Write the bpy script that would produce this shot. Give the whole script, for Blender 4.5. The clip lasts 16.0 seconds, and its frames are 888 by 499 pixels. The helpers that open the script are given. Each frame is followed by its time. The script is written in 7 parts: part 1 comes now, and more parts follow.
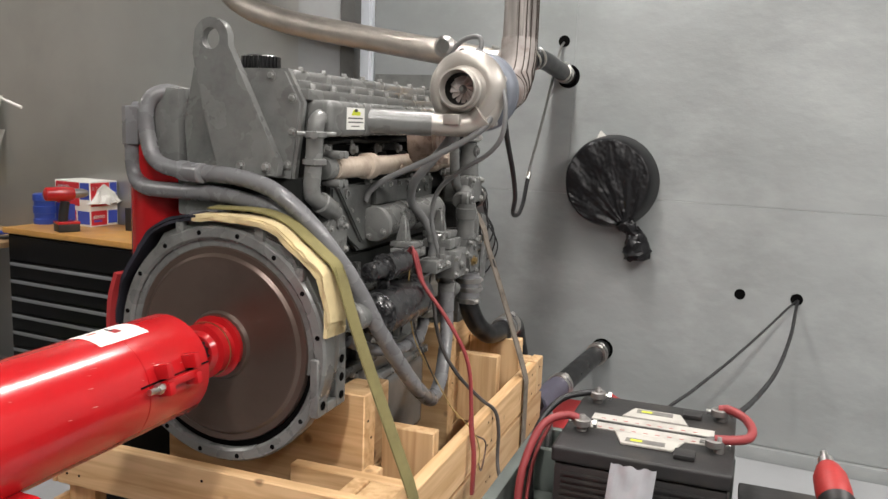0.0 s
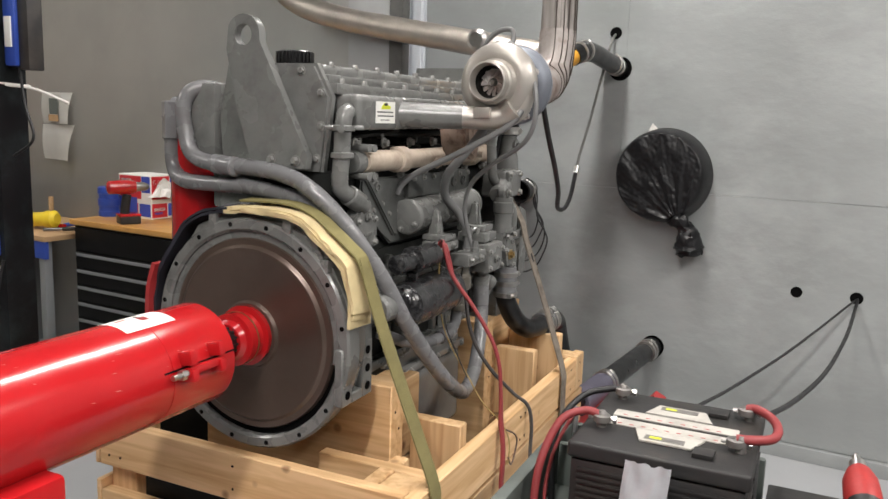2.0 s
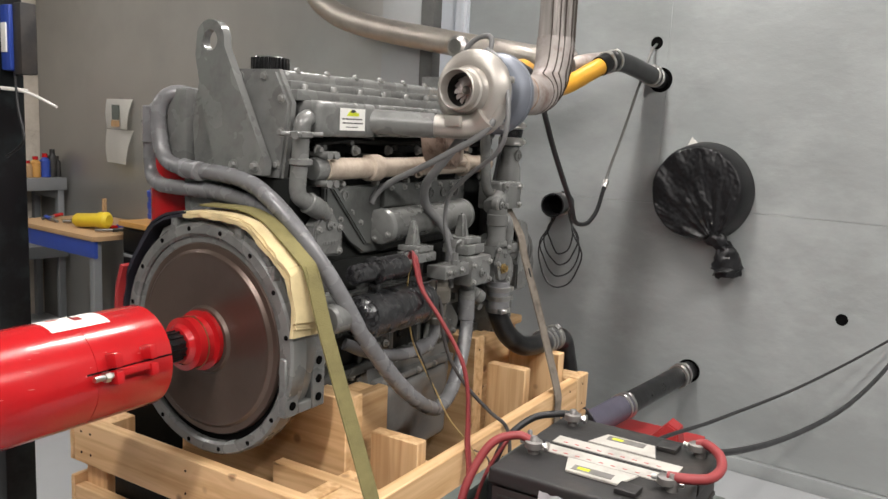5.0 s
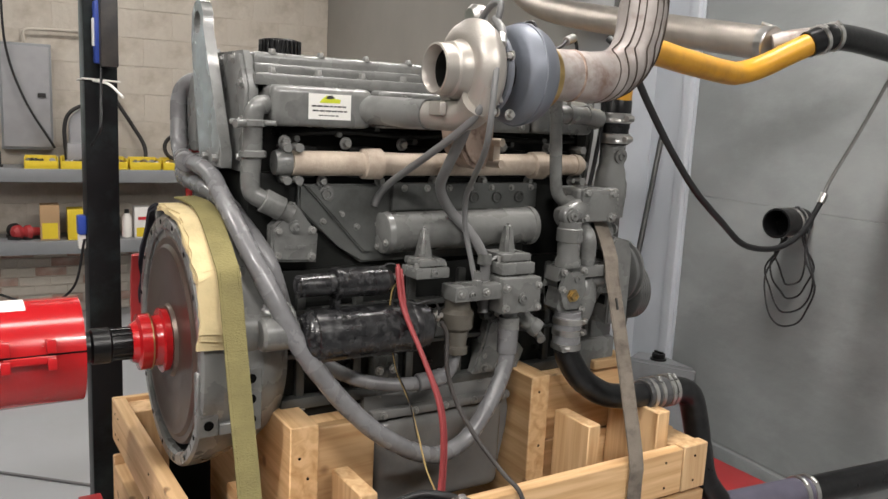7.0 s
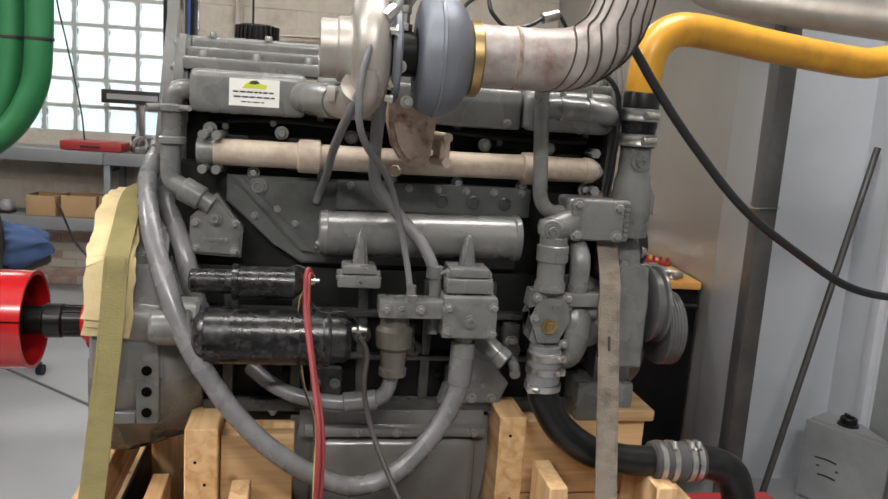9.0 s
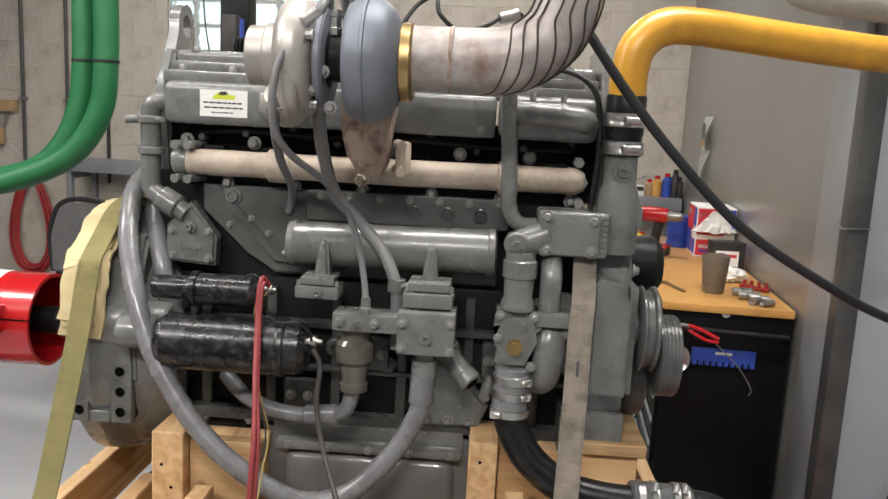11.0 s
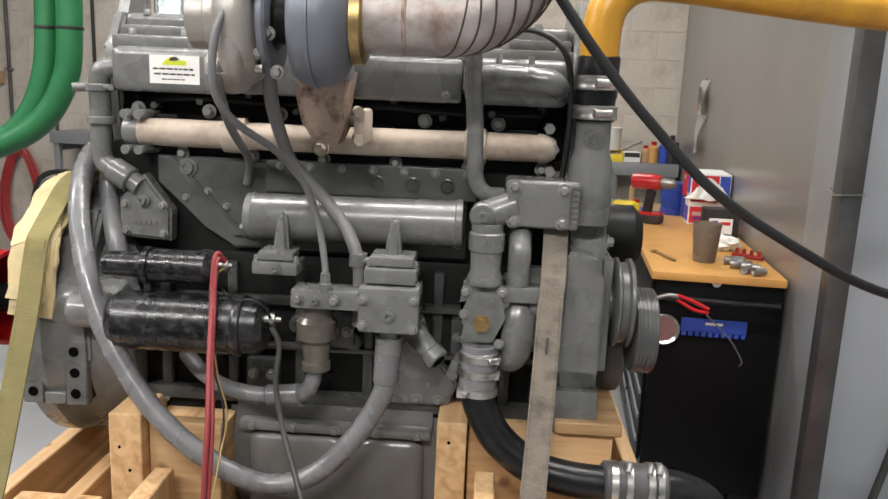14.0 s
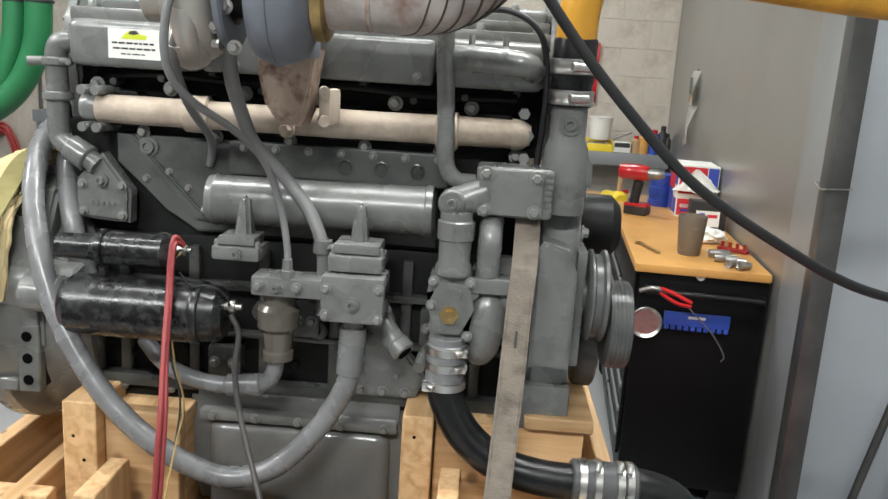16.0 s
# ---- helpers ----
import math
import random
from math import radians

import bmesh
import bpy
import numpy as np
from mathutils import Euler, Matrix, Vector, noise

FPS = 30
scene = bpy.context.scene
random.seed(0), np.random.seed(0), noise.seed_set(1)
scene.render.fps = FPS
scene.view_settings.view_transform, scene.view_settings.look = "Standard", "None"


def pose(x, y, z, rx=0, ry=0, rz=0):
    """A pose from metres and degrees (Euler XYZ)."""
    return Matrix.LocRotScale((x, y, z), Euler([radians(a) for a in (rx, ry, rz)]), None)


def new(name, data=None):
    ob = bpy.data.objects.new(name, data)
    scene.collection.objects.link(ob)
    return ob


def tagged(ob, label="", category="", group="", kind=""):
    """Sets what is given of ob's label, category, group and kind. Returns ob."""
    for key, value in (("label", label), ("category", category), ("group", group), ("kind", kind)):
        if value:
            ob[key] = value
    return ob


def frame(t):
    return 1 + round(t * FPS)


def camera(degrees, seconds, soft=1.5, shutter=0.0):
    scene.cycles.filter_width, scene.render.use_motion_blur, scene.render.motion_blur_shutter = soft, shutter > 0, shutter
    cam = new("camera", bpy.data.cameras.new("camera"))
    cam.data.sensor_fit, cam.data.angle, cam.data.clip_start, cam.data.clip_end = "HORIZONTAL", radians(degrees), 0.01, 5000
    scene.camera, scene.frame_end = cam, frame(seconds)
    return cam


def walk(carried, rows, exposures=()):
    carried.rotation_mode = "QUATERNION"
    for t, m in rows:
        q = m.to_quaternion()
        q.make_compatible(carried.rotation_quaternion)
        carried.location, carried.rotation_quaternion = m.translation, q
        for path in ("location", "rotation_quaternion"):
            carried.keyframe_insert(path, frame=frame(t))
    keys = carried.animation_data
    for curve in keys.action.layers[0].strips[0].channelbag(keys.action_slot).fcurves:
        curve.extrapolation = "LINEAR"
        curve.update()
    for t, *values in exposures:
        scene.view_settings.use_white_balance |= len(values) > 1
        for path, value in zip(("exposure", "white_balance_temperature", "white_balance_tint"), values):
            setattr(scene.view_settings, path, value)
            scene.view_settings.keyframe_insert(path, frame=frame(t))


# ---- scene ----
cam = camera(57.4, 16.0)
METRES, TURN = 3.0, 20.2
START = (1.146, -1.586, 1.45)
ROWS = [
    (0.0, 0.0, 0.0, 0.0, 0.33, -8.72, -2.12),
    (0.5, 0.0242, 0.0004, 0.0004, 3.59, -9.2, -2.36),
    (1.0, 0.0267, 0.0011, -0.0, 4.68, -9.38, -2.23),
    (1.5, 0.0299, 0.0008, 0.0003, 4.9, -9.39, -2.0),
    (2.0, 0.0337, -0.0001, 0.0001, 5.12, -9.26, -1.82),
    (2.5, 0.0351, -0.0002, 0.0005, 5.35, -9.06, -1.74),
    (3.0, 0.036, -0.0032, 0.0011, 5.63, -8.81, -1.79),
    (3.5, 0.0349, -0.0061, 0.0018, 5.88, -8.58, -1.99),
    (4.0, 0.0481, -0.0082, 0.0014, 6.4, -8.36, -2.19),
    (6.5, 0.3099, 0.2097, 0.001, 29.94, -9.62, -2.8),
    (7.0, 0.3553, 0.276, 0.0032, 38.0, -9.64, -2.82),
    (7.5, 0.4233, 0.3415, 0.0059, 46.13, -10.1, -3.21),
    (8.0, 0.4513, 0.4007, 0.0027, 50.78, -10.35, -3.37),
    (8.5, 0.4528, 0.4702, 0.0055, 54.94, -9.92, -3.35),
    (9.0, 0.4728, 0.5342, 0.0041, 60.6, -10.22, -3.81),
    (9.5, 0.4966, 0.5831, 0.0034, 65.54, -10.65, -3.89),
    (12.0, 0.4958, 0.7049, 0.0021, 74.82, -9.15, -2.48),
    (12.5, 0.4893, 0.7083, -0.0008, 74.57, -10.35, -2.38),
    (13.0, 0.4891, 0.7105, -0.0008, 74.41, -11.41, -2.42),
    (13.5, 0.4913, 0.7095, 0.0007, 74.09, -11.62, -2.46),
    (14.0, 0.4924, 0.7117, 0.0021, 73.46, -11.69, -2.38),
    (14.5, 0.4905, 0.7199, -0.0005, 73.02, -11.88, -2.41),
    (15.0, 0.492, 0.725, 0.0001, 72.75, -12.07, -2.58),
    (15.5, 0.4909, 0.7245, 0.0004, 72.75, -12.25, -2.95),
    (16.0, 0.4786, 0.7321, -0.0007, 73.2, -12.55, -3.53),
]
walk(cam, [(t, pose(*START, 0, 0, TURN) @ pose(METRES * x, METRES * y, METRES * z, 90 + pitch, roll, yaw)) for t, x, y, z, yaw, pitch, roll in ROWS],
     [(0.0, -0.14, 6480, 10), (4.0, -0.14, 6480, 10), (6.5, -0.06, 6500, 10), (7.5, -0.20, 6500, 10), (9.5, -0.16, 6450, 9), (12.0, 0.09, 6400, 10), (14.2, 0.12, 6350, 10), (14.6, 0.2, 6180, 5), (16.0, 0.26, 6120, 4)])

# ---- world and light ----
world = bpy.data.worlds.new("shop_world")
scene.world = world
world.use_nodes = True
_wn = world.node_tree.nodes
_sky = _wn.new("ShaderNodeTexSky")
_sky.sky_type = "NISHITA"
_sky.sun_disc = False
_sky.sun_elevation = radians(40)
_sky.sun_rotation = radians(120)
world.node_tree.links.new(_sky.outputs[0], _wn["Background"].inputs[0])
_wn["Background"].inputs[1].default_value = 0.12
scene.view_settings.exposure = 0.0

# the room stands 4.8 degrees askew to the engine
SKEW = -4.8
ROOM = pose(-1.11, 2.006, 0, 0, 0, SKEW)     # x along the partition, y into it


def ceiling_lamp(x, y, z, watts, length=1.2, width=0.2, warm=(1.0, 0.955, 0.915)):
    d = bpy.data.lights.new("tube_light", "AREA")
    d.shape, d.size, d.size_y, d.energy, d.color = "RECTANGLE", width, length, watts, warm
    ob = new("tube_light", d)
    ob.matrix_world = ROOM @ pose(x, y, z)
    return ob


# ---- materials ----
def material(name, base, rough=0.5, metal=0.0, vary=0.12, scale=6.0, bump=0.15, grain=60.0, spec=0.5,
             stain=None, stain_amount=0.0, stain_scale=2.5, coat=0.0, rough_vary=0.12, distance=0.002, stretch=None):
    m = bpy.data.materials.new(name)
    m.use_nodes = True
    nt = m.node_tree
    n, l = nt.nodes, nt.links
    b = n["Principled BSDF"]
    b.inputs["Metallic"].default_value = metal
    b.inputs["Specular IOR Level"].default_value = spec
    b.inputs["Coat Weight"].default_value = coat
    tc = n.new("ShaderNodeTexCoord")
    place = tc.outputs["Object"]
    if stretch:
        mp = n.new("ShaderNodeMapping")
        mp.inputs["Scale"].default_value = stretch
        l.new(place, mp.inputs["Vector"])
        place = mp.outputs[0]
    n1 = n.new("ShaderNodeTexNoise")
    n1.inputs["Scale"].default_value, n1.inputs["Detail"].default_value = scale, 6
    n2 = n.new("ShaderNodeTexNoise")
    n2.inputs["Scale"].default_value, n2.inputs["Detail"].default_value = grain, 4
    l.new(place, n1.inputs["Vector"])
    l.new(place, n2.inputs["Vector"])
    ramp = n.new("ShaderNodeMapRange")
    ramp.inputs[1].default_value, ramp.inputs[2].default_value = 0.25, 0.75
    ramp.inputs[3].default_value, ramp.inputs[4].default_value = 1 - vary, 1 + vary
    l.new(n1.outputs[0], ramp.inputs[0])
    mul = n.new("ShaderNodeVectorMath")
    mul.operation = "SCALE"
    mul.inputs[0].default_value = base[:3]
    l.new(ramp.outputs[0], mul.inputs["Scale"])
    out = mul.outputs[0]
    if stain:
        n3 = n.new("ShaderNodeTexNoise")
        n3.inputs["Scale"].default_value, n3.inputs["Detail"].default_value = stain_scale, 8
        n3.inputs["Roughness"].default_value = 0.65
        l.new(place, n3.inputs["Vector"])
        r3 = n.new("ShaderNodeMapRange")
        r3.inputs[1].default_value, r3.inputs[2].default_value = 0.48, 0.72
        r3.inputs[3].default_value, r3.inputs[4].default_value = 0.0, stain_amount
        l.new(n3.outputs[0], r3.inputs[0])
        mix = n.new("ShaderNodeMix")
        mix.data_type = "RGBA"
        mix.inputs[7].default_value = (*stain[:3], 1)
        l.new(r3.outputs[0], mix.inputs[0])
        l.new(out, mix.inputs[6])
        out = mix.outputs[2]
    l.new(out, b.inputs["Base Color"])
    rr = n.new("ShaderNodeMapRange")
    rr.inputs[3].default_value, rr.inputs[4].default_value = max(0.02, rough - rough_vary), min(1, rough + rough_vary)
    l.new(n1.outputs[0], rr.inputs[0])
    l.new(rr.outputs[0], b.inputs["Roughness"])
    if bump:
        bp = n.new("ShaderNodeBump")
        bp.inputs["Strength"].default_value, bp.inputs["Distance"].default_value = bump, distance
        l.new(n2.outputs[0], bp.inputs["Height"])
        l.new(bp.outputs[0], b.inputs["Normal"])
    return m


def wood_material(name, light, dark, axis=1, rough=0.65):
    """Sawn pine: grain bands stretched along one axis of the piece, a few knots."""
    m = bpy.data.materials.new(name)
    m.use_nodes = True
    n, l = m.node_tree.nodes, m.node_tree.links
    b = n["Principled BSDF"]
    tc, mp, oi = n.new("ShaderNodeTexCoord"), n.new("ShaderNodeMapping"), n.new("ShaderNodeObjectInfo")
    sc = [26.0, 26.0, 26.0]
    sc[axis] = 1.6
    mp.inputs["Scale"].default_value = sc
    off = n.new("ShaderNodeVectorMath")
    off.operation = "ADD"
    mulr = n.new("ShaderNodeMath")
    mulr.operation, mulr.inputs[1].default_value = "MULTIPLY", 17.0
    l.new(oi.outputs["Random"], mulr.inputs[0])
    l.new(tc.outputs["Object"], off.inputs[0])
    l.new(mulr.outputs[0], off.inputs[1])
    l.new(off.outputs[0], mp.inputs["Vector"])
    n1 = n.new("ShaderNodeTexNoise")
    n1.inputs["Scale"].default_value, n1.inputs["Detail"].default_value = 1.6, 5
    n1.inputs["Distortion"].default_value = 0.6
    l.new(mp.outputs[0], n1.inputs["Vector"])
    cr = n.new("ShaderNodeValToRGB")
    cr.color_ramp.elements[0].position, cr.color_ramp.elements[0].color = 0.3, (*dark, 1)
    cr.color_ramp.elements[1].position, cr.color_ramp.elements[1].color = 0.62, (*light, 1)
    l.new(n1.outputs[0], cr.inputs[0])
    vor = n.new("ShaderNodeTexVoronoi")
    vor.inputs["Scale"].default_value = 8.0
    l.new(off.outputs[0], vor.inputs["Vector"])
    kr = n.new("ShaderNodeMapRange")
    kr.inputs[1].default_value, kr.inputs[2].default_value = 0.06, 0.13
    kr.inputs[3].default_value, kr.inputs[4].default_value = 0.75, 0.0
    l.new(vor.outputs["Distance"], kr.inputs[0])
    mix = n.new("ShaderNodeMix")
    mix.data_type = "RGBA"
    mix.inputs[7].default_value = (0.17, 0.075, 0.03, 1)
    l.new(kr.outputs[0], mix.inputs[0])
    l.new(cr.outputs[0], mix.inputs[6])
    hv = n.new("ShaderNodeHueSaturation")
    vr = n.new("ShaderNodeMapRange")
    vr.inputs[3].default_value, vr.inputs[4].default_value = 0.8, 1.12
    l.new(oi.outputs["Random"], vr.inputs[0])
    l.new(vr.outputs[0], hv.inputs["Value"])
    l.new(mix.outputs[2], hv.inputs["Color"])
    l.new(hv.outputs[0], b.inputs["Base Color"])
    b.inputs["Roughness"].default_value = rough
    bp = n.new("ShaderNodeBump")
    bp.inputs["Strength"].default_value, bp.inputs["Distance"].default_value = 0.25, 0.002
    l.new(n1.outputs[0], bp.inputs["Height"])
    l.new(bp.outputs[0], b.inputs["Normal"])
    return m


def glow_material(name, colour, strength):
    m = bpy.data.materials.new(name)
    m.use_nodes = True
    b = m.node_tree.nodes["Principled BSDF"]
    b.inputs["Base Color"].default_value = (*colour, 1)
    b.inputs["Emission Color"].default_value = (*colour, 1)
    b.inputs["Emission Strength"].default_value = strength
    return m


ENGINE_GREY = material("engine_grey_paint", (0.156, 0.158, 0.152), 0.27, 0.0, 0.1, 9, 0.5, 42, 0.5, (0.03, 0.029, 0.027), 0.42, 17, rough_vary=0.12, coat=0.14)
# grimy engine grey, darkened as painted shade from the manifold above
COVER_SHADED = material("grimy_shaded_cover_grey", (0.088, 0.092, 0.088), 0.34, 0.0, 0.2, 9, 0.45, 42, 0.45, (0.02, 0.019, 0.017), 0.7, 8)
# engine grey taken almost to black: shade on block and recesses, put into the colour
DARK_SHADE = material("dark_shade_grey", (0.014, 0.0148, 0.014), 0.42, 0.0, 0.3, 9, 0.4, 50, 0.12, (0.004, 0.0036, 0.003), 0.85, 5)
# engine grey with grime, its base darkened to hold the crankcase shade
BLOCK_SHADED = material("shaded_grimy_grey", (0.062, 0.064, 0.061), 0.3, 0.0, 0.25, 12, 0.4, 50, 0.45, (0.008, 0.007, 0.006), 0.85, 9)
PAN_GREY = material("oily_pan_paint", (0.165, 0.165, 0.16), 0.2, 0.0, 0.12, 7, 0.25, 40, 0.5, (0.05, 0.046, 0.042), 0.5, 4, coat=0.2)
# black that paints deep shade into gaps, bores and the crate inside
SHADE_BLACK = material("shade_black", (0.005, 0.005, 0.0046), 0.42, 0.0, 0.3, 9, 0.4, 60, 0.14)
BLACK_GLOSS = material("black_gloss_paint", (0.008, 0.008, 0.009), 0.27, 0.0, 0.2, 14, 0.6, 38, 0.5, (0.25, 0.25, 0.25), 0.2, 55, coat=0.06)
BLACK_RUBBER = material("black_rubber", (0.006, 0.006, 0.0065), 0.32, 0.0, 0.3, 14, 0.35, 50, 0.36, (0.05, 0.05, 0.05), 0.22, 30)
GREY_HOSE = material("painted_grey_hose", (0.165, 0.165, 0.17), 0.27, 0.0, 0.12, 18, 0.45, 40, 0.5, (0.07, 0.065, 0.06), 0.4, 14)
CAST_ALU = material("cast_aluminium", (0.42, 0.395, 0.36), 0.42, 0.6, 0.12, 10, 0.3, 160, 0.5, (0.35, 0.31, 0.27), 0.4, 6)
TURBINE_STEEL = material("blued_cast_iron", (0.175, 0.19, 0.222), 0.5, 0.4, 0.14, 9, 0.3, 120, 0.5, (0.2, 0.18, 0.19), 0.4, 6)
EXHAUST_STEEL = material("hot_stained_steel", (0.36, 0.325, 0.305), 0.5, 0.3, 0.3, 16, 0.35, 70, 0.5, (0.15, 0.075, 0.05), 0.85, 15)
STAINLESS = material("stainless_braid", (0.50, 0.46, 0.41), 0.36, 0.9, 0.15, 14, 0.8, 260, 0.5)
BRAID = material("woven_steel_braid", (0.22, 0.22, 0.21), 0.5, 0.6, 0.2, 30, 0.5, 300)
STREAKED = material("streaked_flexible_steel", (0.36, 0.33, 0.31), 0.45, 0.5, 0.35, 5, 0.4, 30, 0.5, (0.035, 0.025, 0.022), 0.95, 4.5, stretch=(9, 9, 0.5))
CLAMP_STEEL = material("bright_clamp_steel", (0.56, 0.55, 0.53), 0.33, 1.0, 0.25, 40, 0.15, 100, 0.5, (0.2, 0.17, 0.14), 0.5, 40)
PULLEY_GREY = material("dull_pulley_paint", (0.10, 0.102, 0.1), 0.34, 0.1, 0.2, 14, 0.25, 60, 0.5, (0.03, 0.03, 0.028), 0.6, 9)
BOLT_GREY = material("painted_bolt", (0.22, 0.22, 0.21), 0.35, 0.2, 0.15, 30, 0.1, 100)
MANIFOLD_CREAM = material("bare_exhaust_manifold", (0.47, 0.395, 0.32), 0.75, 0.0, 0.2, 9, 0.5, 110, 0.3, (0.15, 0.10, 0.07), 0.62, 8)
FLYWHEEL_IRON = material("oily_machined_iron", (0.115, 0.082, 0.066), 0.36, 0.55, 0.14, 5, 0.15, 120, 0.5, (0.06, 0.04, 0.032), 0.5, 4)
RED_PAINT = material("red_gloss_paint", (0.43, 0.010, 0.013), 0.22, 0.0, 0.08, 8, 0.1, 30, 0.5, (0.3, 0.012, 0.012), 0.35, 6, coat=0.3, rough_vary=0.07)
RED_DULL = material("dull_red_paint", (0.36, 0.028, 0.03), 0.5, 0.0, 0.15, 6, 0.15, 40, 0.5, (0.2, 0.06, 0.05), 0.5, 5)
YELLOW_PAINT = material("yellow_pipe_paint", (0.58, 0.29, 0.025), 0.36, 0.0, 0.12, 9, 0.2, 40, 0.5, (0.28, 0.13, 0.025), 0.55, 10)
WALL_GREY = material("grey_painted_plywood", (0.27, 0.284, 0.282), 0.46, 0.0, 0.2, 2.6, 0.6, 22, 0.45, (0.365, 0.385, 0.38), 0.75, 3.4, distance=0.005, stretch=(.5, 1, .8))
PARTITION = material("dark_grey_painted_steel", (0.36, 0.358, 0.342), 0.33, 0.62, 0.1, 1.4, 0.08, 5, 0.5, (0.25, 0.25, 0.24), 0.4, 1.2, rough_vary=0.08)
FLANGE_GREY = material("dull_grey_flange", (0.36, 0.37, 0.375), 0.4, 0.45, 0.1, 3, 0.12, 20, 0.5, (0.26, 0.26, 0.26), 0.5, 3)
PANEL_BLUE = material("pale_grey_sheet_metal", (0.60, 0.63, 0.67), 0.42, 0.0, 0.08, 1.6, 0.12, 9, 0.5, (0.5, 0.53, 0.56), 0.5, 1.8)
BLOCK_CREAM = material("cream_painted_block", (0.53, 0.485, 0.42), 0.75, 0.0, 0.14, 3.0, 0.9, 26, 0.3, (0.33, 0.285, 0.23), 0.75, 3.2, distance=0.008)
FLOOR_GREY = material("sealed_grey_concrete", (0.36, 0.37, 0.38), 0.38, 0.0, 0.08, 1.2, 0.1, 30, 0.5, (0.28, 0.28, 0.28), 0.4, 1.1)
CEILING_MAT = material("dull_grey_ceiling", (0.20, 0.20, 0.195), 0.8, 0.0, 0.08, 2, 0.1, 30)
POST_BLACK = material("worn_black_steel", (0.008, 0.008, 0.009), 0.4, 0.1, 0.25, 8, 0.12, 50, 0.2, (0.04, 0.06, 0.06), 0.4, 7)
POST_GREY = material("worn_grey_steel", (0.10, 0.10, 0.098), 0.38, 0.55, 0.2, 7, 0.12, 60, 0.5, (0.2, 0.19, 0.18), 0.4, 5)
WOOD = wood_material("sawn_pine", (0.70, 0.47, 0.25), (0.50, 0.29, 0.125), 1)
WOOD_X = wood_material("sawn_pine_across", (0.70, 0.47, 0.25), (0.50, 0.29, 0.125), 0)
WOOD_Z = wood_material("sawn_pine_upright", (0.70, 0.48, 0.26), (0.50, 0.29, 0.13), 2)
STRAP_OLIVE = material("olive_webbing", (0.195, 0.17, 0.075), 0.9, 0.0, 0.14, 22, 0.8, 330, 0.15, (0.115, 0.10, 0.05), 0.5, 16, distance=0.002, stretch=(1, .5, 1))
STRAP_GREY = material("dirty_grey_webbing", (0.20, 0.172, 0.142), 0.9, 0.0, 0.16, 30, 0.8, 330, 0.15, (0.06, 0.05, 0.043), 0.8, 22, distance=0.002, stretch=(1, .6, 1))
PAD_CREAM = material("folded_cream_cloth", (0.54, 0.44, 0.25), 0.9, 0.0, 0.2, 22, 1.0, 60, 0.2, (0.42, 0.32, 0.17), 0.5, 11)
BIN_BAG = material("black_bin_bag", (0.007, 0.007, 0.008), 0.38, 0.0, 0.2, 9, 0.3, 40, 0.36)
RED_CABLE = material("red_cable", (0.25, 0.036, 0.038), 0.55, 0.0, 0.1, 20, 0.1, 80)
BLACK_CABLE = material("black_cable", (0.009, 0.009, 0.010), 0.5, 0.0, 0.1, 20, 0.1, 80)
GREY_CABLE = material("grey_cable", (0.15, 0.15, 0.15), 0.45, 0.0, 0.1, 20, 0.15, 80)
DARK_CABLE = material("worn_dark_cable", (0.055, 0.05, 0.048), 0.5, 0.0, 0.3, 12, 0.2, 80)
BROWN_CABLE = material("brown_cable", (0.10, 0.055, 0.04), 0.5, 0.0, 0.1, 20, 0.1, 80)
YELLOW_WIRE = material("yellow_wire", (0.36, 0.25, 0.09), 0.5, 0.0, 0.1, 20, 0.1, 80)
BATTERY_GREY = material("dark_grey_plastic", (0.020, 0.019, 0.019), 0.5, 0.0, 0.2, 12, 0.25, 70, 0.4, (0.075, 0.062, 0.052), 0.45, 9)
TRAY_GREEN = material("grey_green_plastic", (0.10, 0.115, 0.105), 0.55, 0.0, 0.12, 10, 0.2, 70)
LEAD = material("dull_lead", (0.22, 0.21, 0.20), 0.55, 0.7, 0.25, 30, 0.3, 90)
DIRTY_WHITE = material("grimy_white_label", (0.46, 0.44, 0.40), 0.5, 0.0, 0.12, 12, 0.15, 60, 0.5, (0.22, 0.20, 0.18), 0.75, 16)
TOOL_RED = material("scuffed_red_plastic", (0.34, 0.022, 0.02), 0.55, 0.0, 0.15, 20, 0.3, 90, 0.5, (0.10, 0.02, 0.02), 0.5, 18)
UNSEEN = material("dark_shop_wall", (0.075, 0.075, 0.075), 0.8, 0.0, 0.1, 2, 0.1, 20)
WHITE_PLASTIC = material("white_plastic", (0.72, 0.70, 0.66), 0.45, 0.0, 0.06, 10, 0.1, 60)
PAPER = material("white_paper", (0.78, 0.77, 0.73), 0.8, 0.0, 0.04, 10, 0.1, 60)
BLACK_CAB = material("black_cabinet_steel", (0.005, 0.005, 0.0055), 0.4, 0.0, 0.15, 8, 0.1, 60, 0.14)
ORANGE_TOP = material("varnished_wood_top", (0.55, 0.29, 0.08), 0.4, 0.0, 0.12, 10, 0.1, 60, 0.5, (0.3, 0.14, 0.04), 0.5, 6)
SHELF_GREY = material("grey_shelf_steel", (0.24, 0.25, 0.26), 0.45, 0.2, 0.1, 5, 0.1, 50)
GREEN_HOSE = material("green_rubber_hose", (0.018, 0.14, 0.05), 0.45, 0.0, 0.12, 14, 0.2, 60)
BLUE_PLASTIC = material("blue_plastic", (0.03, 0.07, 0.36), 0.4, 0.0, 0.1, 10, 0.1, 60)
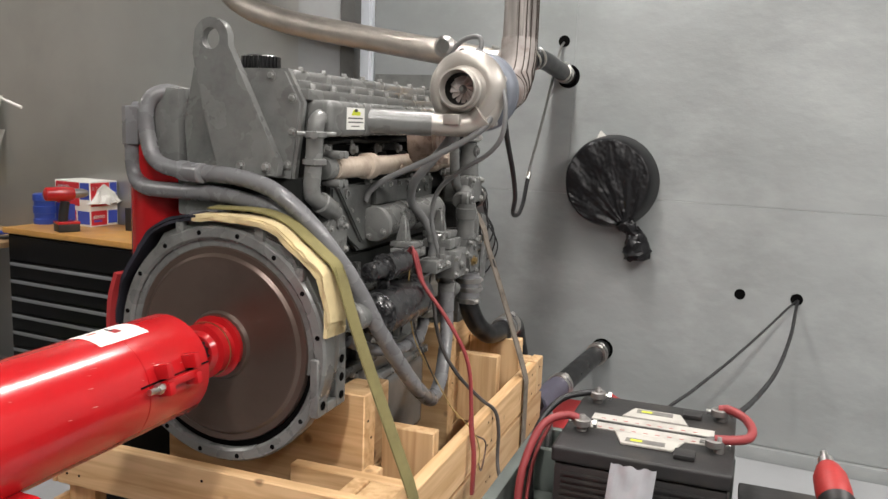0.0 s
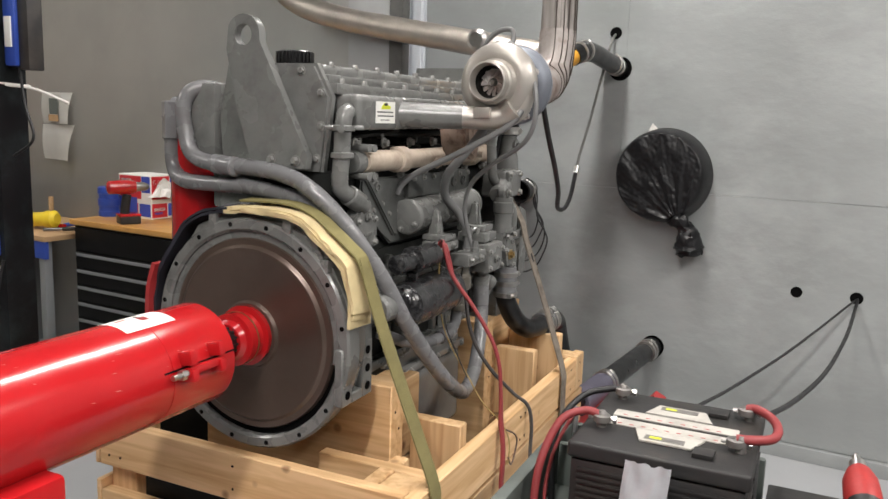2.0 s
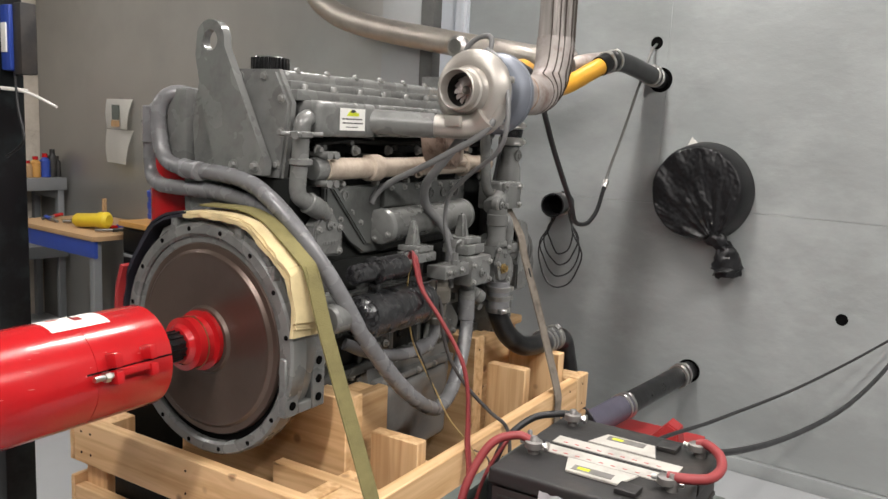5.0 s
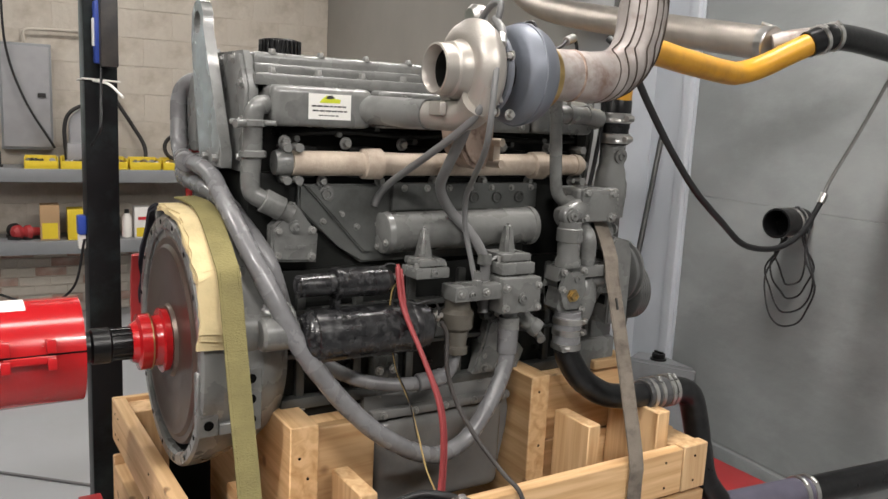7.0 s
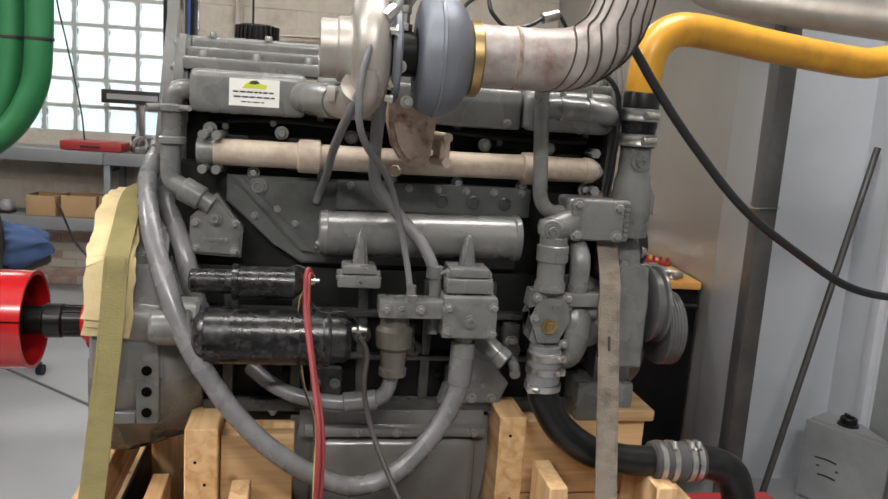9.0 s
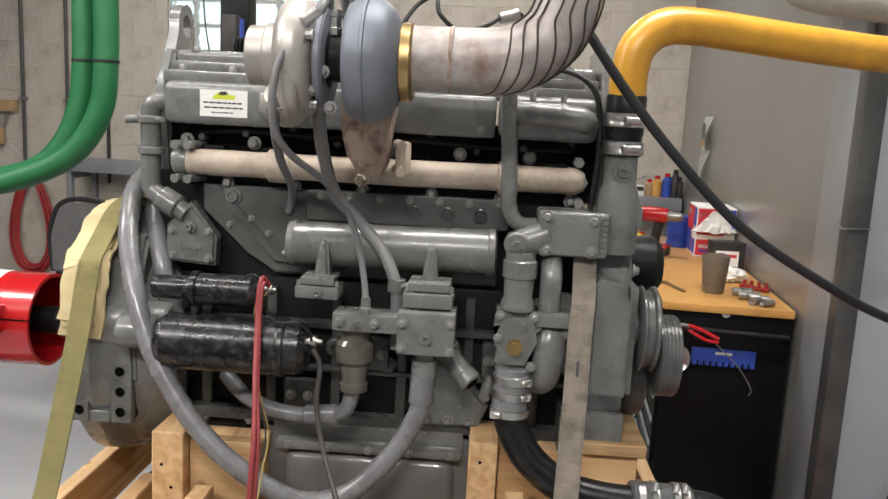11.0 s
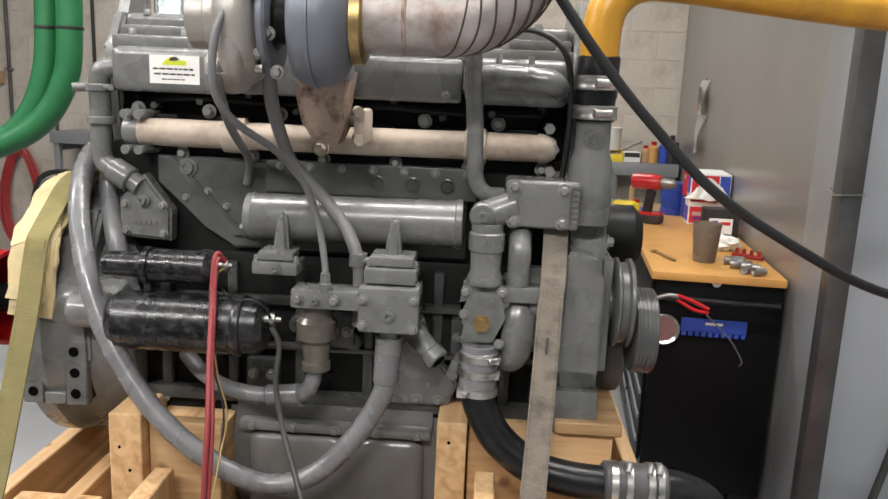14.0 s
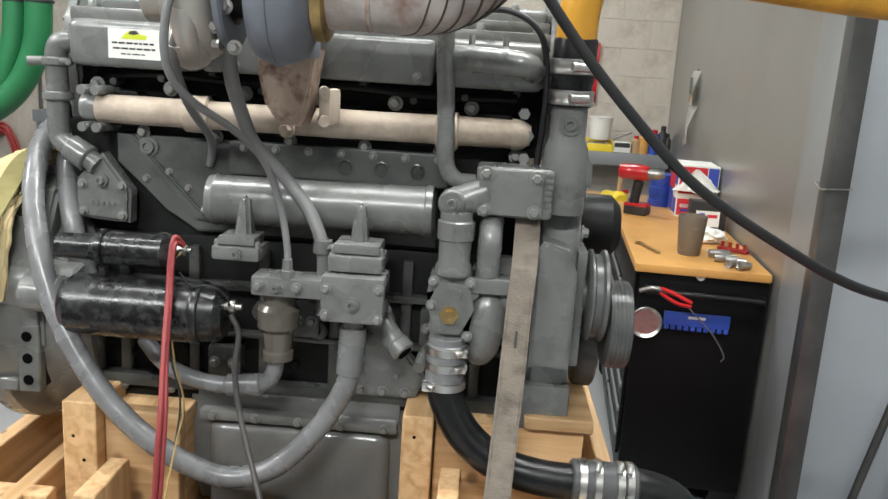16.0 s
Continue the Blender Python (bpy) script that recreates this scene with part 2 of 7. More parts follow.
YELLOW_PLASTIC = material("yellow_plastic", (0.75, 0.56, 0.03), 0.45, 0.0, 0.1, 10, 0.1, 60)
CARDBOARD = material("brown_cardboard", (0.42, 0.27, 0.14), 0.8, 0.0, 0.1, 8, 0.1, 60)
DENIM = material("blue_cloth", (0.05, 0.09, 0.2), 0.9, 0.0, 0.2, 9, 0.6, 60)
BRASS = material("brass", (0.42, 0.30, 0.13), 0.38, 0.9, 0.2, 20, 0.2, 80, 0.5, (0.12, 0.08, 0.05), 0.6, 18)
DARK_HOLE = material("dark_opening", (0.003, 0.003, 0.003), 0.9, 0.0, 0.1, 20, 0, 80, 0.05)
JERRY_GREY = material("grey_painted_tank", (0.27, 0.28, 0.29), 0.4, 0.1, 0.12, 7, 0.15, 40, 0.5, (0.18, 0.18, 0.18), 0.5, 6)
PRINT_BLACK = material("black_print", (0.03, 0.03, 0.03), 0.7, 0, 0.05, 10, 0)
PRINT_GREEN = material("yellow_green_print", (0.55, 0.60, 0.03), 0.6, 0, 0.05, 10, 0)


# ---- mesh helpers ----
def part(name, bm, mat, parent=None, label="", at=None, sharp=38):
    bmesh.ops.recalc_face_normals(bm, faces=bm.faces[:])
    me = bpy.data.meshes.new(name)
    bm.to_mesh(me)
    bm.free()
    me.polygons.foreach_set("use_smooth", [True] * len(me.polygons))
    me.set_sharp_from_angle(angle=radians(sharp))
    me.materials.append(mat)
    ob = new(name, me)
    if parent is not None:
        ob.parent = parent
    if at is not None:
        ob.matrix_basis = at
    if label:
        tagged(ob, label)
    return ob


def thing(name, label, category, at=None, group="", kind=""):
    ob = new(name)
    ob.empty_display_size = 0.05
    if at is not None:
        ob.matrix_basis = at
    return tagged(ob, label, category, group, kind)


def B():
    return bmesh.new()


def box(bm, x0, x1, y0, y1, z0, z1, bev=0.004, m=None, seg=2):
    g = bmesh.ops.create_cube(bm, size=1.0)
    vs = g["verts"]
    for v in vs:
        v.co = Vector((x0 + (v.co.x + .5) * (x1 - x0), y0 + (v.co.y + .5) * (y1 - y0), z0 + (v.co.z + .5) * (z1 - z0)))
    if m is not None:
        bmesh.ops.transform(bm, matrix=m, verts=vs)
    if bev:
        es = list({e for v in vs for e in v.link_edges})
        bmesh.ops.bevel(bm, geom=es, offset=bev, segments=seg, affect="EDGES", profile=0.6)
    return bm


def frame_of(d):
    d = Vector(d).normalized()
    a = Vector((0, 0, 1)) if abs(d.z) < 0.9 else Vector((1, 0, 0))
    u = d.cross(a).normalized()
    return u, d.cross(u).normalized()


def lathe(bm, o, d, prof, n=28, cap=True):
    """A turned form: prof is (distance along d, radius)."""
    o, d = Vector(o), Vector(d).normalized()
    u, w = frame_of(d)
    rings = []
    for s, r in prof:
        rings.append([bm.verts.new(o + d * s + (u * math.cos(2 * math.pi * k / n) + w * math.sin(2 * math.pi * k / n)) * r) for k in range(n)])
    for a, b in zip(rings, rings[1:]):
        for k in range(n):
            bm.faces.new((a[k], a[(k + 1) % n], b[(k + 1) % n], b[k]))
    if cap:
        bm.faces.new(rings[0][::-1])
        bm.faces.new(rings[-1])
    return bm


def cyl(bm, p, q, r, r2=None, n=24, bev=0.0):
    p, q = Vector(p), Vector(q)
    L = (q - p).length
    r2 = r if r2 is None else r2
    prof = [(0, r), (L, r2)] if not bev else [(0, r - bev), (bev, r), (L - bev, r2), (L, r2 - bev)]
    return lathe(bm, p, q - p, prof, n)


def spline(pts, steps=8):
    """Points along a smooth curve through pts."""
    P = [Vector(p) for p in pts]
    if len(P) < 3:
        return P
    ext = [P[0] * 2 - P[1]] + P + [P[-1] * 2 - P[-2]]
    out = []
    for i in range(1, len(ext) - 2):
        a, b, c, d = ext[i - 1:i + 3]
        for k in range(steps):
            t = k / steps
            out.append(0.5 * ((2 * b) + (c - a) * t + (2 * a - 5 * b + 4 * c - d) * t * t + (3 * b - a - 3 * c + d) * t ** 3))
    out.append(P[-1])
    return out


def tube(bm, pts, r, n=12, steps=8, smooth=True, radii=None, wobble=0.0, cap=True):
    path = spline(pts, steps) if smooth else [Vector(p) for p in pts]
    u = None
    rings = []
    for i, p in enumerate(path):
        d = (path[min(i + 1, len(path) - 1)] - path[max(i - 1, 0)]).normalized()
        if u is None:
            u, w = frame_of(d)
        u = (u - d * u.dot(d)).normalized()
        w = d.cross(u)
        rr = r if radii is None else radii(i / max(1, len(path) - 1))
        rr *= 1 + wobble * noise.noise(p * 30)
        rings.append([bm.verts.new(p + (u * math.cos(2 * math.pi * k / n) + w * math.sin(2 * math.pi * k / n)) * rr) for k in range(n)])
    for a, b in zip(rings, rings[1:]):
        for k in range(n):
            bm.faces.new((a[k], a[(k + 1) % n], b[(k + 1) % n], b[k]))
    if cap:
        bm.faces.new(rings[0][::-1])
        bm.faces.new(rings[-1])
    return bm


def prism(bm, outline, a, b, axis="x", bev=0.003):
    """A flat outline pushed from a to b along an axis. Outline is (y, z), (x, z) or (x, y)."""
    def place(p, s):
        return {"x": (s, p[0], p[1]), "y": (p[0], s, p[1]), "z": (p[0], p[1], s)}[axis]
    lo = [bm.verts.new(place(p, a)) for p in outline]
    hi = [bm.verts.new(place(p, b)) for p in outline]
    k = len(outline)
    fs = [bm.faces.new(lo[::-1]), bm.faces.new(hi)]
    for i in range(k):
        fs.append(bm.faces.new((lo[i], lo[(i + 1) % k], hi[(i + 1) % k], hi[i])))
    if bev:
        es = list(set(fs[0].edges[:]) | set(fs[1].edges[:]))
        bmesh.ops.bevel(bm, geom=es, offset=bev, segments=2, affect="EDGES")
    return bm


def ring_pts(cx, cy, r, n=24, a0=0, a1=360):
    return [(cx + r * math.cos(radians(a0 + (a1 - a0) * k / n)), cy + r * math.sin(radians(a0 + (a1 - a0) * k / n))) for k in range(n)]


def strip(bm, pts, width_dir, width, thick, steps=6, smooth=True):
    """Webbing: a flat band swept along pts, its width along width_dir."""
    path = spline(pts, steps) if smooth else [Vector(p) for p in pts]
    wd = Vector(width_dir).normalized()
    rings = []
    for i, p in enumerate(path):
        d = (path[min(i + 1, len(path) - 1)] - path[max(i - 1, 0)]).normalized()
        w = (wd - d * wd.dot(d)).normalized()
        nn = d.cross(w)
        rings.append([bm.verts.new(p + w * (sx * width / 2) + nn * (sy * thick / 2)) for sx, sy in ((-1, -1), (1, -1), (1, 1), (-1, 1))])
    for a, b in zip(rings, rings[1:]):
        for k in range(4):
            bm.faces.new((a[k], a[(k + 1) % 4], b[(k + 1) % 4], b[k]))
    bm.faces.new(rings[0][::-1])
    bm.faces.new(rings[-1])
    return bm


def hexbolt(bm, p, d, r=0.009, h=0.008, washer=True):
    d = Vector(d).normalized()
    p = Vector(p)
    if washer:
        lathe(bm, p - d * 0.002, d, [(0, r * 1.45), (0.004, r * 1.45)], 14)
    lathe(bm, p, d, [(0, r), (h * 0.8, r), (h, r * 0.8)], 6)
    return bm


def bolt(parent, p, d, r=0.009, h=0.009, mat=None):
    """One bolt as a part of its own, sharing nothing but its material."""
    return part("bolt", hexbolt(B(), p, d, r, h), mat or BOLT_GREY, parent)


# ---- the room ----
def slab(name, x0, x1, y0, y1, z0, z1, mat, label="", bev=0.0):
    ob = part(name, box(B(), x0, x1, y0, y1, z0, z1, bev), mat, None, at=ROOM)
    return tagged(ob, label, "", "", "structure")


CEIL = 3.3
GROUND = -.125   # the shop floor
FAR = -3.26      # the block wall, in the room's own x
BACK = 0.745      # the plywood wall, in the room's own y
slab("floor", -6, 6.2, -8, 2.2, GROUND - .2, GROUND, FLOOR_GREY, "pale grey sealed concrete shop floor")
slab("ceiling", -6, 6.2, -8, 2.2, CEIL, CEIL + 0.15, CEILING_MAT, "dull grey painted ceiling")
slab("wall_partition", FAR, 0.135, 0.0, 0.05, GROUND, CEIL, PARTITION, "dark grey painted steel partition wall")
slab("wall_flange", 0.137, 0.382, -0.006, 0.05, GROUND, CEIL, FLANGE_GREY, "pale grey painted steel flange closing the partition", 0.004)
slab("wall_return", -0.23, -0.18, 0.053, BACK, GROUND, CEIL, PANEL_BLUE, "pale grey sheet metal wall return")
slab("wall_recess", -0.18, 0.128, BACK, BACK + 0.06, GROUND, CEIL, PANEL_BLUE, "pale grey sheet metal wall in the recess")
slab("wall_duct", 0.052, 0.112, BACK - 0.03, BACK - 0.001, GROUND, CEIL, PANEL_BLUE, "pale painted square duct up the recess corner", 0.004)
slab("wall_east", 6.0, 6.2, -8, 2.2, GROUND, CEIL, UNSEEN, "grey painted wall")
slab("wall_south", -6, 6.0, -8.2, -8, GROUND, CEIL, UNSEEN, "grey painted wall")

# plywood wall in sheets, with open joints and bored holes
def room_xy(x, y):
    p = ROOM.inverted() @ Vector((x, y, 0))
    return p.x, p.y


HOLES = [(0.205, 1.899, .03), (1.17, .688, .026), (1.426, .693, .028), (.51, .31, .058), (.239, 1.722, .06)]


def plywood_wall():
    wall = tagged(part("wall_plywood", box(B(), .13, 6, BACK + .014, BACK + .06, GROUND, CEIL, 0), WALL_GREY, None, at=ROOM),
                  "grey painted plywood wall with bored cable holes", "", "", "structure")
    zs = [GROUND + .07, 1.118, 2.338, CEIL]
    for j in range(len(zs) - 1):
        xs = [.132, 1.322, 3.76, 6.0] if j else [.132, 3.30, 6.0]
        for i in range(len(xs) - 1):
            part("panel", box(B(), xs[i] + .0005, xs[i + 1] - .0005, BACK, BACK + .013, zs[j] + .0006, zs[j + 1] - .0006, .0006, seg=1), WALL_GREY, wall)
    part("kickboard", box(B(), .132, 6, BACK - .03, BACK + .012, GROUND, GROUND + .068, .003), WALL_GREY, wall)
    for x, z, r in HOLES:
        rx, _ = room_xy(x, 2.62)
        part("cable_hole", lathe(B(), (rx, BACK + .002, z), (0, -1, 0), [(0, r), (.004, r), (.004, r * .93), (.003, r * .9)], 28), DARK_HOLE, wall)
    return wall


plywood_wall()


# far block wall with a glass block window
WIN = (-4.10, -2.72, 1.06, 2.46)      # y and z of the opening


def block_wall():
    y0, y1, z0, z1 = WIN
    bm = B()
    box(bm, FAR - .2, FAR - .005, -8, y0, GROUND, CEIL, 0)
    box(bm, FAR - .2, FAR - .005, y1, 0.06, GROUND, CEIL, 0)
    box(bm, FAR - .2, FAR - .005, y0, y1, GROUND, z0, 0)
    box(bm, FAR - .2, FAR - .005, y0, y1, z1, CEIL, 0)
    wall = tagged(part("wall_block", bm, BLOCK_CREAM, None, at=ROOM), "cream painted concrete block wall with a glass block window", "", "", "structure")
    full = {}
    row = 0
    z = GROUND
    while z < CEIL - .01:
        h = min(.2, CEIL - z)
        y = -5.6 + (.2 if row % 2 else 0)
        while y < 0.0:
            a, b = y, min(y + .4, 0.0)
            segs = [(a, b)]
            if z + h > z0 + .01 and z < z1 - .01:
                segs = []
                if a < y0:
                    segs.append((a, min(b, y0)))
                if b > y1:
                    segs.append((max(a, y1), b))
            for s, e in segs:
                if e - s < .03:
                    continue
                key = (round(e - s, 3), round(h, 3))
                if key not in full:
                    me = bpy.data.meshes.new("block")
                    bm = box(B(), 0, .0125, .0011, e - s - .0011, .0011, h - .0011, .0015, seg=1)
                    bm.to_mesh(me)
                    bm.free()
                    me.materials.append(BLOCK_CREAM)
                    full[key] = me
                o = new("block", full[key])
                o.parent = wall
                o.matrix_basis = pose(FAR - .0125, s, z)
            y += .4
        z += .2
        row += 1
    return wall


def glass_material():
    m = bpy.data.materials.new("wavy_glass_block")
    m.use_nodes = True
    n, l = m.node_tree.nodes, m.node_tree.links
    b = n["Principled BSDF"]
    b.inputs["Base Color"].default_value = (.86, .93, .93, 1)
    b.inputs["Transmission Weight"].default_value = .9
    b.inputs["Roughness"].default_value = .25
    tc, nz, bp = n.new("ShaderNodeTexCoord"), n.new("ShaderNodeTexNoise"), n.new("ShaderNodeBump")
    nz.inputs["Scale"].default_value = 16
    bp.inputs["Strength"].default_value, bp.inputs["Distance"].default_value = .8, .02
    l.new(tc.outputs["Object"], nz.inputs["Vector"])
    l.new(nz.outputs[0], bp.inputs["Height"])
    l.new(bp.outputs[0], b.inputs["Normal"])
    return m


GLASS = glass_material()
MORTAR = material("grey_mortar", (.42, .42, .40), .9, 0, .1, 8, .3, 60)
DAYLIGHT = glow_material("overcast_daylight", (.86, .96, 1.0), 1.0)


def glass_window():
    y0, y1, z0, z1 = WIN
    win = tagged(new("window_1"), "glass block window with bright daylight behind", "", "", "structure")
    win.matrix_basis = ROOM
    ny, nz = 6, 7
    dy, dz = (y1 - y0) / ny, (z1 - z0) / nz
    me = bpy.data.meshes.new("glass_block")
    bm = box(B(), 0, .08, .012, dy - .012, .012, dz - .012, .018)
    bm.to_mesh(me)
    bm.free()
    me.polygons.foreach_set("use_smooth", [True] * len(me.polygons))
    me.materials.append(GLASS)
    for i in range(ny):
        for j in range(nz):
            o = new("glass_block", me)
            o.parent = win
            o.matrix_basis = pose(FAR - .10, y0 + i * dy, z0 + j * dz)
            o.visible_shadow = False
    for i in range(ny + 1):
        part("mortar_joint", box(B(), FAR - .085, FAR - .03, y0 + i * dy - .0115, y0 + i * dy + .0115, z0, z1, 0), MORTAR, win)
    for j in range(nz + 1):
        part("mortar_joint", box(B(), FAR - .084, FAR - .031, y0, y1, z0 + j * dz - .0115, z0 + j * dz + .0115, 0), MORTAR, win)
    return win


BARE_BRICK = material("worn_pink_brick", (.40, .27, .22), .85, 0, .25, 14, .8, 40, .2, (.50, .46, .40), .8, 6, distance=.006)


def bare_bricks():
    """Courses of worn brick low on the block wall, under the shelf."""
    foot = tagged(part("wall_footing", box(B(), FAR + .001, FAR + .012, -4.7, -.9, GROUND, .36, 0), BLOCK_CREAM, None, at=ROOM), "worn painted brick footing under the shelf", "", "", "structure")
    meshes = {}
    rnd = random.Random(17)
    for row in range(7):
        z = GROUND + .002 + row * .068
        y = -4.68 + (.105 if row % 2 else 0)
        while y < -1.12:
            pick = rnd.random() < .42
            mat = BARE_BRICK if pick else BLOCK_CREAM
            if mat.name not in meshes:
                me = bpy.data.meshes.new("brick")
                bm = box(B(), 0, .010, .003, .205, .003, .063, .002, seg=1)
                bm.to_mesh(me)
                bm.free()
                me.materials.append(mat)
                meshes[mat.name] = me
            o = new("brick", meshes[mat.name])
            o.parent = foot
            o.matrix_basis = pose(FAR + .0125 + rnd.uniform(0, .002), y, z)
            y += .21
    return foot


block_wall()
bare_bricks()
glass_window()
tagged(part("backdrop", box(B(), FAR - .62, FAR - .6, WIN[0] - .6, WIN[1] + .6, .6, 3.0, 0), DAYLIGHT, None, at=ROOM), "bright overcast daylight outside", "", "", "structure")


# ---- posts and tube lights ----
def post(name, x0, x1, y0, y1, mat, label, at):
    p = thing(name, label, "post", at)
    part("column", box(B(), x0, x1, y0, y1, GROUND + .012, CEIL - .002, .006), mat, p)
    part("base_plate", box(B(), x0 - .05, x1 + .05, y0 - .05, y1 + .05, GROUND, GROUND + .012, .003), mat, p)
    return p


door_post = post("steel_post", .385, .462, -.012, .052, POST_GREY, "worn dark steel post at the end of the partition", ROOM)
part("wire_tie", tube(B(), [(.36, -.016, 1.185), (.42, -.016, 1.172), (.466, -.016, 1.178), (.466, .056, 1.182), (.383, .056, 1.18), (.36, -.016, 1.185)], .0025, 6, smooth=False), CLAMP_STEEL, door_post)
black_post = post("steel_post", -.895, -.805, -.055, .04, POST_BLACK, "worn black square steel post beside the engine", pose(0, 0, 0))
part("cable_tie", tube(B(), [(-.90, -.06, 1.50), (-.80, -.06, 1.505), (-.80, .045, 1.50), (-.90, .045, 1.50), (-.90, -.06, 1.50)], .003, 6, smooth=False), WHITE_PLASTIC, black_post)
bm = B()
tube(bm, [(-.80, -.03, 1.50), (-.72, 0, 1.49), (-.62, .02, 1.455)], .004, 6)
part("tie_tail", bm, WHITE_PLASTIC, black_post)

switch = thing("wall_switch", "blue plastic pendant control box fixed to the black post", "control box", pose(0, 0, 0))
part("case", box(B(), -.80, -.755, -.03, .03, 1.55, 1.73, .008), BLUE_PLASTIC, switch)
part("back_plate", box(B(), -.754, -.715, -.02, .028, 1.54, 1.735, .005), BATTERY_GREY, switch)
part("label_plate", box(B(), -.79, -.765, -.034, -.029, 1.60, 1.68, .001), PAPER, switch)
cord = part("power_cable", tube(B(), [(-.77, -.01, 1.58), (-.74, -.02, 1.45), (-.70, -.03, 1.36), (-.76, -.045, 1.31)], .004, 8), BLACK_CABLE)
tagged(cord, "thin black cord hanging from the control box", "cable")
cord = part("power_cable", tube(B(), [(-.80, -.065, 1.02), (-.83, -.10, .86), (-.93, -.20, .80), (-1.10, -.38, .86), (-1.25, -.5, 1.0)], .004, 8), BLACK_CABLE)
tagged(cord, "thin black cord hanging from the black post", "cable")
plug = thing("cord_plug", "small blue and white plug on the black post", "plug", pose(0, 0, 0))
part("body", box(B(), -.86, -.82, -.08, -.055, 1.03, 1.09, .006), BLUE_PLASTIC, plug)
part("tip", box(B(), -.855, -.825, -.078, -.057, .985, 1.03, .005), WHITE_PLASTIC, plug)

LIGHT_BODY = material("lamp_housing_white", (.75, .75, .73), .5)
TUBE_GLOW = glow_material("lit_tube", (1.0, .95, .86), 6.0)
for lx, ly, w in ((1.35, -.55, 62), (1.75, -1.9, 22), (4.2, -1.0, 102), (4.2, -3.0, 84), (2.3, -3.9, 92), (-1.7, -1.3, 38), (-1.7, -3.6, 38), (3.2, -5.6, 40)):
    lamp = thing("ceiling_light", "white ceiling fitting with two lit tubes", "ceiling light", ROOM @ pose(lx, ly, CEIL), "ceiling lights")
    part("housing", box(B(), -.12, .12, -.62, .62, -.05, 0, .008), LIGHT_BODY, lamp)
    for s in (-.06, .06):
        part("tube", cyl(B(), (s, -.58, -.066), (s, .58, -.066), .014, n=12), TUBE_GLOW, lamp)
    ceiling_lamp(lx, ly, CEIL - .095, w)


# ---- the engine ----
def build_engine():
    eng = thing("diesel_engine", "grey painted six cylinder diesel engine strapped on a crate", "engine", pose(0, 0, 0))
    P = lambda name, bm, mat=ENGINE_GREY, label="", parent=None: part(name, bm, mat, parent or eng, label)

    # flywheel and its housing
    P("flywheel", lathe(B(), (0, 0, .91), (0, -1, 0), [(-.06, .240), (-.006, .240), (0, .236), (0, .222), (.007, .214), (.007, .205), (.004, .20), (.004, .135), (.0015, .128), (.0015, .085), (.010, .08), (.010, .03)], 72), FLYWHEEL_IRON, "brown oily machined iron flywheel")
    bm = B()
    lathe(bm, (0, .02, .91), (0, -1, 0), [(-.02, .288), (.022, .288), (.028, .283), (.028, .262), (.022, .256), (-.06, .256)], 60, cap=False)
    lathe(bm, (0, .04, .91), (0, 1, 0), [(0, .288), (.03, .28), (.12, .25), (.16, .22)], 60)
    hs = P("flywheel_housing", bm, ENGINE_GREY)
    # flat black ring paints the shade in the gap around the flywheel
    part("gap_shade_ring", lathe(B(), (0, .012, .91), (0, -1, 0), [(0, .2385), (.001, .2559)], 60, cap=False), DARK_HOLE, hs)
    for k in range(16):
        a = radians(11 + 22.5 * k)
        part("bolt_hole", lathe(B(), (.273 * math.cos(a), -.0075, .91 + .273 * math.sin(a)), (0, -1, 0), [(0, .006), (.0015, .006)], 10), DARK_HOLE, hs)
    bm = B()
    prism(bm, [(-.27, 1.02), (-.17, 1.165), (-.09, 1.20), (.09, 1.20), (.19, 1.165), (.272, 1.02), (.272, .86), (-.27, .86)], .004, .13, "y", .008)
    bmesh.ops.recalc_face_normals(bm, faces=bm.faces[:])
    P("housing_shoulder", bm)
    for k, (x, z) in enumerate(((-.11, 1.178), (.11, 1.178), (.215, 1.09))):
        P("shoulder_rib", box(B(), x - .012, x + .012, -.006, .10, z - .02, z + .028, .005))
    # starter nose on the housing
    bm = B()
    cyl(bm, (.235, .03, .985), (.235, .20, .985), .055, .05, 28, .006)
    cyl(bm, (.29, .11, .985), (.29, .19, .985), .036, .036, 28, .006)
    P("starter_nose", bm)
    # side mounting pad, open in the middle
    bm = B()
    for a in ((-.014, .032, .772, .912), (.078, .124, .772, .912), (.032, .078, .772, .798), (.032, .078, .886, .912)):
        box(bm, .252, .274, *a, .003, seg=1)
    pad = P("mounting_pad", bm)
    # web coloured dark so the pad's open middle looks shaded
    part("pad_web", box(B(), .225, .253, .034, .12, .775, .908, .004), DARK_SHADE, pad)
    part("pad_ledge", prism(B(), [(.225, .912), (.273, .912), (.266, .935), (.225, .95)], .036, .12, "y", .005), ENGINE_GREY, pad)
    for zz in (.798, .843, .888):
        for yy in (.010, .100):
            part("bolt_hole", lathe(B(), (.2745, yy, zz), (1, 0, 0), [(0, .0105), (.0012, .0105)], 16), DARK_HOLE, pad)
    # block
    # block and crankcase side carry their shade in the base colour
    P("cylinder_block", box(B(), -.17, .145, .13, 1.10, .78, 1.31, .012), DARK_SHADE, "grey cast iron cylinder block with shade painted in")
    P("crankcase_side", box(B(), -.16, .155, .17, 1.06, .765, 1.09, .01), DARK_SHADE)
    P("side_cover", prism(B(), [(.24, 1.285), (.24, 1.23), (.34, 1.14), (.40, 1.10), (.88, 1.10), (.88, 1.285)], .144, .166, "x", .005), COVER_SHADED)
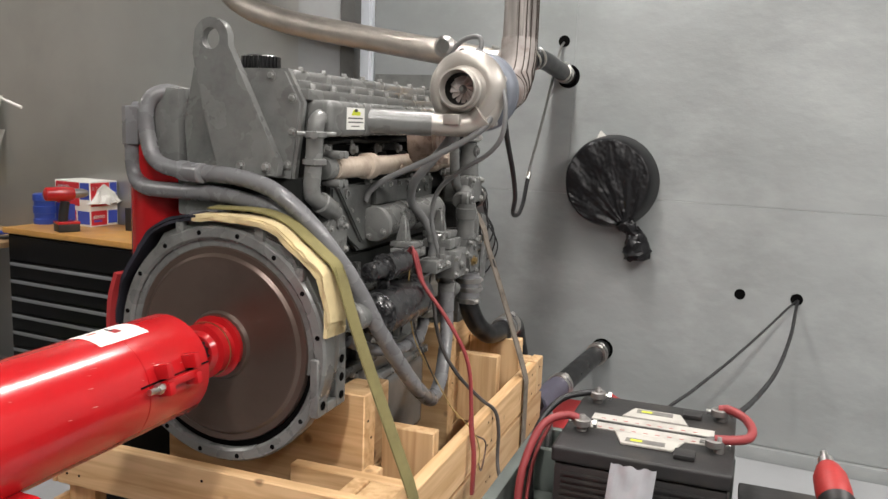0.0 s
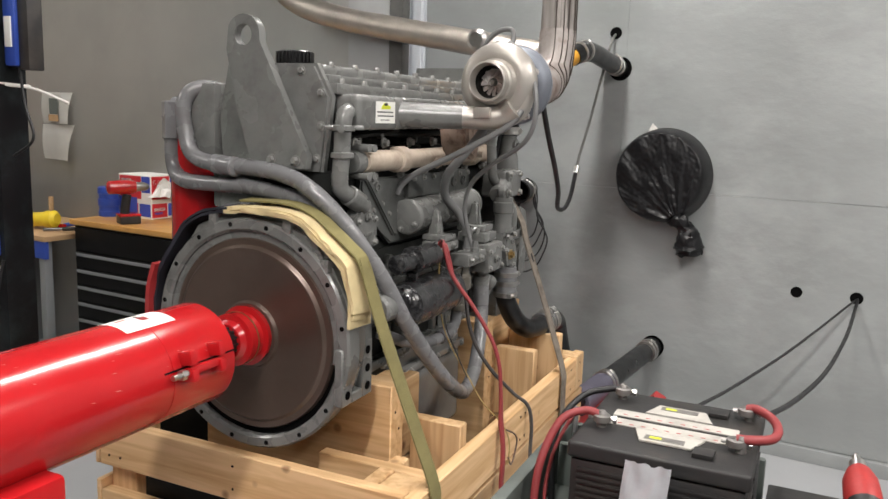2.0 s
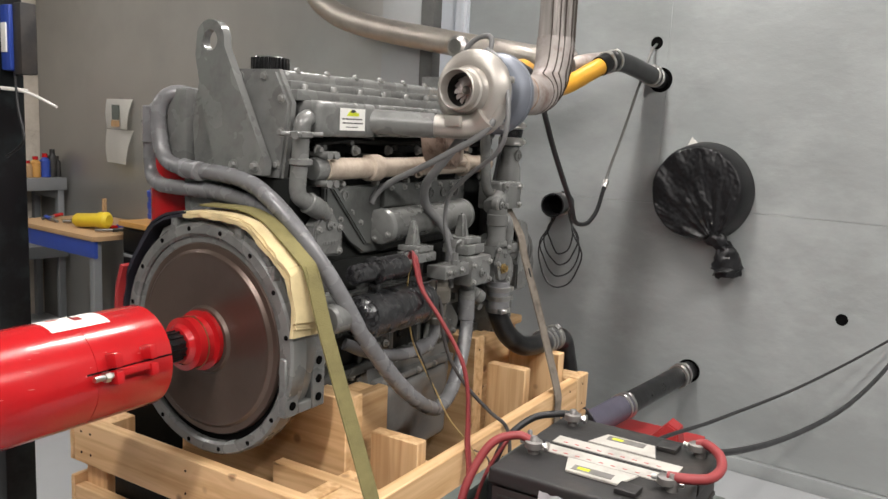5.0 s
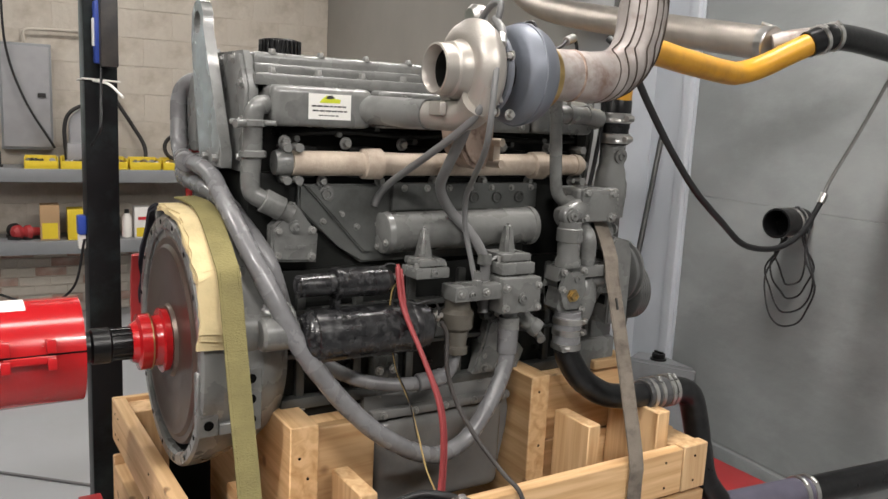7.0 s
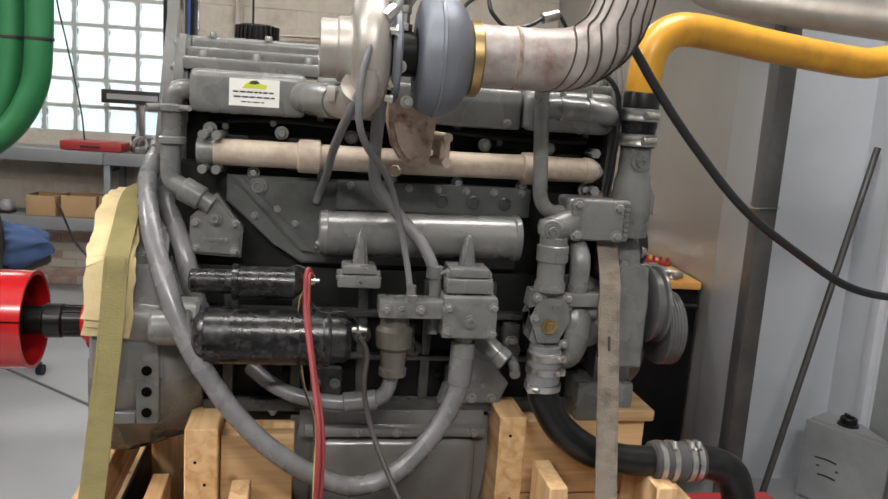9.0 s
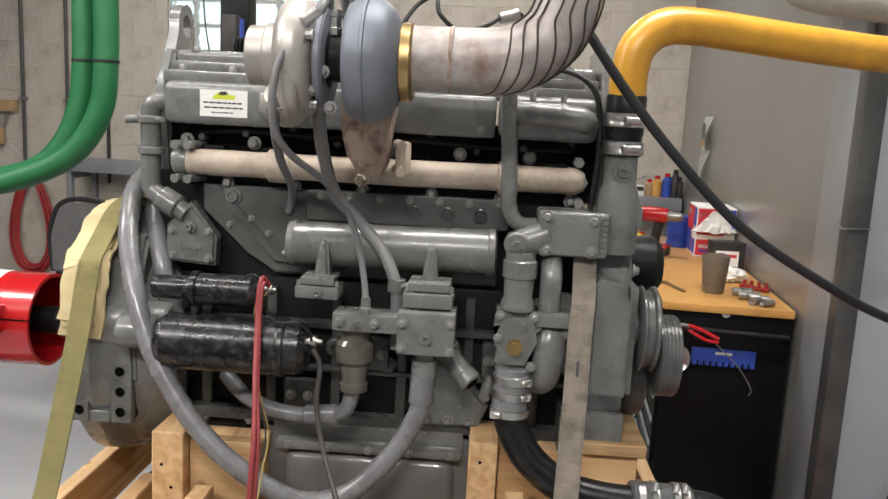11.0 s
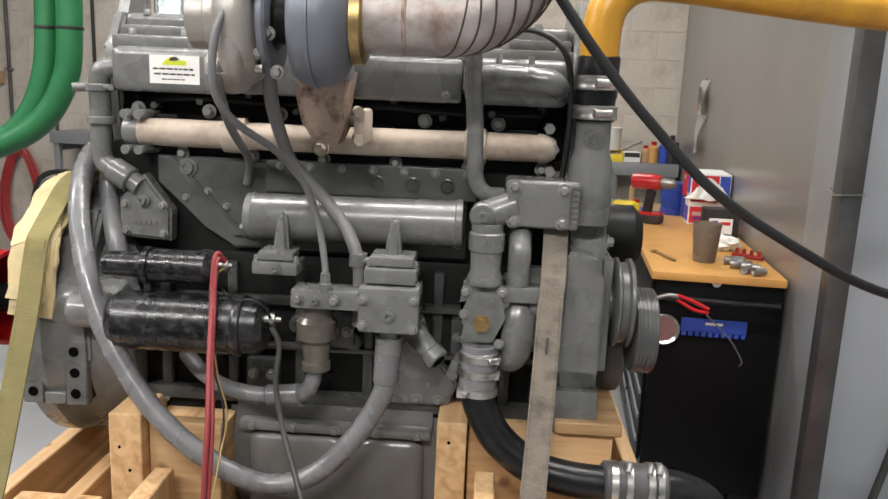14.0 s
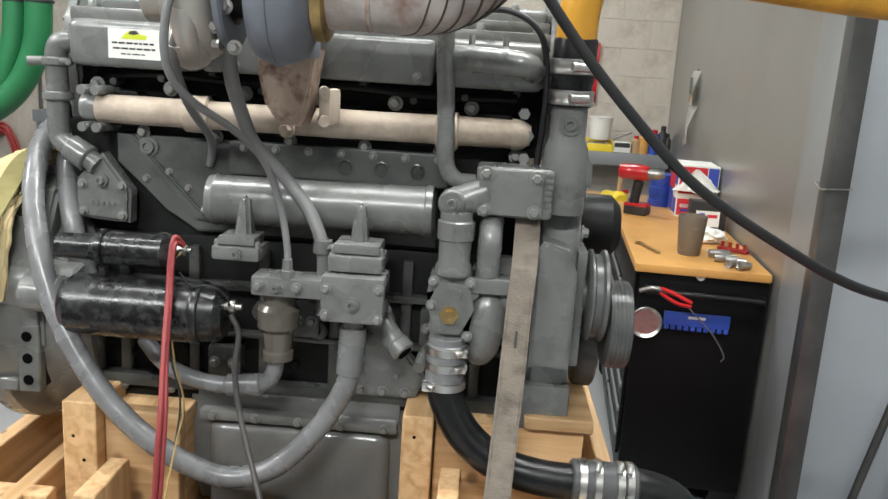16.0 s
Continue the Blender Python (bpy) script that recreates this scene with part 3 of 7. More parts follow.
    P("side_rib", prism(B(), [(.25, 1.285), (.275, 1.285), (.43, 1.125), (.40, 1.125)], .160, .176, "x", .004), COVER_SHADED)
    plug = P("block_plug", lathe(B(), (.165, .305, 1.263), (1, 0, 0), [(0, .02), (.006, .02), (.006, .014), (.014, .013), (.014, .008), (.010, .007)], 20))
    rail = P("tappet_rail", box(B(), .158, .182, .47, .90, 1.222, 1.288, .006), COVER_SHADED)
    for yy in (.70, .77, .84):
        part("core_plug", lathe(B(), (.1815, yy, 1.252), (1, 0, 0), [(0, .015), (.005, .015), (.006, .012), (.003, .009), (.003, .004)], 18), BLOCK_SHADED, rail)
    for k in range(7):
        bolt(rail, (.182, .50 + .063 * k, 1.276), (1, 0, 0), .006, .008)
    for yy, zz in ((.30, 1.20), (.345, 1.215), (.385, 1.185)):
        bolt(eng, (.166, yy, zz), (1, 0, 0), .006, .008)
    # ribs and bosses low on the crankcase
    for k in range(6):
        P("crankcase_rib", box(B(), .15, .172, .24 + .145 * k, .262 + .145 * k, .79, 1.07, .006), BLOCK_SHADED)
    P("pan_flange", box(B(), -.17, .185, .20, 1.08, .765, .792, .005), BLOCK_SHADED)
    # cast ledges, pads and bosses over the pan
    P("cast_ledge", box(B(), .15, .182, .20, 1.07, .985, 1.0, .005), BLOCK_SHADED)
    P("cast_ledge", box(B(), .15, .178, .20, 1.07, .885, .897, .004), BLOCK_SHADED)
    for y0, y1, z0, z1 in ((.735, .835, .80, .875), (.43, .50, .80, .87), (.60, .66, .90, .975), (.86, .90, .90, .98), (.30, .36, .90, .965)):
        cp = P("cast_pad", box(B(), .15, .192, y0, y1, z0, z1, .009), BLOCK_SHADED)
        for yy in (y0 + .016, y1 - .016):
            part("bolt", hexbolt(B(), (.192, yy, (z0 + z1) / 2), (1, 0, 0), .008, .010), BOLT_GREY, cp)
    for k in range(9):
        bolt(eng, (.178, .25 + .1 * k, .765), (0, 0, -1), .007, .01)
    # oil pan
    bm = B()
    prism(bm, [(-.15, .77), (-.15, .52), (-.11, .48), (.12, .48), (.175, .52), (.185, .66), (.19, .735), (.185, .77)], .39, .85, "y", .02)
    pan = P("oil_pan", bm, PAN_GREY, "oily dark grey oil pan")
    part("pan_bulge", box(B(), .10, .212, .435, .815, .47, .712, .034, seg=4), PAN_GREY, pan)
    part("pan_rim", box(B(), .10, .216, .42, .83, .716, .738, .008), PAN_GREY, pan)
    for k in range(5):
        part("rim_bolt", hexbolt(B(), (.2155, .45 + .088 * k, .727), (1, 0, 0), .007, .008), BOLT_GREY, pan)
    part("shallow_pan", box(B(), -.15, .165, .20, 1.05, .70, .77, .015), DARK_SHADE, pan)
    part("drain_plug", lathe(B(), (.185, .78, .715), (1, 0, 0), [(0, .02), (.01, .02), (.012, .016)], 20), ENGINE_GREY, pan)

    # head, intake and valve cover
    # head and ports coloured black so the gap over the manifold looks shaded
    P("cylinder_head", box(B(), -.15, .125, .15, 1.08, 1.29, 1.44, .01), SHADE_BLACK)
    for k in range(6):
        P("exhaust_port", box(B(), .11, .165, .215 + .146 * k, .285 + .146 * k, 1.30, 1.37, .008), SHADE_BLACK)
        bolt(eng, (.166, .205 + .146 * k, 1.378), (1, 0, 0), .010, .014)
        bolt(eng, (.166, .295 + .146 * k, 1.292), (1, 0, 0), .009, .014)
    c1 = P("intake_case", box(B(), .0, .20, .165, .40, 1.412, 1.500, .018, seg=3))
    c2 = P("intake_case", box(B(), .02, .19, .42, .86, 1.415, 1.500, .010, seg=3))
    c3 = P("intake_case", box(B(), .02, .20, .865, 1.068, 1.415, 1.505, .022, seg=3))
    for y, z in ((.485, 1.43), (.485, 1.485), (.625, 1.43), (.625, 1.485), (.83, 1.43)):
        bolt(c2, (.19, y, z), (1, 0, 0), .007, .008)
    P("intake_seam", box(B(), .185, .194, .640, .646, 1.42, 1.497, .001))
    cov = P("valve_cover", box(B(), -.17, .105, .155, 1.07, 1.515, 1.570, .014, seg=3))
    part("cover_rail", box(B(), -.18, .150, .145, 1.08, 1.497, 1.524, .006), ENGINE_GREY, cov)
    part("cover_step", box(B(), -.17, .122, .152, 1.074, 1.522, 1.545, .006), ENGINE_GREY, cov)
    for k in range(9):
        bolt(cov, (.137, .185 + .108 * k, 1.524), (0, 0, 1), .008, .013)
    for k in range(8):
        bolt(cov, (.094, .20 + .115 * k, 1.568), (0, 0, 1), .008, .010)
    end = P("rear_cover", prism(B(), [(-.19, 1.30), (.12, 1.30), (.145, 1.49), (.10, 1.57), (-.17, 1.57), (-.20, 1.43)], .125, .155, "y", .008))
    for x, z in ((.118, 1.50), (.118, 1.42), (.105, 1.34), (.06, 1.552), (-.02, 1.552)):
        bolt(end, (x, .125, z), (0, -1, 0), .008, .008)
    cap = P("oil_filler_cap", lathe(B(), (-.07, .28, 1.568), (0, 0, 1), [(0, .03), (.008, .03), (.008, .045), (.040, .045), (.044, .041)], 36), BLACK_RUBBER, "black ribbed oil filler cap")
    for k in range(26):
        a = 2 * math.pi * k / 26
        part("rib", box(B(), -.004, .004, -.003, .003, 1.577, 1.609, .001, m=Matrix.Translation((-.07 + .047 * math.cos(a), .28 + .047 * math.sin(a), 0)) @ Matrix.Rotation(a, 4, "Z"), seg=1), BLACK_RUBBER, cap)
    # front cover rising behind the yellow pipe
    P("front_cover", prism(B(), [(-.14, 1.25), (.15, 1.25), (.17, 1.42), (.16, 1.53), (.11, 1.62), (-.12, 1.62)], 1.075, 1.10, "y", .008))

    # maker's plate as plain bars
    lab = P("maker_label", box(B(), .2005, .2015, .245, .345, 1.430, 1.485, 0), PAPER, "white and green maker's label")
    part("green_blob", prism(B(), [(.270, 1.466), (.276, 1.474), (.286, 1.481), (.299, 1.482), (.306, 1.476), (.320, 1.474), (.318, 1.466)], .2015, .2022, "x", 0), PRINT_GREEN, lab)
    part("dark_blob", prism(B(), [(.284, 1.475), (.289, 1.4815), (.299, 1.4825), (.306, 1.477), (.296, 1.474)], .2022, .2026, "x", 0), PRINT_BLACK, lab)
    rr = random.Random(12)
    for w, z, hh in ((.086, 1.4585, .0017), (.082, 1.4485, .0017), (.052, 1.4385, .0012)):
        y = .295 - w / 2
        while y < .295 + w / 2 - .004:
            L = rr.uniform(.006, .016)
            part("print_bar", box(B(), .2015, .2020, y, min(y + L, .295 + w / 2), z - hh, z + hh, 0), PRINT_BLACK, lab)
            y += L + .0022

    # rear lifting eye
    bm = B()
    out = [(-.06, 1.315), (.10, 1.315), (.105, 1.345), (-.035, 1.62)] + ring_pts(-.085, 1.635, .05, 10, 10, 170) + [(-.137, 1.60), (-.105, 1.45)]
    inner = ring_pts(-.085, 1.635, .026, 20)
    vo = [bm.verts.new((x, .085, z)) for x, z in out]
    vi = [bm.verts.new((x, .085, z)) for x, z in inner]
    eo = [bm.edges.new((vo[i], vo[(i + 1) % len(vo)])) for i in range(len(vo))]
    ei = [bm.edges.new((vi[i], vi[(i + 1) % len(vi)])) for i in range(len(vi))]
    g = bmesh.ops.triangle_fill(bm, use_beauty=True, edges=eo + ei)
    fs = [f for f in g["geom"] if isinstance(f, bmesh.types.BMFace)]
    ex = bmesh.ops.extrude_face_region(bm, geom=fs)
    bmesh.ops.translate(bm, vec=(0, .024, 0), verts=[v for v in ex["geom"] if isinstance(v, bmesh.types.BMVert)])
    lug = P("lifting_eye", bm)
    part("gusset", prism(B(), [(-.132, 1.58), (-.112, 1.58), (-.045, 1.318), (-.065, 1.318)], .10, .15, "y", .004), ENGINE_GREY, lug)
    for x in (.0, .072):
        bolt(lug, (x, .085, 1.335), (0, -1, 0), .009, .012)
    P("filter_canister", lathe(B(), (-.325, .205, 1.02), (0, 0, 1), [(0, .055), (.012, .085), (.37, .085), (.395, .06), (.40, .03)], 30), RED_PAINT, "red painted filter canister")
    P("filter_head", box(B(), -.42, -.19, .16, .32, 1.42, 1.47, .012))
    P("breather_box", box(B(), -.29, -.20, .11, .24, 1.33, 1.52, .014))
    P("rear_bracket", box(B(), -.20, -.06, .10, .18, 1.20, 1.33, .012))
    return eng


engine = build_engine()


RUSTY_NECK = material("rusted_turbine_neck", (.37, .28, .225), .75, 0, .2, 20, .35, 140, .3, (.075, .03, .018), 1.0, 28)
OILY_BOWL = material("oily_filter_bowl", (.115, .105, .088), .22, .1, .2, 12, .2, 60, .5, (.04, .03, .02), .6, 10)


def engine_dress():
    eng = engine
    P = lambda name, bm, mat=ENGINE_GREY, label="", parent=None: part(name, bm, mat, parent or eng, label)
    # exhaust manifold
    man = P("exhaust_manifold", tube(B(), [(.18, .215, 1.333), (.18, .40, 1.333), (.18, .62, 1.333), (.18, .9, 1.335), (.18, 1.03, 1.335)], .0275, 24, 4, wobble=.05), MANIFOLD_CREAM, "bare cream coloured cast exhaust manifold")
    for a, b in ((.385, .435), (.87, .915)):
        part("slip_joint", lathe(B(), (.18, a, 1.333), (0, 1, 0), [(0, .028), (.004, .035), (b - a - .004, .036), (b - a, .028)], 28), MANIFOLD_CREAM, man)
    part("end_flange", lathe(B(), (.17, .18, 1.333), (0, 1, 0), [(0, .026), (.012, .03), (.035, .03), (.05, .027)], 24), ENGINE_GREY, man)
    for y in (.205, .232):
        for z in (1.368, 1.298):
            part("stud", cyl(B(), (.14, y, z), (.215, y - .01, z), .0095, n=12), ENGINE_GREY, man)
    for y, z in ((1.035, 1.375), (1.04, 1.292), (1.045, 1.335)):
        part("stud", cyl(B(), (.15, y, z), (.20, y, z), .011, n=6), BOLT_GREY, man)
    part("end_boss", lathe(B(), (.18, 1.015, 1.335), (0, 1, 0), [(0, .03), (.02, .028), (.035, .018)], 20), MANIFOLD_CREAM, man)
    # turbine neck
    bm = B()
    prism(bm, [(.560, 1.468), (.562, 1.42), (.574, 1.372), (.592, 1.345), (.618, 1.332), (.640, 1.334), (.650, 1.36), (.654, 1.41), (.664, 1.468)], .225, .315, "x", .009)
    part("turbine_neck", bm, RUSTY_NECK, man)
    part("neck_clamp", box(B(), .20, .30, .668, .69, 1.335, 1.40, .008), MANIFOLD_CREAM, man)
    for z in (1.345, 1.395):
        part("clamp_bolt", cyl(B(), (.24, .665, z), (.315, .682, z), .010, n=10), MANIFOLD_CREAM, man)
    bolt(man, (.21, .59, 1.318), (1, -.2, 0), .011, .014, MANIFOLD_CREAM)

    # turbocharger
    C = Vector((.425, -.005, 1.545))
    turbo = P("turbocharger", lathe(B(), (C.x, .420, C.z), (0, 1, 0), [(.03, .0425), (.003, .0455), (0, .048), (.002, .052), (.030, .052), (.034, .057), (.050, .058), (.057, .063), (.055, .073), (.059, .086), (.068, .098), (.082, .1065), (.097, .1065), (.111, .098), (.12, .083), (.126, .055)], 48, cap=False), CAST_ALU, "bare cast aluminium compressor housing")
    part("inlet_bore", lathe(B(), (C.x, .449, C.z), (0, 1, 0), [(0, .0425), (.022, .036), (.042, .034), (.043, .004)], 40, cap=False), SHADE_BLACK, turbo)
    part("scroll_tongue", tube(B(), [(C.x + .085, .505, C.z - .03), (C.x + .07, .505, C.z - .07), (C.x + .03, .50, C.z - .098), (C.x - .03, .49, C.z - .10)], .02, 16), CAST_ALU, turbo)
    part("wheel_nut", lathe(B(), (C.x, .462, C.z), (0, 1, 0), [(0, .006), (.006, .011), (.03, .012)], 12), CLAMP_STEEL, turbo)
    bm = B()
    for k in range(12):
        a = 2 * math.pi * k / 12
        box(bm, .010, .040, -.001, .001, -.006, .010, 0, m=Matrix.Translation((C.x, .476, C.z)) @ Matrix.Rotation(a, 4, "Y") @ Matrix.Rotation(.5, 4, "X"))
    part("compressor_wheel", bm, EXHAUST_STEEL, turbo)
    bm = B()
    tube(bm, [(.48, .495, 1.482), (.45, .495, 1.46), (.41, .482, 1.453), (.37, .468, 1.452), (.335, .455, 1.452)], .03, 20, radii=lambda u: .036 - .007 * u)
    part("compressor_outlet", bm, CAST_ALU, turbo)
    part("outlet_plate", box(B(), .385, .43, .436, .452, 1.452, 1.480, .003), CAST_ALU, turbo)
    P("outlet_coupling", tube(B(), [(.345, .459, 1.452), (.27, .43, 1.453), (.185, .395, 1.455)], .033, 20), ENGINE_GREY)
    part("bearing_housing", lathe(B(), (C.x, .545, C.z), (0, 1, 0), [(0, .055), (.012, .06), (.02, .04), (.045, .04), (.05, .06), (.056, .06)], 28), DARK_SHADE, turbo)
    part("v_band", lathe(B(), (C.x, .545, C.z), (0, 1, 0), [(0, .084), (.004, .089), (.012, .089), (.016, .084)], 36), TURBINE_STEEL, turbo)
    part("turbine_housing", lathe(B(), (C.x, .592, C.z), (0, 1, 0), [(0, .05), (.003, .088), (.006, .096), (.016, .103), (.034, .107), (.0355, .110), (.041, .110), (.0425, .107), (.058, .105), (.074, .098), (.084, .088), (.090, .074), (.096, .066), (.098, .058)], 56), TURBINE_STEEL, turbo, "blue grey heat tinted turbine housing")
    part("turbine_foot", box(B(), .27, .40, .60, .665, 1.45, 1.485, .01), TURBINE_STEEL, turbo)
    part("outlet_band", lathe(B(), (C.x, .686, C.z), (0, 1, 0), [(0, .062), (.004, .068), (.020, .068), (.024, .062)], 36), BRASS, turbo)
    for a in (20, 100, 200, 300):
        bolt(turbo, (C.x + .093 * math.cos(radians(a)), .548, C.z + .093 * math.sin(radians(a))), (0, -1, 0), .007, .012, CLAMP_STEEL)
    part("actuator", lathe(B(), (.33, .56, 1.665), (0, 1, 0), [(0, .02), (.01, .03), (.03, .03), (.04, .015)], 20), CLAMP_STEEL, turbo)

    w = P("sensor_wire", tube(B(), [(.34, .665, 1.60), (.325, .70, 1.655), (.33, .735, 1.672), (.345, .745, 1.64), (.335, .78, 1.615), (.32, .83, 1.625), (.30, .88, 1.655), (.285, .91, 1.635), (.26, .93, 1.60), (.20, .94, 1.56)], .0042, 8), BLACK_CABLE, "thin dark sensor wire behind the exhaust pipe")
    part("plug", cyl(B(), (.31, .855, 1.64), (.295, .89, 1.652), .011, n=12, bev=.002), CLAMP_STEEL, w)
    P("oil_feed", tube(B(), [(.425, .556, 1.60), (.44, .562, 1.66), (.43, .57, 1.69), (.38, .575, 1.68), (.33, .57, 1.62), (.30, .57, 1.55)], .007, 10), GREY_CABLE)
    ff = P("feed_fitting", lathe(B(), (.425, .566, 1.585), (0, 0, 1), [(0, .018), (.012, .018), (.014, .013), (.03, .013), (.032, .016), (.044, .016)], 6), CLAMP_STEEL)
    for k, (y, z) in enumerate(((.545, 1.49), (.575, 1.46), (.56, 1.52))):
        bolt(turbo, (C.x + .055, y, z), (1, 0, 0), .008, .012, CLAMP_STEEL)
    # studs, clips and a loom in the dark gap under the intake
    for k in range(9):
        P("head_stud", cyl(B(), (.125, .235 + .098 * k, 1.385 + .012 * (k % 3)), (.165 + .008 * (k % 2), .235 + .098 * k, 1.385 + .012 * (k % 3)), .0075, n=8, bev=.001), BLOCK_SHADED)
    P("wire_loom", tube(B(), [(.15, .20, 1.395), (.165, .34, 1.405), (.155, .50, 1.398), (.168, .68, 1.404), (.158, .86, 1.396), (.17, 1.02, 1.40)], .009, 8), SHADE_BLACK)
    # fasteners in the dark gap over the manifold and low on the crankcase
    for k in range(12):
        bolt(eng, (.125, .20 + .075 * k, 1.398 + .006 * (k % 2)), (1, 0, 0), .008, .012, SHADE_BLACK)
    for k in range(7):
        bolt(eng, (.155, .26 + .115 * k, .83 + .02 * (k % 3)), (1, 0, 0), .008, .010, DARK_SHADE)
        P("block_boss", lathe(B(), (.150, .31 + .115 * k, .945 - .03 * (k % 2)), (1, 0, 0), [(0, .022), (.034, .020), (.036, .016), (.036, .008), (.030, .008)], 18), BLOCK_SHADED)
    # oil cooler, a long round case
    oc = P("oil_cooler", lathe(B(), (.19, .435, 1.172), (0, 1, .012), [(0, .040), (.004, .048), (.018, .051), (.022, .048), (.425, .048), (.428, .051), (.440, .050), (.444, .03)], 40))
    for a in (150, 250, 330):
        part("bolt", hexbolt(B(), (.19 + .036 * math.cos(radians(a)), .435, 1.172 + .036 * math.sin(radians(a))), (0, -1, 0), .006, .006), BOLT_GREY, oc)
    # plate at the rear of the block
    pl = P("gear_plate", prism(B(), [(.168, 1.118), (.275, 1.112), (.278, 1.175), (.222, 1.248), (.170, 1.195)], .155, .195, "x", .006))
    part("plate_plug", lathe(B(), (.195, .222, 1.195), (1, 0, 0), [(0, .014), (.006, .014), (.006, .009), (.016, .008), (.016, .004), (.012, .004)], 16), ENGINE_GREY, pl)
    for y, z in ((.183, 1.185), (.262, 1.185), (.183, 1.13), (.262, 1.126)):
        bolt(pl, (.195, y, z), (1, 0, 0), .007, .008)
    for k in range(5):
        part("cast_mark", box(B(), .1945, .1965, .197 + .011 * k, .204 + .011 * k, 1.144, 1.153, .001), ENGINE_GREY, pl)

    # starter motor and solenoid
    st = P("starter_motor", lathe(B(), (.305, .195, .975), (0, 1, .0), [(0, .035), (.01, .050), (.022, .054), (.024, .058), (.27, .058), (.272, .054), (.30, .052), (.312, .040)], 40), BLACK_GLOSS, "black gloss starter motor with chipped paint")
    part("starter_band", lathe(B(), (.305, .45, .975), (0, 1, 0), [(0, .0585), (.002, .060), (.014, .060), (.016, .0585)], 40), BLACK_GLOSS, st)
    part("solenoid", lathe(B(), (.30, .185, 1.085), (0, 1, 0), [(0, .018), (.004, .024), (.085, .025), (.09, .032), (.205, .032), (.21, .027), (.222, .02)], 30), BLACK_GLOSS, st)
    part("solenoid_strap", lathe(B(), (.30, .268, 1.085), (0, 1, 0), [(0, .033), (.001, .036), (.012, .036), (.013, .033)], 30), BLACK_GLOSS, st)
    part("bracket", box(B(), .285, .315, .268, .281, 1.02, 1.06, .003), BLACK_GLOSS, st)
    part("terminal", lathe(B(), (.30, .405, 1.092), (0, 1, 0), [(0, .007), (.018, .007), (.018, .011), (.026, .011), (.026, .005), (.034, .005)], 10), CLAMP_STEEL, st)
    part("terminal", lathe(B(), (.315, .505, .995), (0, 1, 0), [(0, .008), (.012, .008), (.012, .013), (.022, .013), (.022, .006), (.034, .006)], 10), CLAMP_STEEL, st)
    for yy in (.28, .36):
        part("cast_ring", lathe(B(), (.355, yy, .955), (1, 0, -.2), [(0, .011), (.004, .011), (.004, .007), (.001, .007)], 16), BLACK_GLOSS, st)
    P("starter_bolt", lathe(B(), (.29, .19, .985), (0, 1, 0), [(0, .012), (.012, .012)], 6), BRASS)

    # filter heads and the valve block
    vb = P("valve_block", box(B(), .27, .335, .56, .805, 1.025, 1.062, .006))
    part("body", box(B(), .255, .345, .690, .805, .988, 1.075, .007), ENGINE_GREY, vb)
    part("cover", box(B(), .235, .325, .697, .797, 1.078, 1.108, .006), ENGINE_GREY, vb)
    part("cover", box(B(), .225, .30, .475, .565, 1.078, 1.104, .006), ENGINE_GREY, vb)
    part("cap", box(B(), .22, .295, .485, .555, 1.106, 1.122, .004), ENGINE_GREY, vb)
    part("cap", box(B(), .23, .315, .705, .79, 1.110, 1.128, .004), ENGINE_GREY, vb)
    for y, x, z in ((.523, .245, 1.12), (.747, .27, 1.125)):
        bm = B()
        g = bmesh.ops.create_cone(bm, cap_ends=True, segments=4, radius1=.031, radius2=.0155, depth=.082)
        bmesh.ops.rotate(bm, cent=(0, 0, 0), matrix=Matrix.Rotation(radians(45), 3, "Z"), verts=bm.verts[:])
        bmesh.ops.translate(bm, vec=(x, y, z + .032), verts=bm.verts[:])
        for v in bm.verts:
            v.co.y = y + (v.co.y - y) * .78
        bmesh.ops.bevel(bm, geom=bm.edges[:], offset=.007, segments=3, affect="EDGES")
        part("horn", bm, ENGINE_GREY, vb)
    for y, z, r in ((.575, 1.045, .007), (.645, 1.045, .007), (.70, 1.052, .007), (.70, 1.003, .007), (.795, 1.055, .007), (.795, 1.0, .007)):
        bolt(vb, (.338 if y < .69 else .345, y, z), (1, 0, 0), r, .009)
    for x, y, z in ((.235, .482, 1.098), (.235, .558, 1.098), (.25, .705, 1.105), (.25, .79, 1.105)):
        bolt(vb, (x + .05, y, z), (0, 0, 1), .006, .016)
    for x, y, z, r in ((.345, .748, 1.025, .014), (.335, .607, 1.043, .009), (.30, .522, 1.092, .011)):
        part("plug", lathe(B(), (x, y, z), (1, 0, 0), [(0, r), (.006, r), (.006, r * .65), (.011, r * .65), (.011, r * .35), (.006, r * .3)], 16), ENGINE_GREY, vb)
    bm = B()
    lathe(bm, (.285, .60, 1.03), (0, 0, -1), [(0, .032), (.03, .032), (.04, .04), (.075, .040), (.085, .03), (.12, .026), (.125, .030), (.14, .030), (.145, .02)], 28)
    part("filter_bowl", bm, OILY_BOWL, vb, "oily brown filter bowl")
    part("banjo_fitting", lathe(B(), (.30, .745, .99), (0, 0, -1), [(0, .02), (.02, .02), (.022, .026), (.05, .026), (.052, .020), (.08, .020)], 20), ENGINE_GREY, vb)
    el = P("drain_elbow", tube(B(), [(.17, .755, .99), (.235, .775, .98), (.265, .80, .96), (.292, .838, .928)], .027, 20, 6, radii=lambda u: .029 - .009 * u))
    part("hex_body", cyl(B(), (.225, .772, .982), (.255, .793, .967), .035, .032, 6, .003), ENGINE_GREY, el)
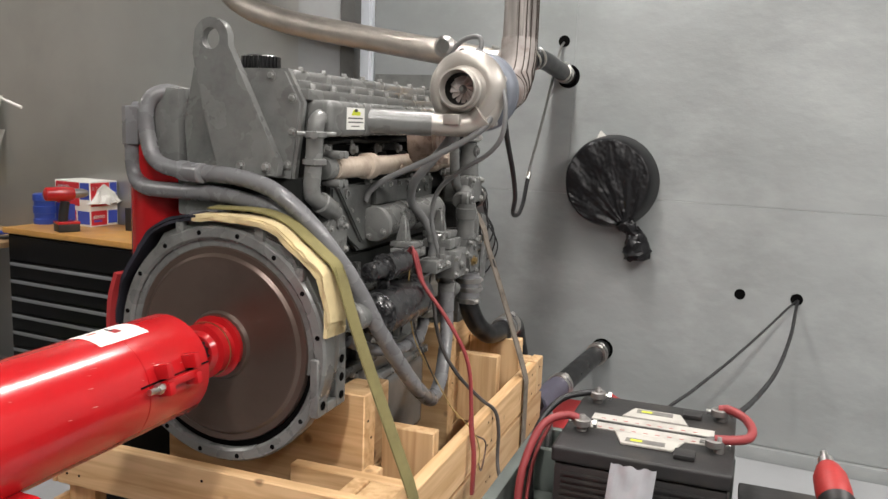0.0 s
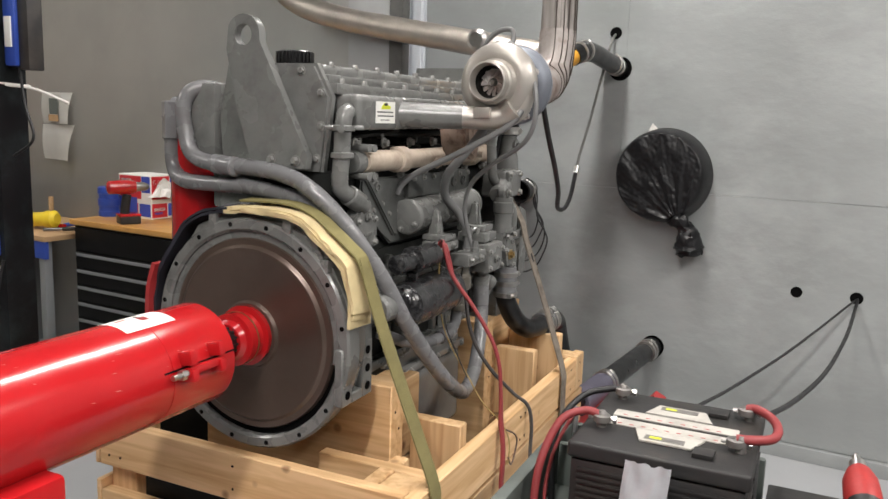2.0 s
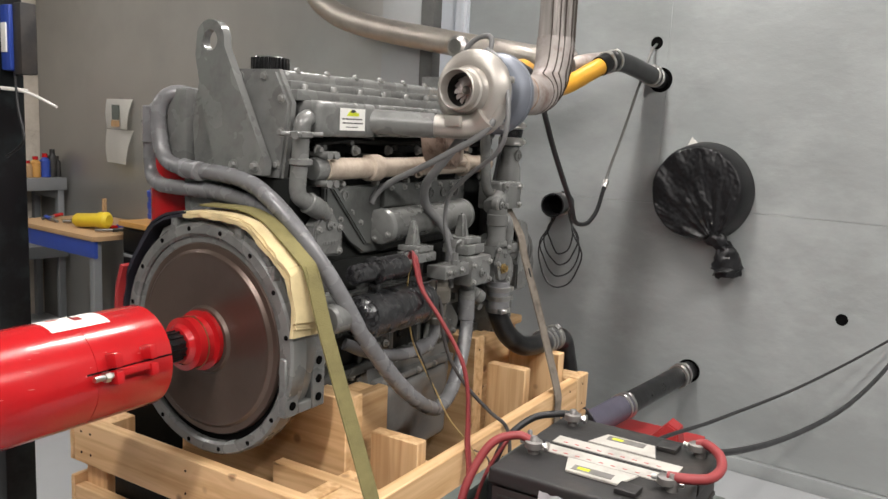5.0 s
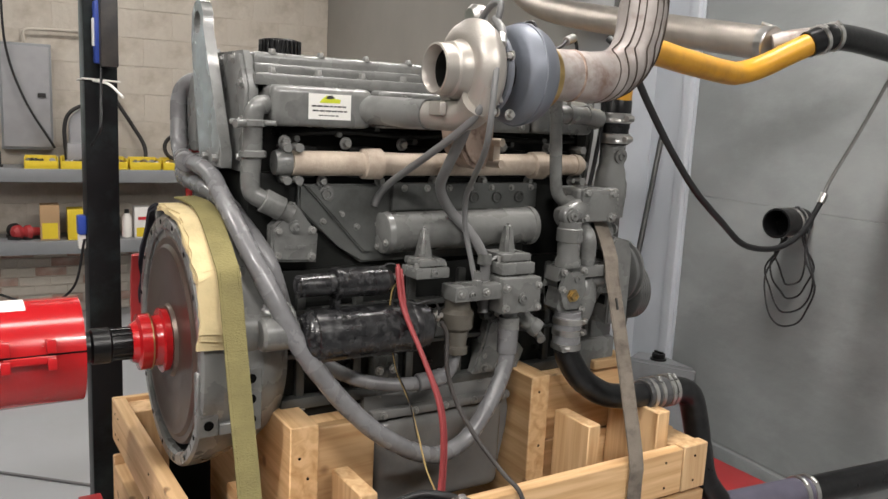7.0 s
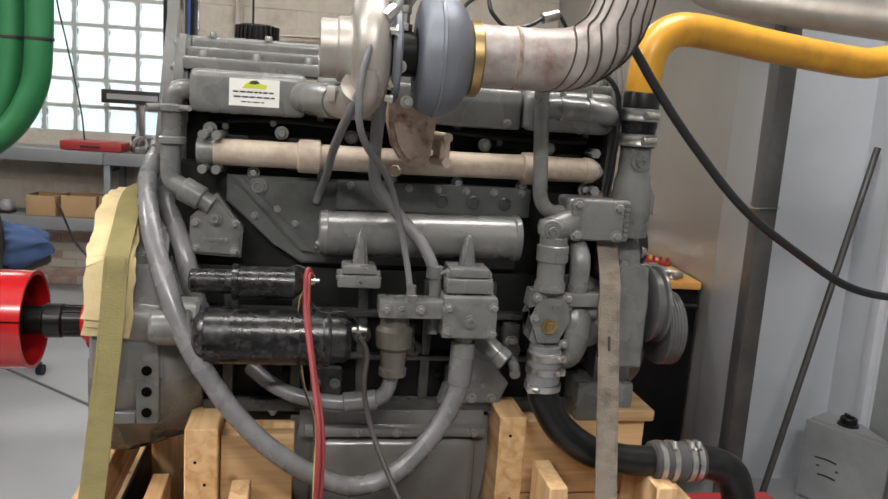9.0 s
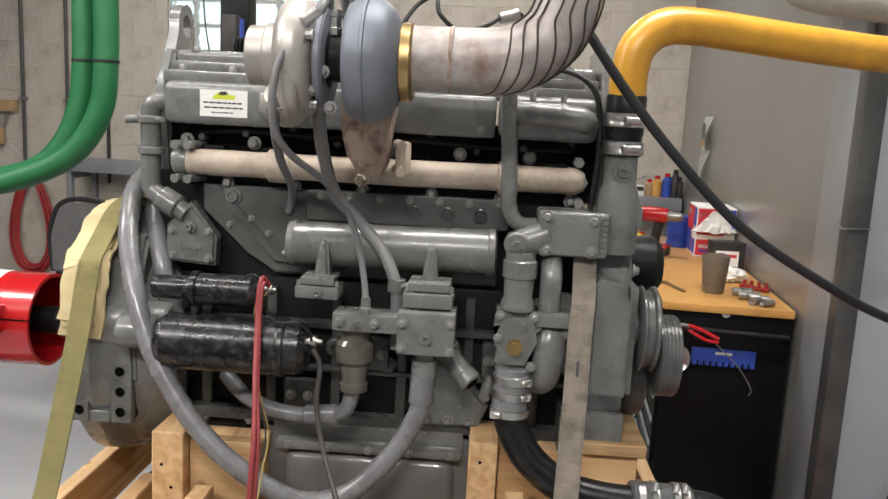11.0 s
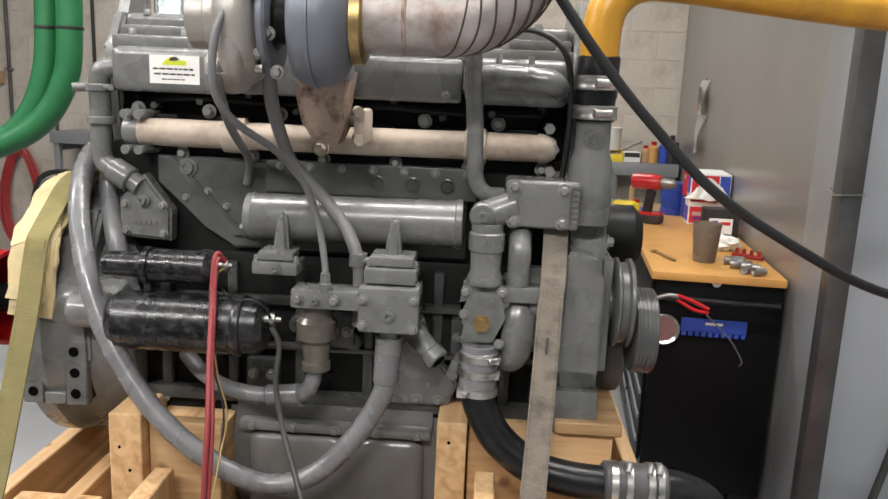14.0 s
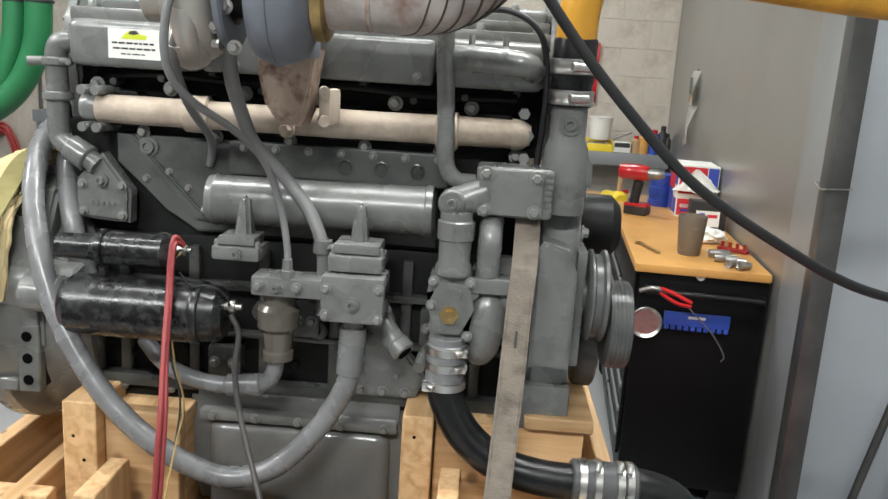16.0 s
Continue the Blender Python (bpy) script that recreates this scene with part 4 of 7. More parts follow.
    part("collar", cyl(B(), (.284, .826, .938), (.296, .844, .923), .024, .024, 20, .003), ENGINE_GREY, el)
    part("bore", lathe(B(), (.2957, .8435, .9234), (.012, .018, -.015), [(0, .015), (.0015, .015)], 18), DARK_HOLE, el)
    P("pump_bracket", prism(B(), [(.72, .79), (.86, .79), (.88, .84), (.80, .93), (.76, .93)], .16, .2, "x", .006))
    for k in range(3):
        bolt(eng, (.2, .75 + .045 * k, .805), (1, 0, 0), .008, .01)
    P("speed_sensor", tube(B(), [(.2, .88, .90), (.25, .875, .90), (.28, .87, .89)], .012, 12), ENGINE_GREY)

    # grey hoses
    h = P("oil_hose", tube(B(), [(-.21, .17, 1.50), (-.26, .12, 1.505), (-.285, .095, 1.47), (-.28, .09, 1.40), (-.25, .085, 1.335), (-.16, .075, 1.315), (-.02, .073, 1.31), (.07, .076, 1.293), (.13, .075, 1.264), (.185, .086, 1.217), (.232, .103, 1.158), (.272, .13, 1.09), (.30, .155, 1.028), (.322, .19, .955), (.34, .235, .888), (.354, .285, .825), (.362, .34, .77), (.364, .40, .725), (.36, .46, .69), (.35, .53, .668), (.34, .61, .69), (.325, .685, .765), (.31, .735, .85), (.30, .745, .92)], .0205, 18, 6, wobble=.04), GREY_HOSE, "thick grey painted oil hose")
    part("ferrule", cyl(B(), (.303, .742, .875), (.30, .745, .95), .0255, n=20, bev=.003), GREY_HOSE, h)
    part("ferrule", cyl(B(), (-.17, .075, 1.316), (-.09, .06, 1.312), .025, n=20, bev=.003), GREY_HOSE, h)
    h = P("oil_hose", tube(B(), [(-.30, .17, 1.46), (-.345, .14, 1.455), (-.355, .125, 1.40), (-.35, .12, 1.30), (-.30, .105, 1.265), (-.18, .09, 1.262), (-.06, .085, 1.262), (.08, .102, 1.236), (.14, .124, 1.193), (.198, .16, 1.12), (.215, .185, 1.03), (.20, .22, .94)], .0205, 18, 6, wobble=.04), GREY_HOSE)
    part("fitting", cyl(B(), (-.352, .123, 1.37), (-.354, .125, 1.47), .029, n=6, bev=.003), GREY_HOSE, h)
    part("fitting", cyl(B(), (-.365, .14, 1.455), (-.26, .17, 1.458), .027, n=20, bev=.003), GREY_HOSE, h)
    P("oil_hose", tube(B(), [(.08, .10, 1.20), (-.04, .085, 1.205), (-.15, .10, 1.20)], .017, 14), GREY_HOSE)
    h = P("oil_hose", tube(B(), [(.19, .30, .87), (.235, .36, .84), (.27, .44, .825), (.28, .53, .825), (.285, .585, .845), (.285, .60, .90)], .0165, 16, 6), GREY_HOSE)
    part("ferrule", cyl(B(), (.28, .50, .824), (.284, .57, .833), .0215, n=18, bev=.003), GREY_HOSE, h)
    # elbow at the rear of the intake and the pipe under it
    bm = B()
    tube(bm, [(.15, .19, 1.452), (.175, .15, 1.455), (.178, .132, 1.435), (.175, .13, 1.36), (.172, .128, 1.28), (.178, .15, 1.255), (.185, .19, 1.235), (.19, .215, 1.22)], .021, 18, 6)
    wp = P("water_pipe", bm)
    for z in (1.425, 1.36):
        part("collar", lathe(B(), (.176, .131, z), (0, 0, -1), [(0, .024), (.003, .029), (.014, .029), (.017, .024)], 22), ENGINE_GREY, wp)
    part("hose_band", cyl(B(), (.18, .152, 1.254), (.187, .195, 1.232), .027, n=22, bev=.003), ENGINE_GREY, wp)
    part("stub", cyl(B(), (.178, .13, 1.418), (.20, .085, 1.415), .009, n=12), ENGINE_GREY, wp)
    part("clamp_screw", cyl(B(), (.15, .09, 1.418), (.21, .17, 1.418), .006, n=10), ENGINE_GREY, wp)

    # lines at the turbocharger
    P("oil_line", tube(B(), [(.43, .56, 1.655), (.475, .55, 1.62), (.498, .525, 1.54), (.487, .482, 1.45), (.36, .456, 1.367), (.22, .446, 1.297), (.178, .436, 1.262), (.168, .428, 1.235)], .0085, 12), GREY_CABLE)
    ln = P("oil_line", tube(B(), [(.50, .525, 1.60), (.535, .495, 1.52), (.535, .489, 1.435), (.495, .507, 1.381), (.40, .551, 1.326), (.325, .581, 1.266), (.298, .603, 1.19), (.305, .618, 1.12), (.318, .625, 1.07)], .0065, 12), GREY_CABLE)
    part("line_nut", lathe(B(), (.325, .625, 1.06), (0, 0, 1), [(0, .013), (.014, .013), (.016, .010), (.035, .009)], 6), ENGINE_GREY, ln)
    part("line_nut", cyl(B(), (.502, .525, 1.595), (.475, .545, 1.615), .013, n=8), CLAMP_STEEL, ln)
    d = P("drain_hose", tube(B(), [(.40, .54, 1.50), (.375, .535, 1.42), (.31, .538, 1.34), (.262, .55, 1.285), (.235, .60, 1.225), (.255, .65, 1.17), (.275, .678, 1.11), (.275, .682, 1.04), (.275, .682, .98)], .0125, 14), GREY_CABLE)
    part("p_clamp", cyl(B(), (.275, .678, 1.10), (.275, .679, 1.125), .018, n=16), ENGINE_GREY, d)
    P("clamp_stay", tube(B(), [(.285, .69, 1.112), (.295, .715, 1.12), (.295, .725, 1.09), (.29, .74, 1.085)], .005, 8), ENGINE_GREY)

    # thermostat housing, water pump and risers at the front
    th = P("thermostat_housing", box(B(), .20, .285, .955, 1.095, 1.192, 1.283, .01, seg=3))
    part("cover_plate", box(B(), .285, .297, .96, 1.075, 1.198, 1.280, .004), ENGINE_GREY, th)
    for y, z in ((.972, 1.272), (1.062, 1.268), (.972, 1.207), (1.062, 1.207)):
        bolt(th, (.297, y, z), (1, 0, 0), .009, .010)
    for k in range(7):
        part("cast_mark", box(B(), .284, .288, 1.080, 1.092, 1.205 + .011 * k, 1.212 + .011 * k, .001), ENGINE_GREY, th)
    bm = B()
    cyl(bm, (.27, .98, 1.235), (.28, .905, 1.205), .03, .03, 24, .005)
    cyl(bm, (.285, .915, 1.215), (.31, .915, 1.215), .025, .025, 24, .004)
    part("bypass_elbow", bm, ENGINE_GREY, th)
    part("plug", lathe(B(), (.31, .915, 1.215), (1, 0, 0), [(0, .016), (.006, .016), (.006, .010), (.012, .009), (.012, .005), (.008, .005)], 18), ENGINE_GREY, th)
    bm = B()
    lathe(bm, (.295, .925, 1.20), (0, 0, -1), [(0, .03), (.015, .03), (.018, .034), (.05, .034), (.053, .030), (.09, .029), (.10, .034), (.115, .034)], 28)
    part("bypass_hose", bm, ENGINE_GREY, th)
    bm = B()
    prism(bm, [(.885, 1.085), (.965, 1.085), (.975, 1.05), (.955, 1.03), (.96, .98), (.95, .965), (.90, .965), (.885, .98), (.895, 1.03), (.88, 1.05)], .25, .325, "x", .012)
    pump = P("water_pump", bm)
    part("volute", lathe(B(), (.20, 1.02, 1.02), (1, .0, 0), [(0, .085), (.04, .085), (.065, .07), (.085, .04), (.09, .02)], 36), ENGINE_GREY, pump)
    part("return_bend", tube(B(), [(.24, .99, 1.175), (.275, .988, 1.172), (.295, .988, 1.15), (.298, .988, 1.10), (.29, .988, 1.075)], .022, 18), ENGINE_GREY, pump)
    part("lobe", tube(B(), [(.26, .995, 1.06), (.285, .992, 1.01), (.28, .985, .95), (.26, .975, .92)], .034, 18, radii=lambda u: .022 + .016 * math.sin(math.pi * (.15 + .75 * u))), ENGINE_GREY, pump)
    part("outlet_arm", tube(B(), [(.25, 1.0, 1.04), (.285, 1.03, 1.045), (.285, 1.065, 1.04)], .024, 16), ENGINE_GREY, pump)
    part("arm_flange", box(B(), .262, .312, 1.045, 1.058, 1.005, 1.085, .005), ENGINE_GREY, pump)
    for z in (1.015, 1.075):
        part("bolt", hexbolt(B(), (.30, 1.045, z), (1, -.4, 0), .008, .012), BOLT_GREY, pump)
    part("flange", box(B(), .26, .32, .955, 1.06, 1.055, 1.085, .006), ENGINE_GREY, pump)
    part("brass_plug", lathe(B(), (.325, .923, 1.013), (1, 0, 0), [(0, .018), (.004, .018), (.004, .012), (.014, .012), (.014, .006), (.010, .006)], 6), BRASS, pump)
    part("plug", lathe(B(), (.325, .935, 1.055), (1, 0, 0), [(0, .009), (.005, .009), (.005, .005), (.002, .005)], 14), ENGINE_GREY, pump)
    for y, z in ((.892, 1.075), (.958, 1.075), (1.05, 1.07), (.958, .975), (.89, 1.03)):
        bolt(pump, (.325 if y < 1 else .32, y, z), (1, 0, 0), .007, .009)

    # lower coolant hose with clamps
    P("pump_spout", lathe(B(), (.315, .922, .97), (0, 0, -1), [(0, .034), (.012, .034), (.014, .0365), (.085, .0365), (.088, .033), (.10, .033)], 28), GREY_HOSE)
    for z in (.955, .925, .888):
        cl = P("hose_clamp", lathe(B(), (.315, .923, z), (0, 0, -1), [(0, .037), (.001, .0395), (.015, .0395), (.016, .037)], 30), CLAMP_STEEL, "bright steel hose clamp")
        sd = -1 if z == .888 else 1
        part("screw", cyl(B(), (.354, .923 + sd * .018, z - .008), (.337, .923 + sd * .037, z - .006), .0062, n=10, bev=.001), CLAMP_STEEL, cl)
        part("band_tail", box(B(), .333, .349, .923 + sd * .026, .923 + sd * .038, z - .014, z - .002, .002), CLAMP_STEEL, cl)
    hose = P("coolant_hose", tube(B(), [(.315, .923, .885), (.320, .928, .85), (.335, .965, .79), (.352, 1.03, .745), (.362, 1.10, .73), (.365, 1.17, .725)], .033, 24, 6), BLACK_RUBBER, "black rubber coolant hose")
    # standing riser with clamps under the yellow pipe
    rs = P("riser", lathe(B(), (.225, 1.115, 1.20), (0, 0, 1), [(0, .042), (.05, .045), (.12, .04), (.14, .034), (.21, .033)], 28))
    part("boss", lathe(B(), (.25, 1.115, 1.365), (1, 0, 0), [(0, .02), (.012, .02), (.012, .012), (.018, .011), (.018, .006), (.013, .006)], 20), ENGINE_GREY, rs)
    part("ear", prism(B(), [(1.13, 1.26), (1.165, 1.25), (1.165, 1.29), (1.15, 1.32), (1.13, 1.31)], .22, .245, "x", .005), ENGINE_GREY, rs)
    P("riser_hose", lathe(B(), (.228, 1.115, 1.395), (0, 0, 1), [(0, .037), (.04, .037), (.045, .039), (.115, .040), (.12, .038)], 28), BLACK_RUBBER)
    for z in (1.398, 1.452):
        cl = P("hose_clamp", lathe(B(), (.228, 1.115, z), (0, 0, 1), [(0, .0395), (.001, .042), (.006, .0425), (.008, .0415), (.019, .0415), (.021, .0425), (.026, .042), (.027, .0395)], 30), CLAMP_STEEL, "bright steel hose clamp")
        part("screw", cyl(B(), (.274, 1.108, z + .013), (.262, 1.142, z + .013), .0085, n=10, bev=.001), CLAMP_STEEL, cl)
    # heater pipe: down tube and the short header above the thermostat
    bm = B()
    tube(bm, [(.255, .882, 1.52), (.256, .886, 1.46), (.258, .893, 1.35), (.262, .898, 1.28), (.262, .918, 1.252), (.255, .95, 1.248)], .016, 16)
    P("heater_pipe", bm)
    bm = B()
    tube(bm, [(.24, .895, 1.468), (.25, .93, 1.468), (.252, 1.0, 1.466), (.25, 1.03, 1.462), (.22, 1.045, 1.455)], .023, 18)
    hd = P("heater_header", bm)
    for y in (.925, .985):
        part("band", lathe(B(), (.251, y, 1.468), (0, 1, 0), [(0, .0255), (.010, .0255)], 22), ENGINE_GREY, hd)
        part("band_screw", cyl(B(), (.25, y + .005, 1.493), (.25, y + .005, 1.51), .006, n=8), CLAMP_STEEL, hd)
    P("small_line", tube(B(), [(.16, .93, 1.56), (.22, 1.0, 1.555), (.235, 1.05, 1.52), (.225, 1.068, 1.45), (.21, 1.07, 1.36), (.20, 1.065, 1.28)], .006, 10), BLACK_CABLE)

    # front gear case, brackets and pulleys
    P("gear_case", prism(B(), [(-.22, .77), (.21, .77), (.23, .85), (.22, 1.16), (.16, 1.25), (-.18, 1.25), (-.23, 1.1)], 1.075, 1.16, "y", .012))
    P("gear_case_skirt", box(B(), -.2, .245, 1.03, 1.165, .762, .86, .010))
    for z in (.79, .93, 1.06, 1.16):
        bolt(eng, (.205, 1.162, z), (0, 1, 0), .010, .012)
    br = P("fan_bracket", prism(B(), [(1.075, .915), (1.15, .915), (1.15, 1.10), (1.135, 1.14), (1.085, 1.155), (1.075, 1.14)], .215, .30, "x", .005))
    part("web", box(B(), .10, .235, 1.155, 1.175, .90, 1.13, .006), ENGINE_GREY, br)
    for z in (1.10, 1.06, 1.02, .98):
        part("slot", box(B(), .235, .285, 1.0735, 1.0752, z - .012, z + .012, 0), DARK_SHADE, br)
    fp = P("fan_pulley", lathe(B(), (.20, 1.172, 1.038), (0, 1, 0), [(0, .038), (.006, .038), (.008, .084), (.012, .089), (.016, .089), (.020, .080), (.032, .080), (.036, .088), (.042, .089), (.045, .084), (.040, .074), (.040, .02)], 48), PULLEY_GREY, "dull grey grooved fan pulley")
    part("hub", lathe(B(), (.20, 1.212, 1.038), (0, 1, 0), [(0, .03), (.012, .03), (.014, .025)], 24), BOLT_GREY, fp)
    dp = P("accessory_pulley", lathe(B(), (.185, 1.222, .978), (0, 1, 0), [(-.03, .03), (0, .03), (.002, .080), (.005, .085), (.044, .085), (.047, .081), (.040, .072), (.040, .02)], 52), PULLEY_GREY, "dull grey ribbed accessory pulley")
    for k in range(5):
        part("groove", lathe(B(), (.185, 1.229 + .0075 * k, .978), (0, 1, 0), [(0, .0848), (.0015, .0865), (.0035, .0865), (.005, .0848)], 52), PULLEY_GREY, dp)
    cd = P("crank_damper", lathe(B(), (.02, 1.165, .91), (0, 1, 0), [(0, .06), (.02, .06), (.022, .115), (.03, .12), (.06, .12), (.065, .115), (.055, .1), (.055, .03)], 52), PULLEY_GREY)
    P("alternator", lathe(B(), (-.05, 1.17, 1.13), (0, 1, 0), [(0, .06), (.02, .07), (.08, .07), (.1, .05)], 28), DARK_SHADE)


engine_dress()


# ---- the crate under the engine ----
def board(parent, x0, x1, y0, y1, z0, z1, name="plank", bev=.003, tilt=0.0, grain=None):
    L = (x1 - x0, y1 - y0, z1 - z0)
    mat = (WOOD_X, WOOD, WOOD_Z)[L.index(max(L)) if grain is None else grain]
    c = ((x0 + x1) / 2, (y0 + y1) / 2, (z0 + z1) / 2)
    bm = box(B(), -L[0] / 2, L[0] / 2, -L[1] / 2, L[1] / 2, -L[2] / 2, L[2] / 2, bev, seg=1)
    for v in bm.verts:
        v.co += Vector((noise.noise(v.co * 9 + Vector(c)), noise.noise(v.co * 9 + Vector((5, 1, 2))), noise.noise(v.co * 9 + Vector((1, 7, 3))))) * .0012
    return part(name, bm, mat, parent, at=pose(*c, 0, 0, tilt))


def nails(parent, pts, d):
    for p in pts:
        part("nail_head", lathe(B(), Vector(p), d, [(0, .0035), (.001, .0035)], 8), DARK_HOLE, parent)


def build_crate():
    c = thing("wooden_crate", "pale sawn pine shipping crate with low plank sides under the engine", "crate", pose(0, 0, 0))
    # near end
    board(c, -.475, .455, -.048, -.012, .488, .612)
    board(c, -.475, .455, -.048, -.012, .29, .415)
    board(c, -.475, .455, -.048, -.012, .12, .26)
    for x in (-.475, .365):
        board(c, x, x + .09, -.010, .085, GROUND, .60, "corner_block")
    board(c, -.06, .03, -.010, .085, GROUND, .42, "corner_block")
    # side rail toward the batteries
    board(c, .458, .494, -.048, 1.205, .488, .612)
    board(c, .458, .494, -.048, 1.30, .345, .478)
    board(c, .458, .494, -.048, 1.30, .20, .335)
    board(c, .372, .456, 1.20, 1.295, GROUND, .61, "corner_block")
    board(c, .458, .494, 1.208, 1.30, .488, .615)
    # far side and front end
    board(c, -.494, -.478, -.048, 1.30, .488, .612)
    board(c, -.494, -.478, -.048, 1.30, .30, .44)
    board(c, -.475, .37, 1.265, 1.30, .488, .612)
    board(c, -.475, .37, 1.265, 1.30, .33, .47)
    for y in (.02, .45, .85, 1.2):
        board(c, -.47, .45, y, y + .1, .10, .20, "cross_bearer")
    for k in range(8):
        board(c, -.46 + .115 * k, -.36 + .115 * k, -.005, 1.26, .205, .225, "floor_plank")
    # black sheets added to stand in for the deep shade inside the crate
    tray = thing("dark_crate_liner", "black sheets added to darken the inside of the crate", "tray", pose(0, 0, 0))
    part("tray", box(B(), -.44, .44, .0, 1.25, .226, .24, .004), SHADE_BLACK, tray)
    part("shade_sheet", box(B(), -.472, -.462, .0, 1.25, .226, .585, .003), SHADE_BLACK, tray)
    part("shade_sheet", box(B(), -.35, .36, -.010, -.002, .226, .47, .002), SHADE_BLACK, tray)
    for x in (-.47, -.05, .36):
        board(c, x, x + .09, .087, 1.198, GROUND, .098, "runner")
    # rear cradle
    board(c, -.30, .30, .178, .245, .23, .772, "cradle_timber")
    board(c, -.30, .232, .248, .40, .23, .738, "cradle_timber")
    board(c, .234, .268, .248, .40, .53, .748, "cradle_board", grain=1)
    board(c, .234, .270, .248, .40, .23, .526, "cradle_board", grain=1)
    board(c, .305, .452, .275, .315, .47, .665, "brace")
    board(c, .14, .452, .09, .128, .40, .60, "brace")
    board(c, .303, .456, .34, .378, .23, .58, "brace")
    # front cradle
    board(c, -.30, .285, .845, .905, .23, .792, "cradle_timber")
    board(c, -.30, .205, .908, 1.20, .23, .765, "cradle_timber")
    board(c, .207, .245, .908, 1.20, .592, .770, "cradle_board", grain=1)
    board(c, .207, .246, .908, 1.20, .405, .588, "cradle_board", grain=1)
    board(c, .207, .245, .908, 1.20, .23, .401, "cradle_board", grain=1)
    board(c, .06, .262, 1.08, 1.215, .773, .80, "cradle_board", grain=1)
    board(c, .32, .36, .0, .172, .30, .60, "brace")
    board(c, .288, .425, .925, .965, .46, .695, "brace")
    board(c, .25, .44, 1.155, 1.2, .40, .70, "brace")
    nails(c, [(x, -.0485, z) for x in (-.44, -.40, .40, -.02) for z in (.52, .58)], (0, -1, 0))
    nails(c, [(.4945, y, z) for y in (.0, .05, .62, .66, 1.14, 1.25) for z in (.515, .585, .40)], (1, 0, 0))
    nails(c, [(.3005, .20 + .02 * k, .70 - .05 * k) for k in range(2)] + [(.2855, .87, .75), (.2855, .88, .60)], (1, 0, 0))
    return c


build_crate()

# straps and the cloth under one of them
pad = thing("folded_cloth", "folded cream cloth pad under the olive strap on the housing", "cloth", pose(0, 0, 0))
rr = random.Random(4)
for k in range(3):
    pts = [(-.07, .04, 1.207), (.0, .04, 1.212), (.075, .04, 1.212), (.15, .04, 1.198), (.205, .04, 1.157), (.255, .04, 1.117), (.268, .04, 1.10), (.280, .04, 1.06), (.288, .04, 1.02), (.294, .04, .965 + .012 * k)]
    pts = [(x + .0045 * k * (.2 + max(0, x) * 2), y + rr.uniform(-.004, .004), z + .0045 * k) for x, y, z in pts]
    bm = strip(B(), [(x, y - .010 - .003 * k, z) for x, y, z in pts], (0, 1, 0), .088 - .006 * k, .0075, 10)
    for v in bm.verts:
        v.co += Vector((0, .008 * noise.noise(v.co * 30 + Vector((k, 0, 0))), .004 * noise.noise(v.co * 40)))
    part("fold", bm, PAD_CREAM, pad)
strap = thing("cargo_strap", "olive green webbing strap over the flywheel housing", "strap", pose(0, 0, 0))
for y in (.0285, .0635):
    part("edge_stitch", tube(B(), [(.291, y, 1.124), (.3055, y, 1.08), (.3365, y - .001, .99), (.3865, y - .003, .87), (.4515, y - .007, .72), (.4985, y - .012, .614)], .0010, 6, 6), STRAP_OLIVE, strap)
part("webbing", strip(B(), [(-.05, .045, 1.235), (.08, .045, 1.236), (.155, .045, 1.218), (.215, .046, 1.178), (.262, .046, 1.142), (.280, .046, 1.128), (.290, .046, 1.113), (.304, .046, 1.08), (.335, .045, .99), (.385, .042, .87), (.45, .038, .72), (.497, .032, .612), (.503, .03, .55), (.503, .03, .35)], (0, 1, .05), .046, .004, 8), STRAP_OLIVE, strap)
CASE_STEEL = material("dull_steel_block", (.16, .16, .16), .45, .5, .2, 12, .2, 60)
NAVY = material("navy_cloth", (.012, .012, .02), .85, 0, .2, 14, .5, 60)
rag = thing("folded_cloth", "dark navy cloth with a red edge tucked on the housing", "cloth", pose(0, 0, 0))
for k in range(2):
    bm = strip(B(), [(-.05, .04, 1.21 + .008 * k), (-.12, .04, 1.20 + .008 * k), (-.19, .04, 1.168 + .01 * k), (-.25, .04, 1.09 + .008 * k), (-.292 - .006 * k, .04, 1.01), (-.302 - .006 * k, .04, .93)], (0, 1, 0), .10, .006, 8)
    for v in bm.verts:
        v.co += Vector((.004 * noise.noise(v.co * 30), .008 * noise.noise(v.co * 18), .004 * noise.noise(v.co * 34)))
    part("fold", bm, NAVY, rag)
part("red_edge", strip(B(), [(-.285, -.012, 1.06), (-.305, -.012, 1.0), (-.312, -.012, .93), (-.31, -.012, .87)], (0, 1, 0), .03, .012, 6), RED_DULL, rag)
strap = thing("cargo_strap", "dirty grey webbing strap over the front of the engine", "strap", pose(0, 0, 0))
part("webbing", strip(B(), [(-.3, 1.05, 1.30), (.0, 1.05, 1.30), (.19, 1.055, 1.275), (.255, 1.055, 1.20), (.315, 1.052, 1.11), (.335, 1.048, 1.05), (.385, 1.042, .92), (.45, 1.032, .75), (.498, 1.025, .612), (.503, 1.023, .55), (.503, 1.023, .35)], (0, 1, .0), .046, .004, 8), STRAP_GREY, strap)
for y in (-.019, .019):
    part("edge_stitch", tube(B(), [(.3175, 1.052 + y, 1.11), (.3375, 1.048 + y, 1.05), (.3875, 1.042 + y, .92), (.4525, 1.032 + y, .75), (.5005, 1.025 + y, .612)], .0011, 6, 6), STRAP_GREY, strap)
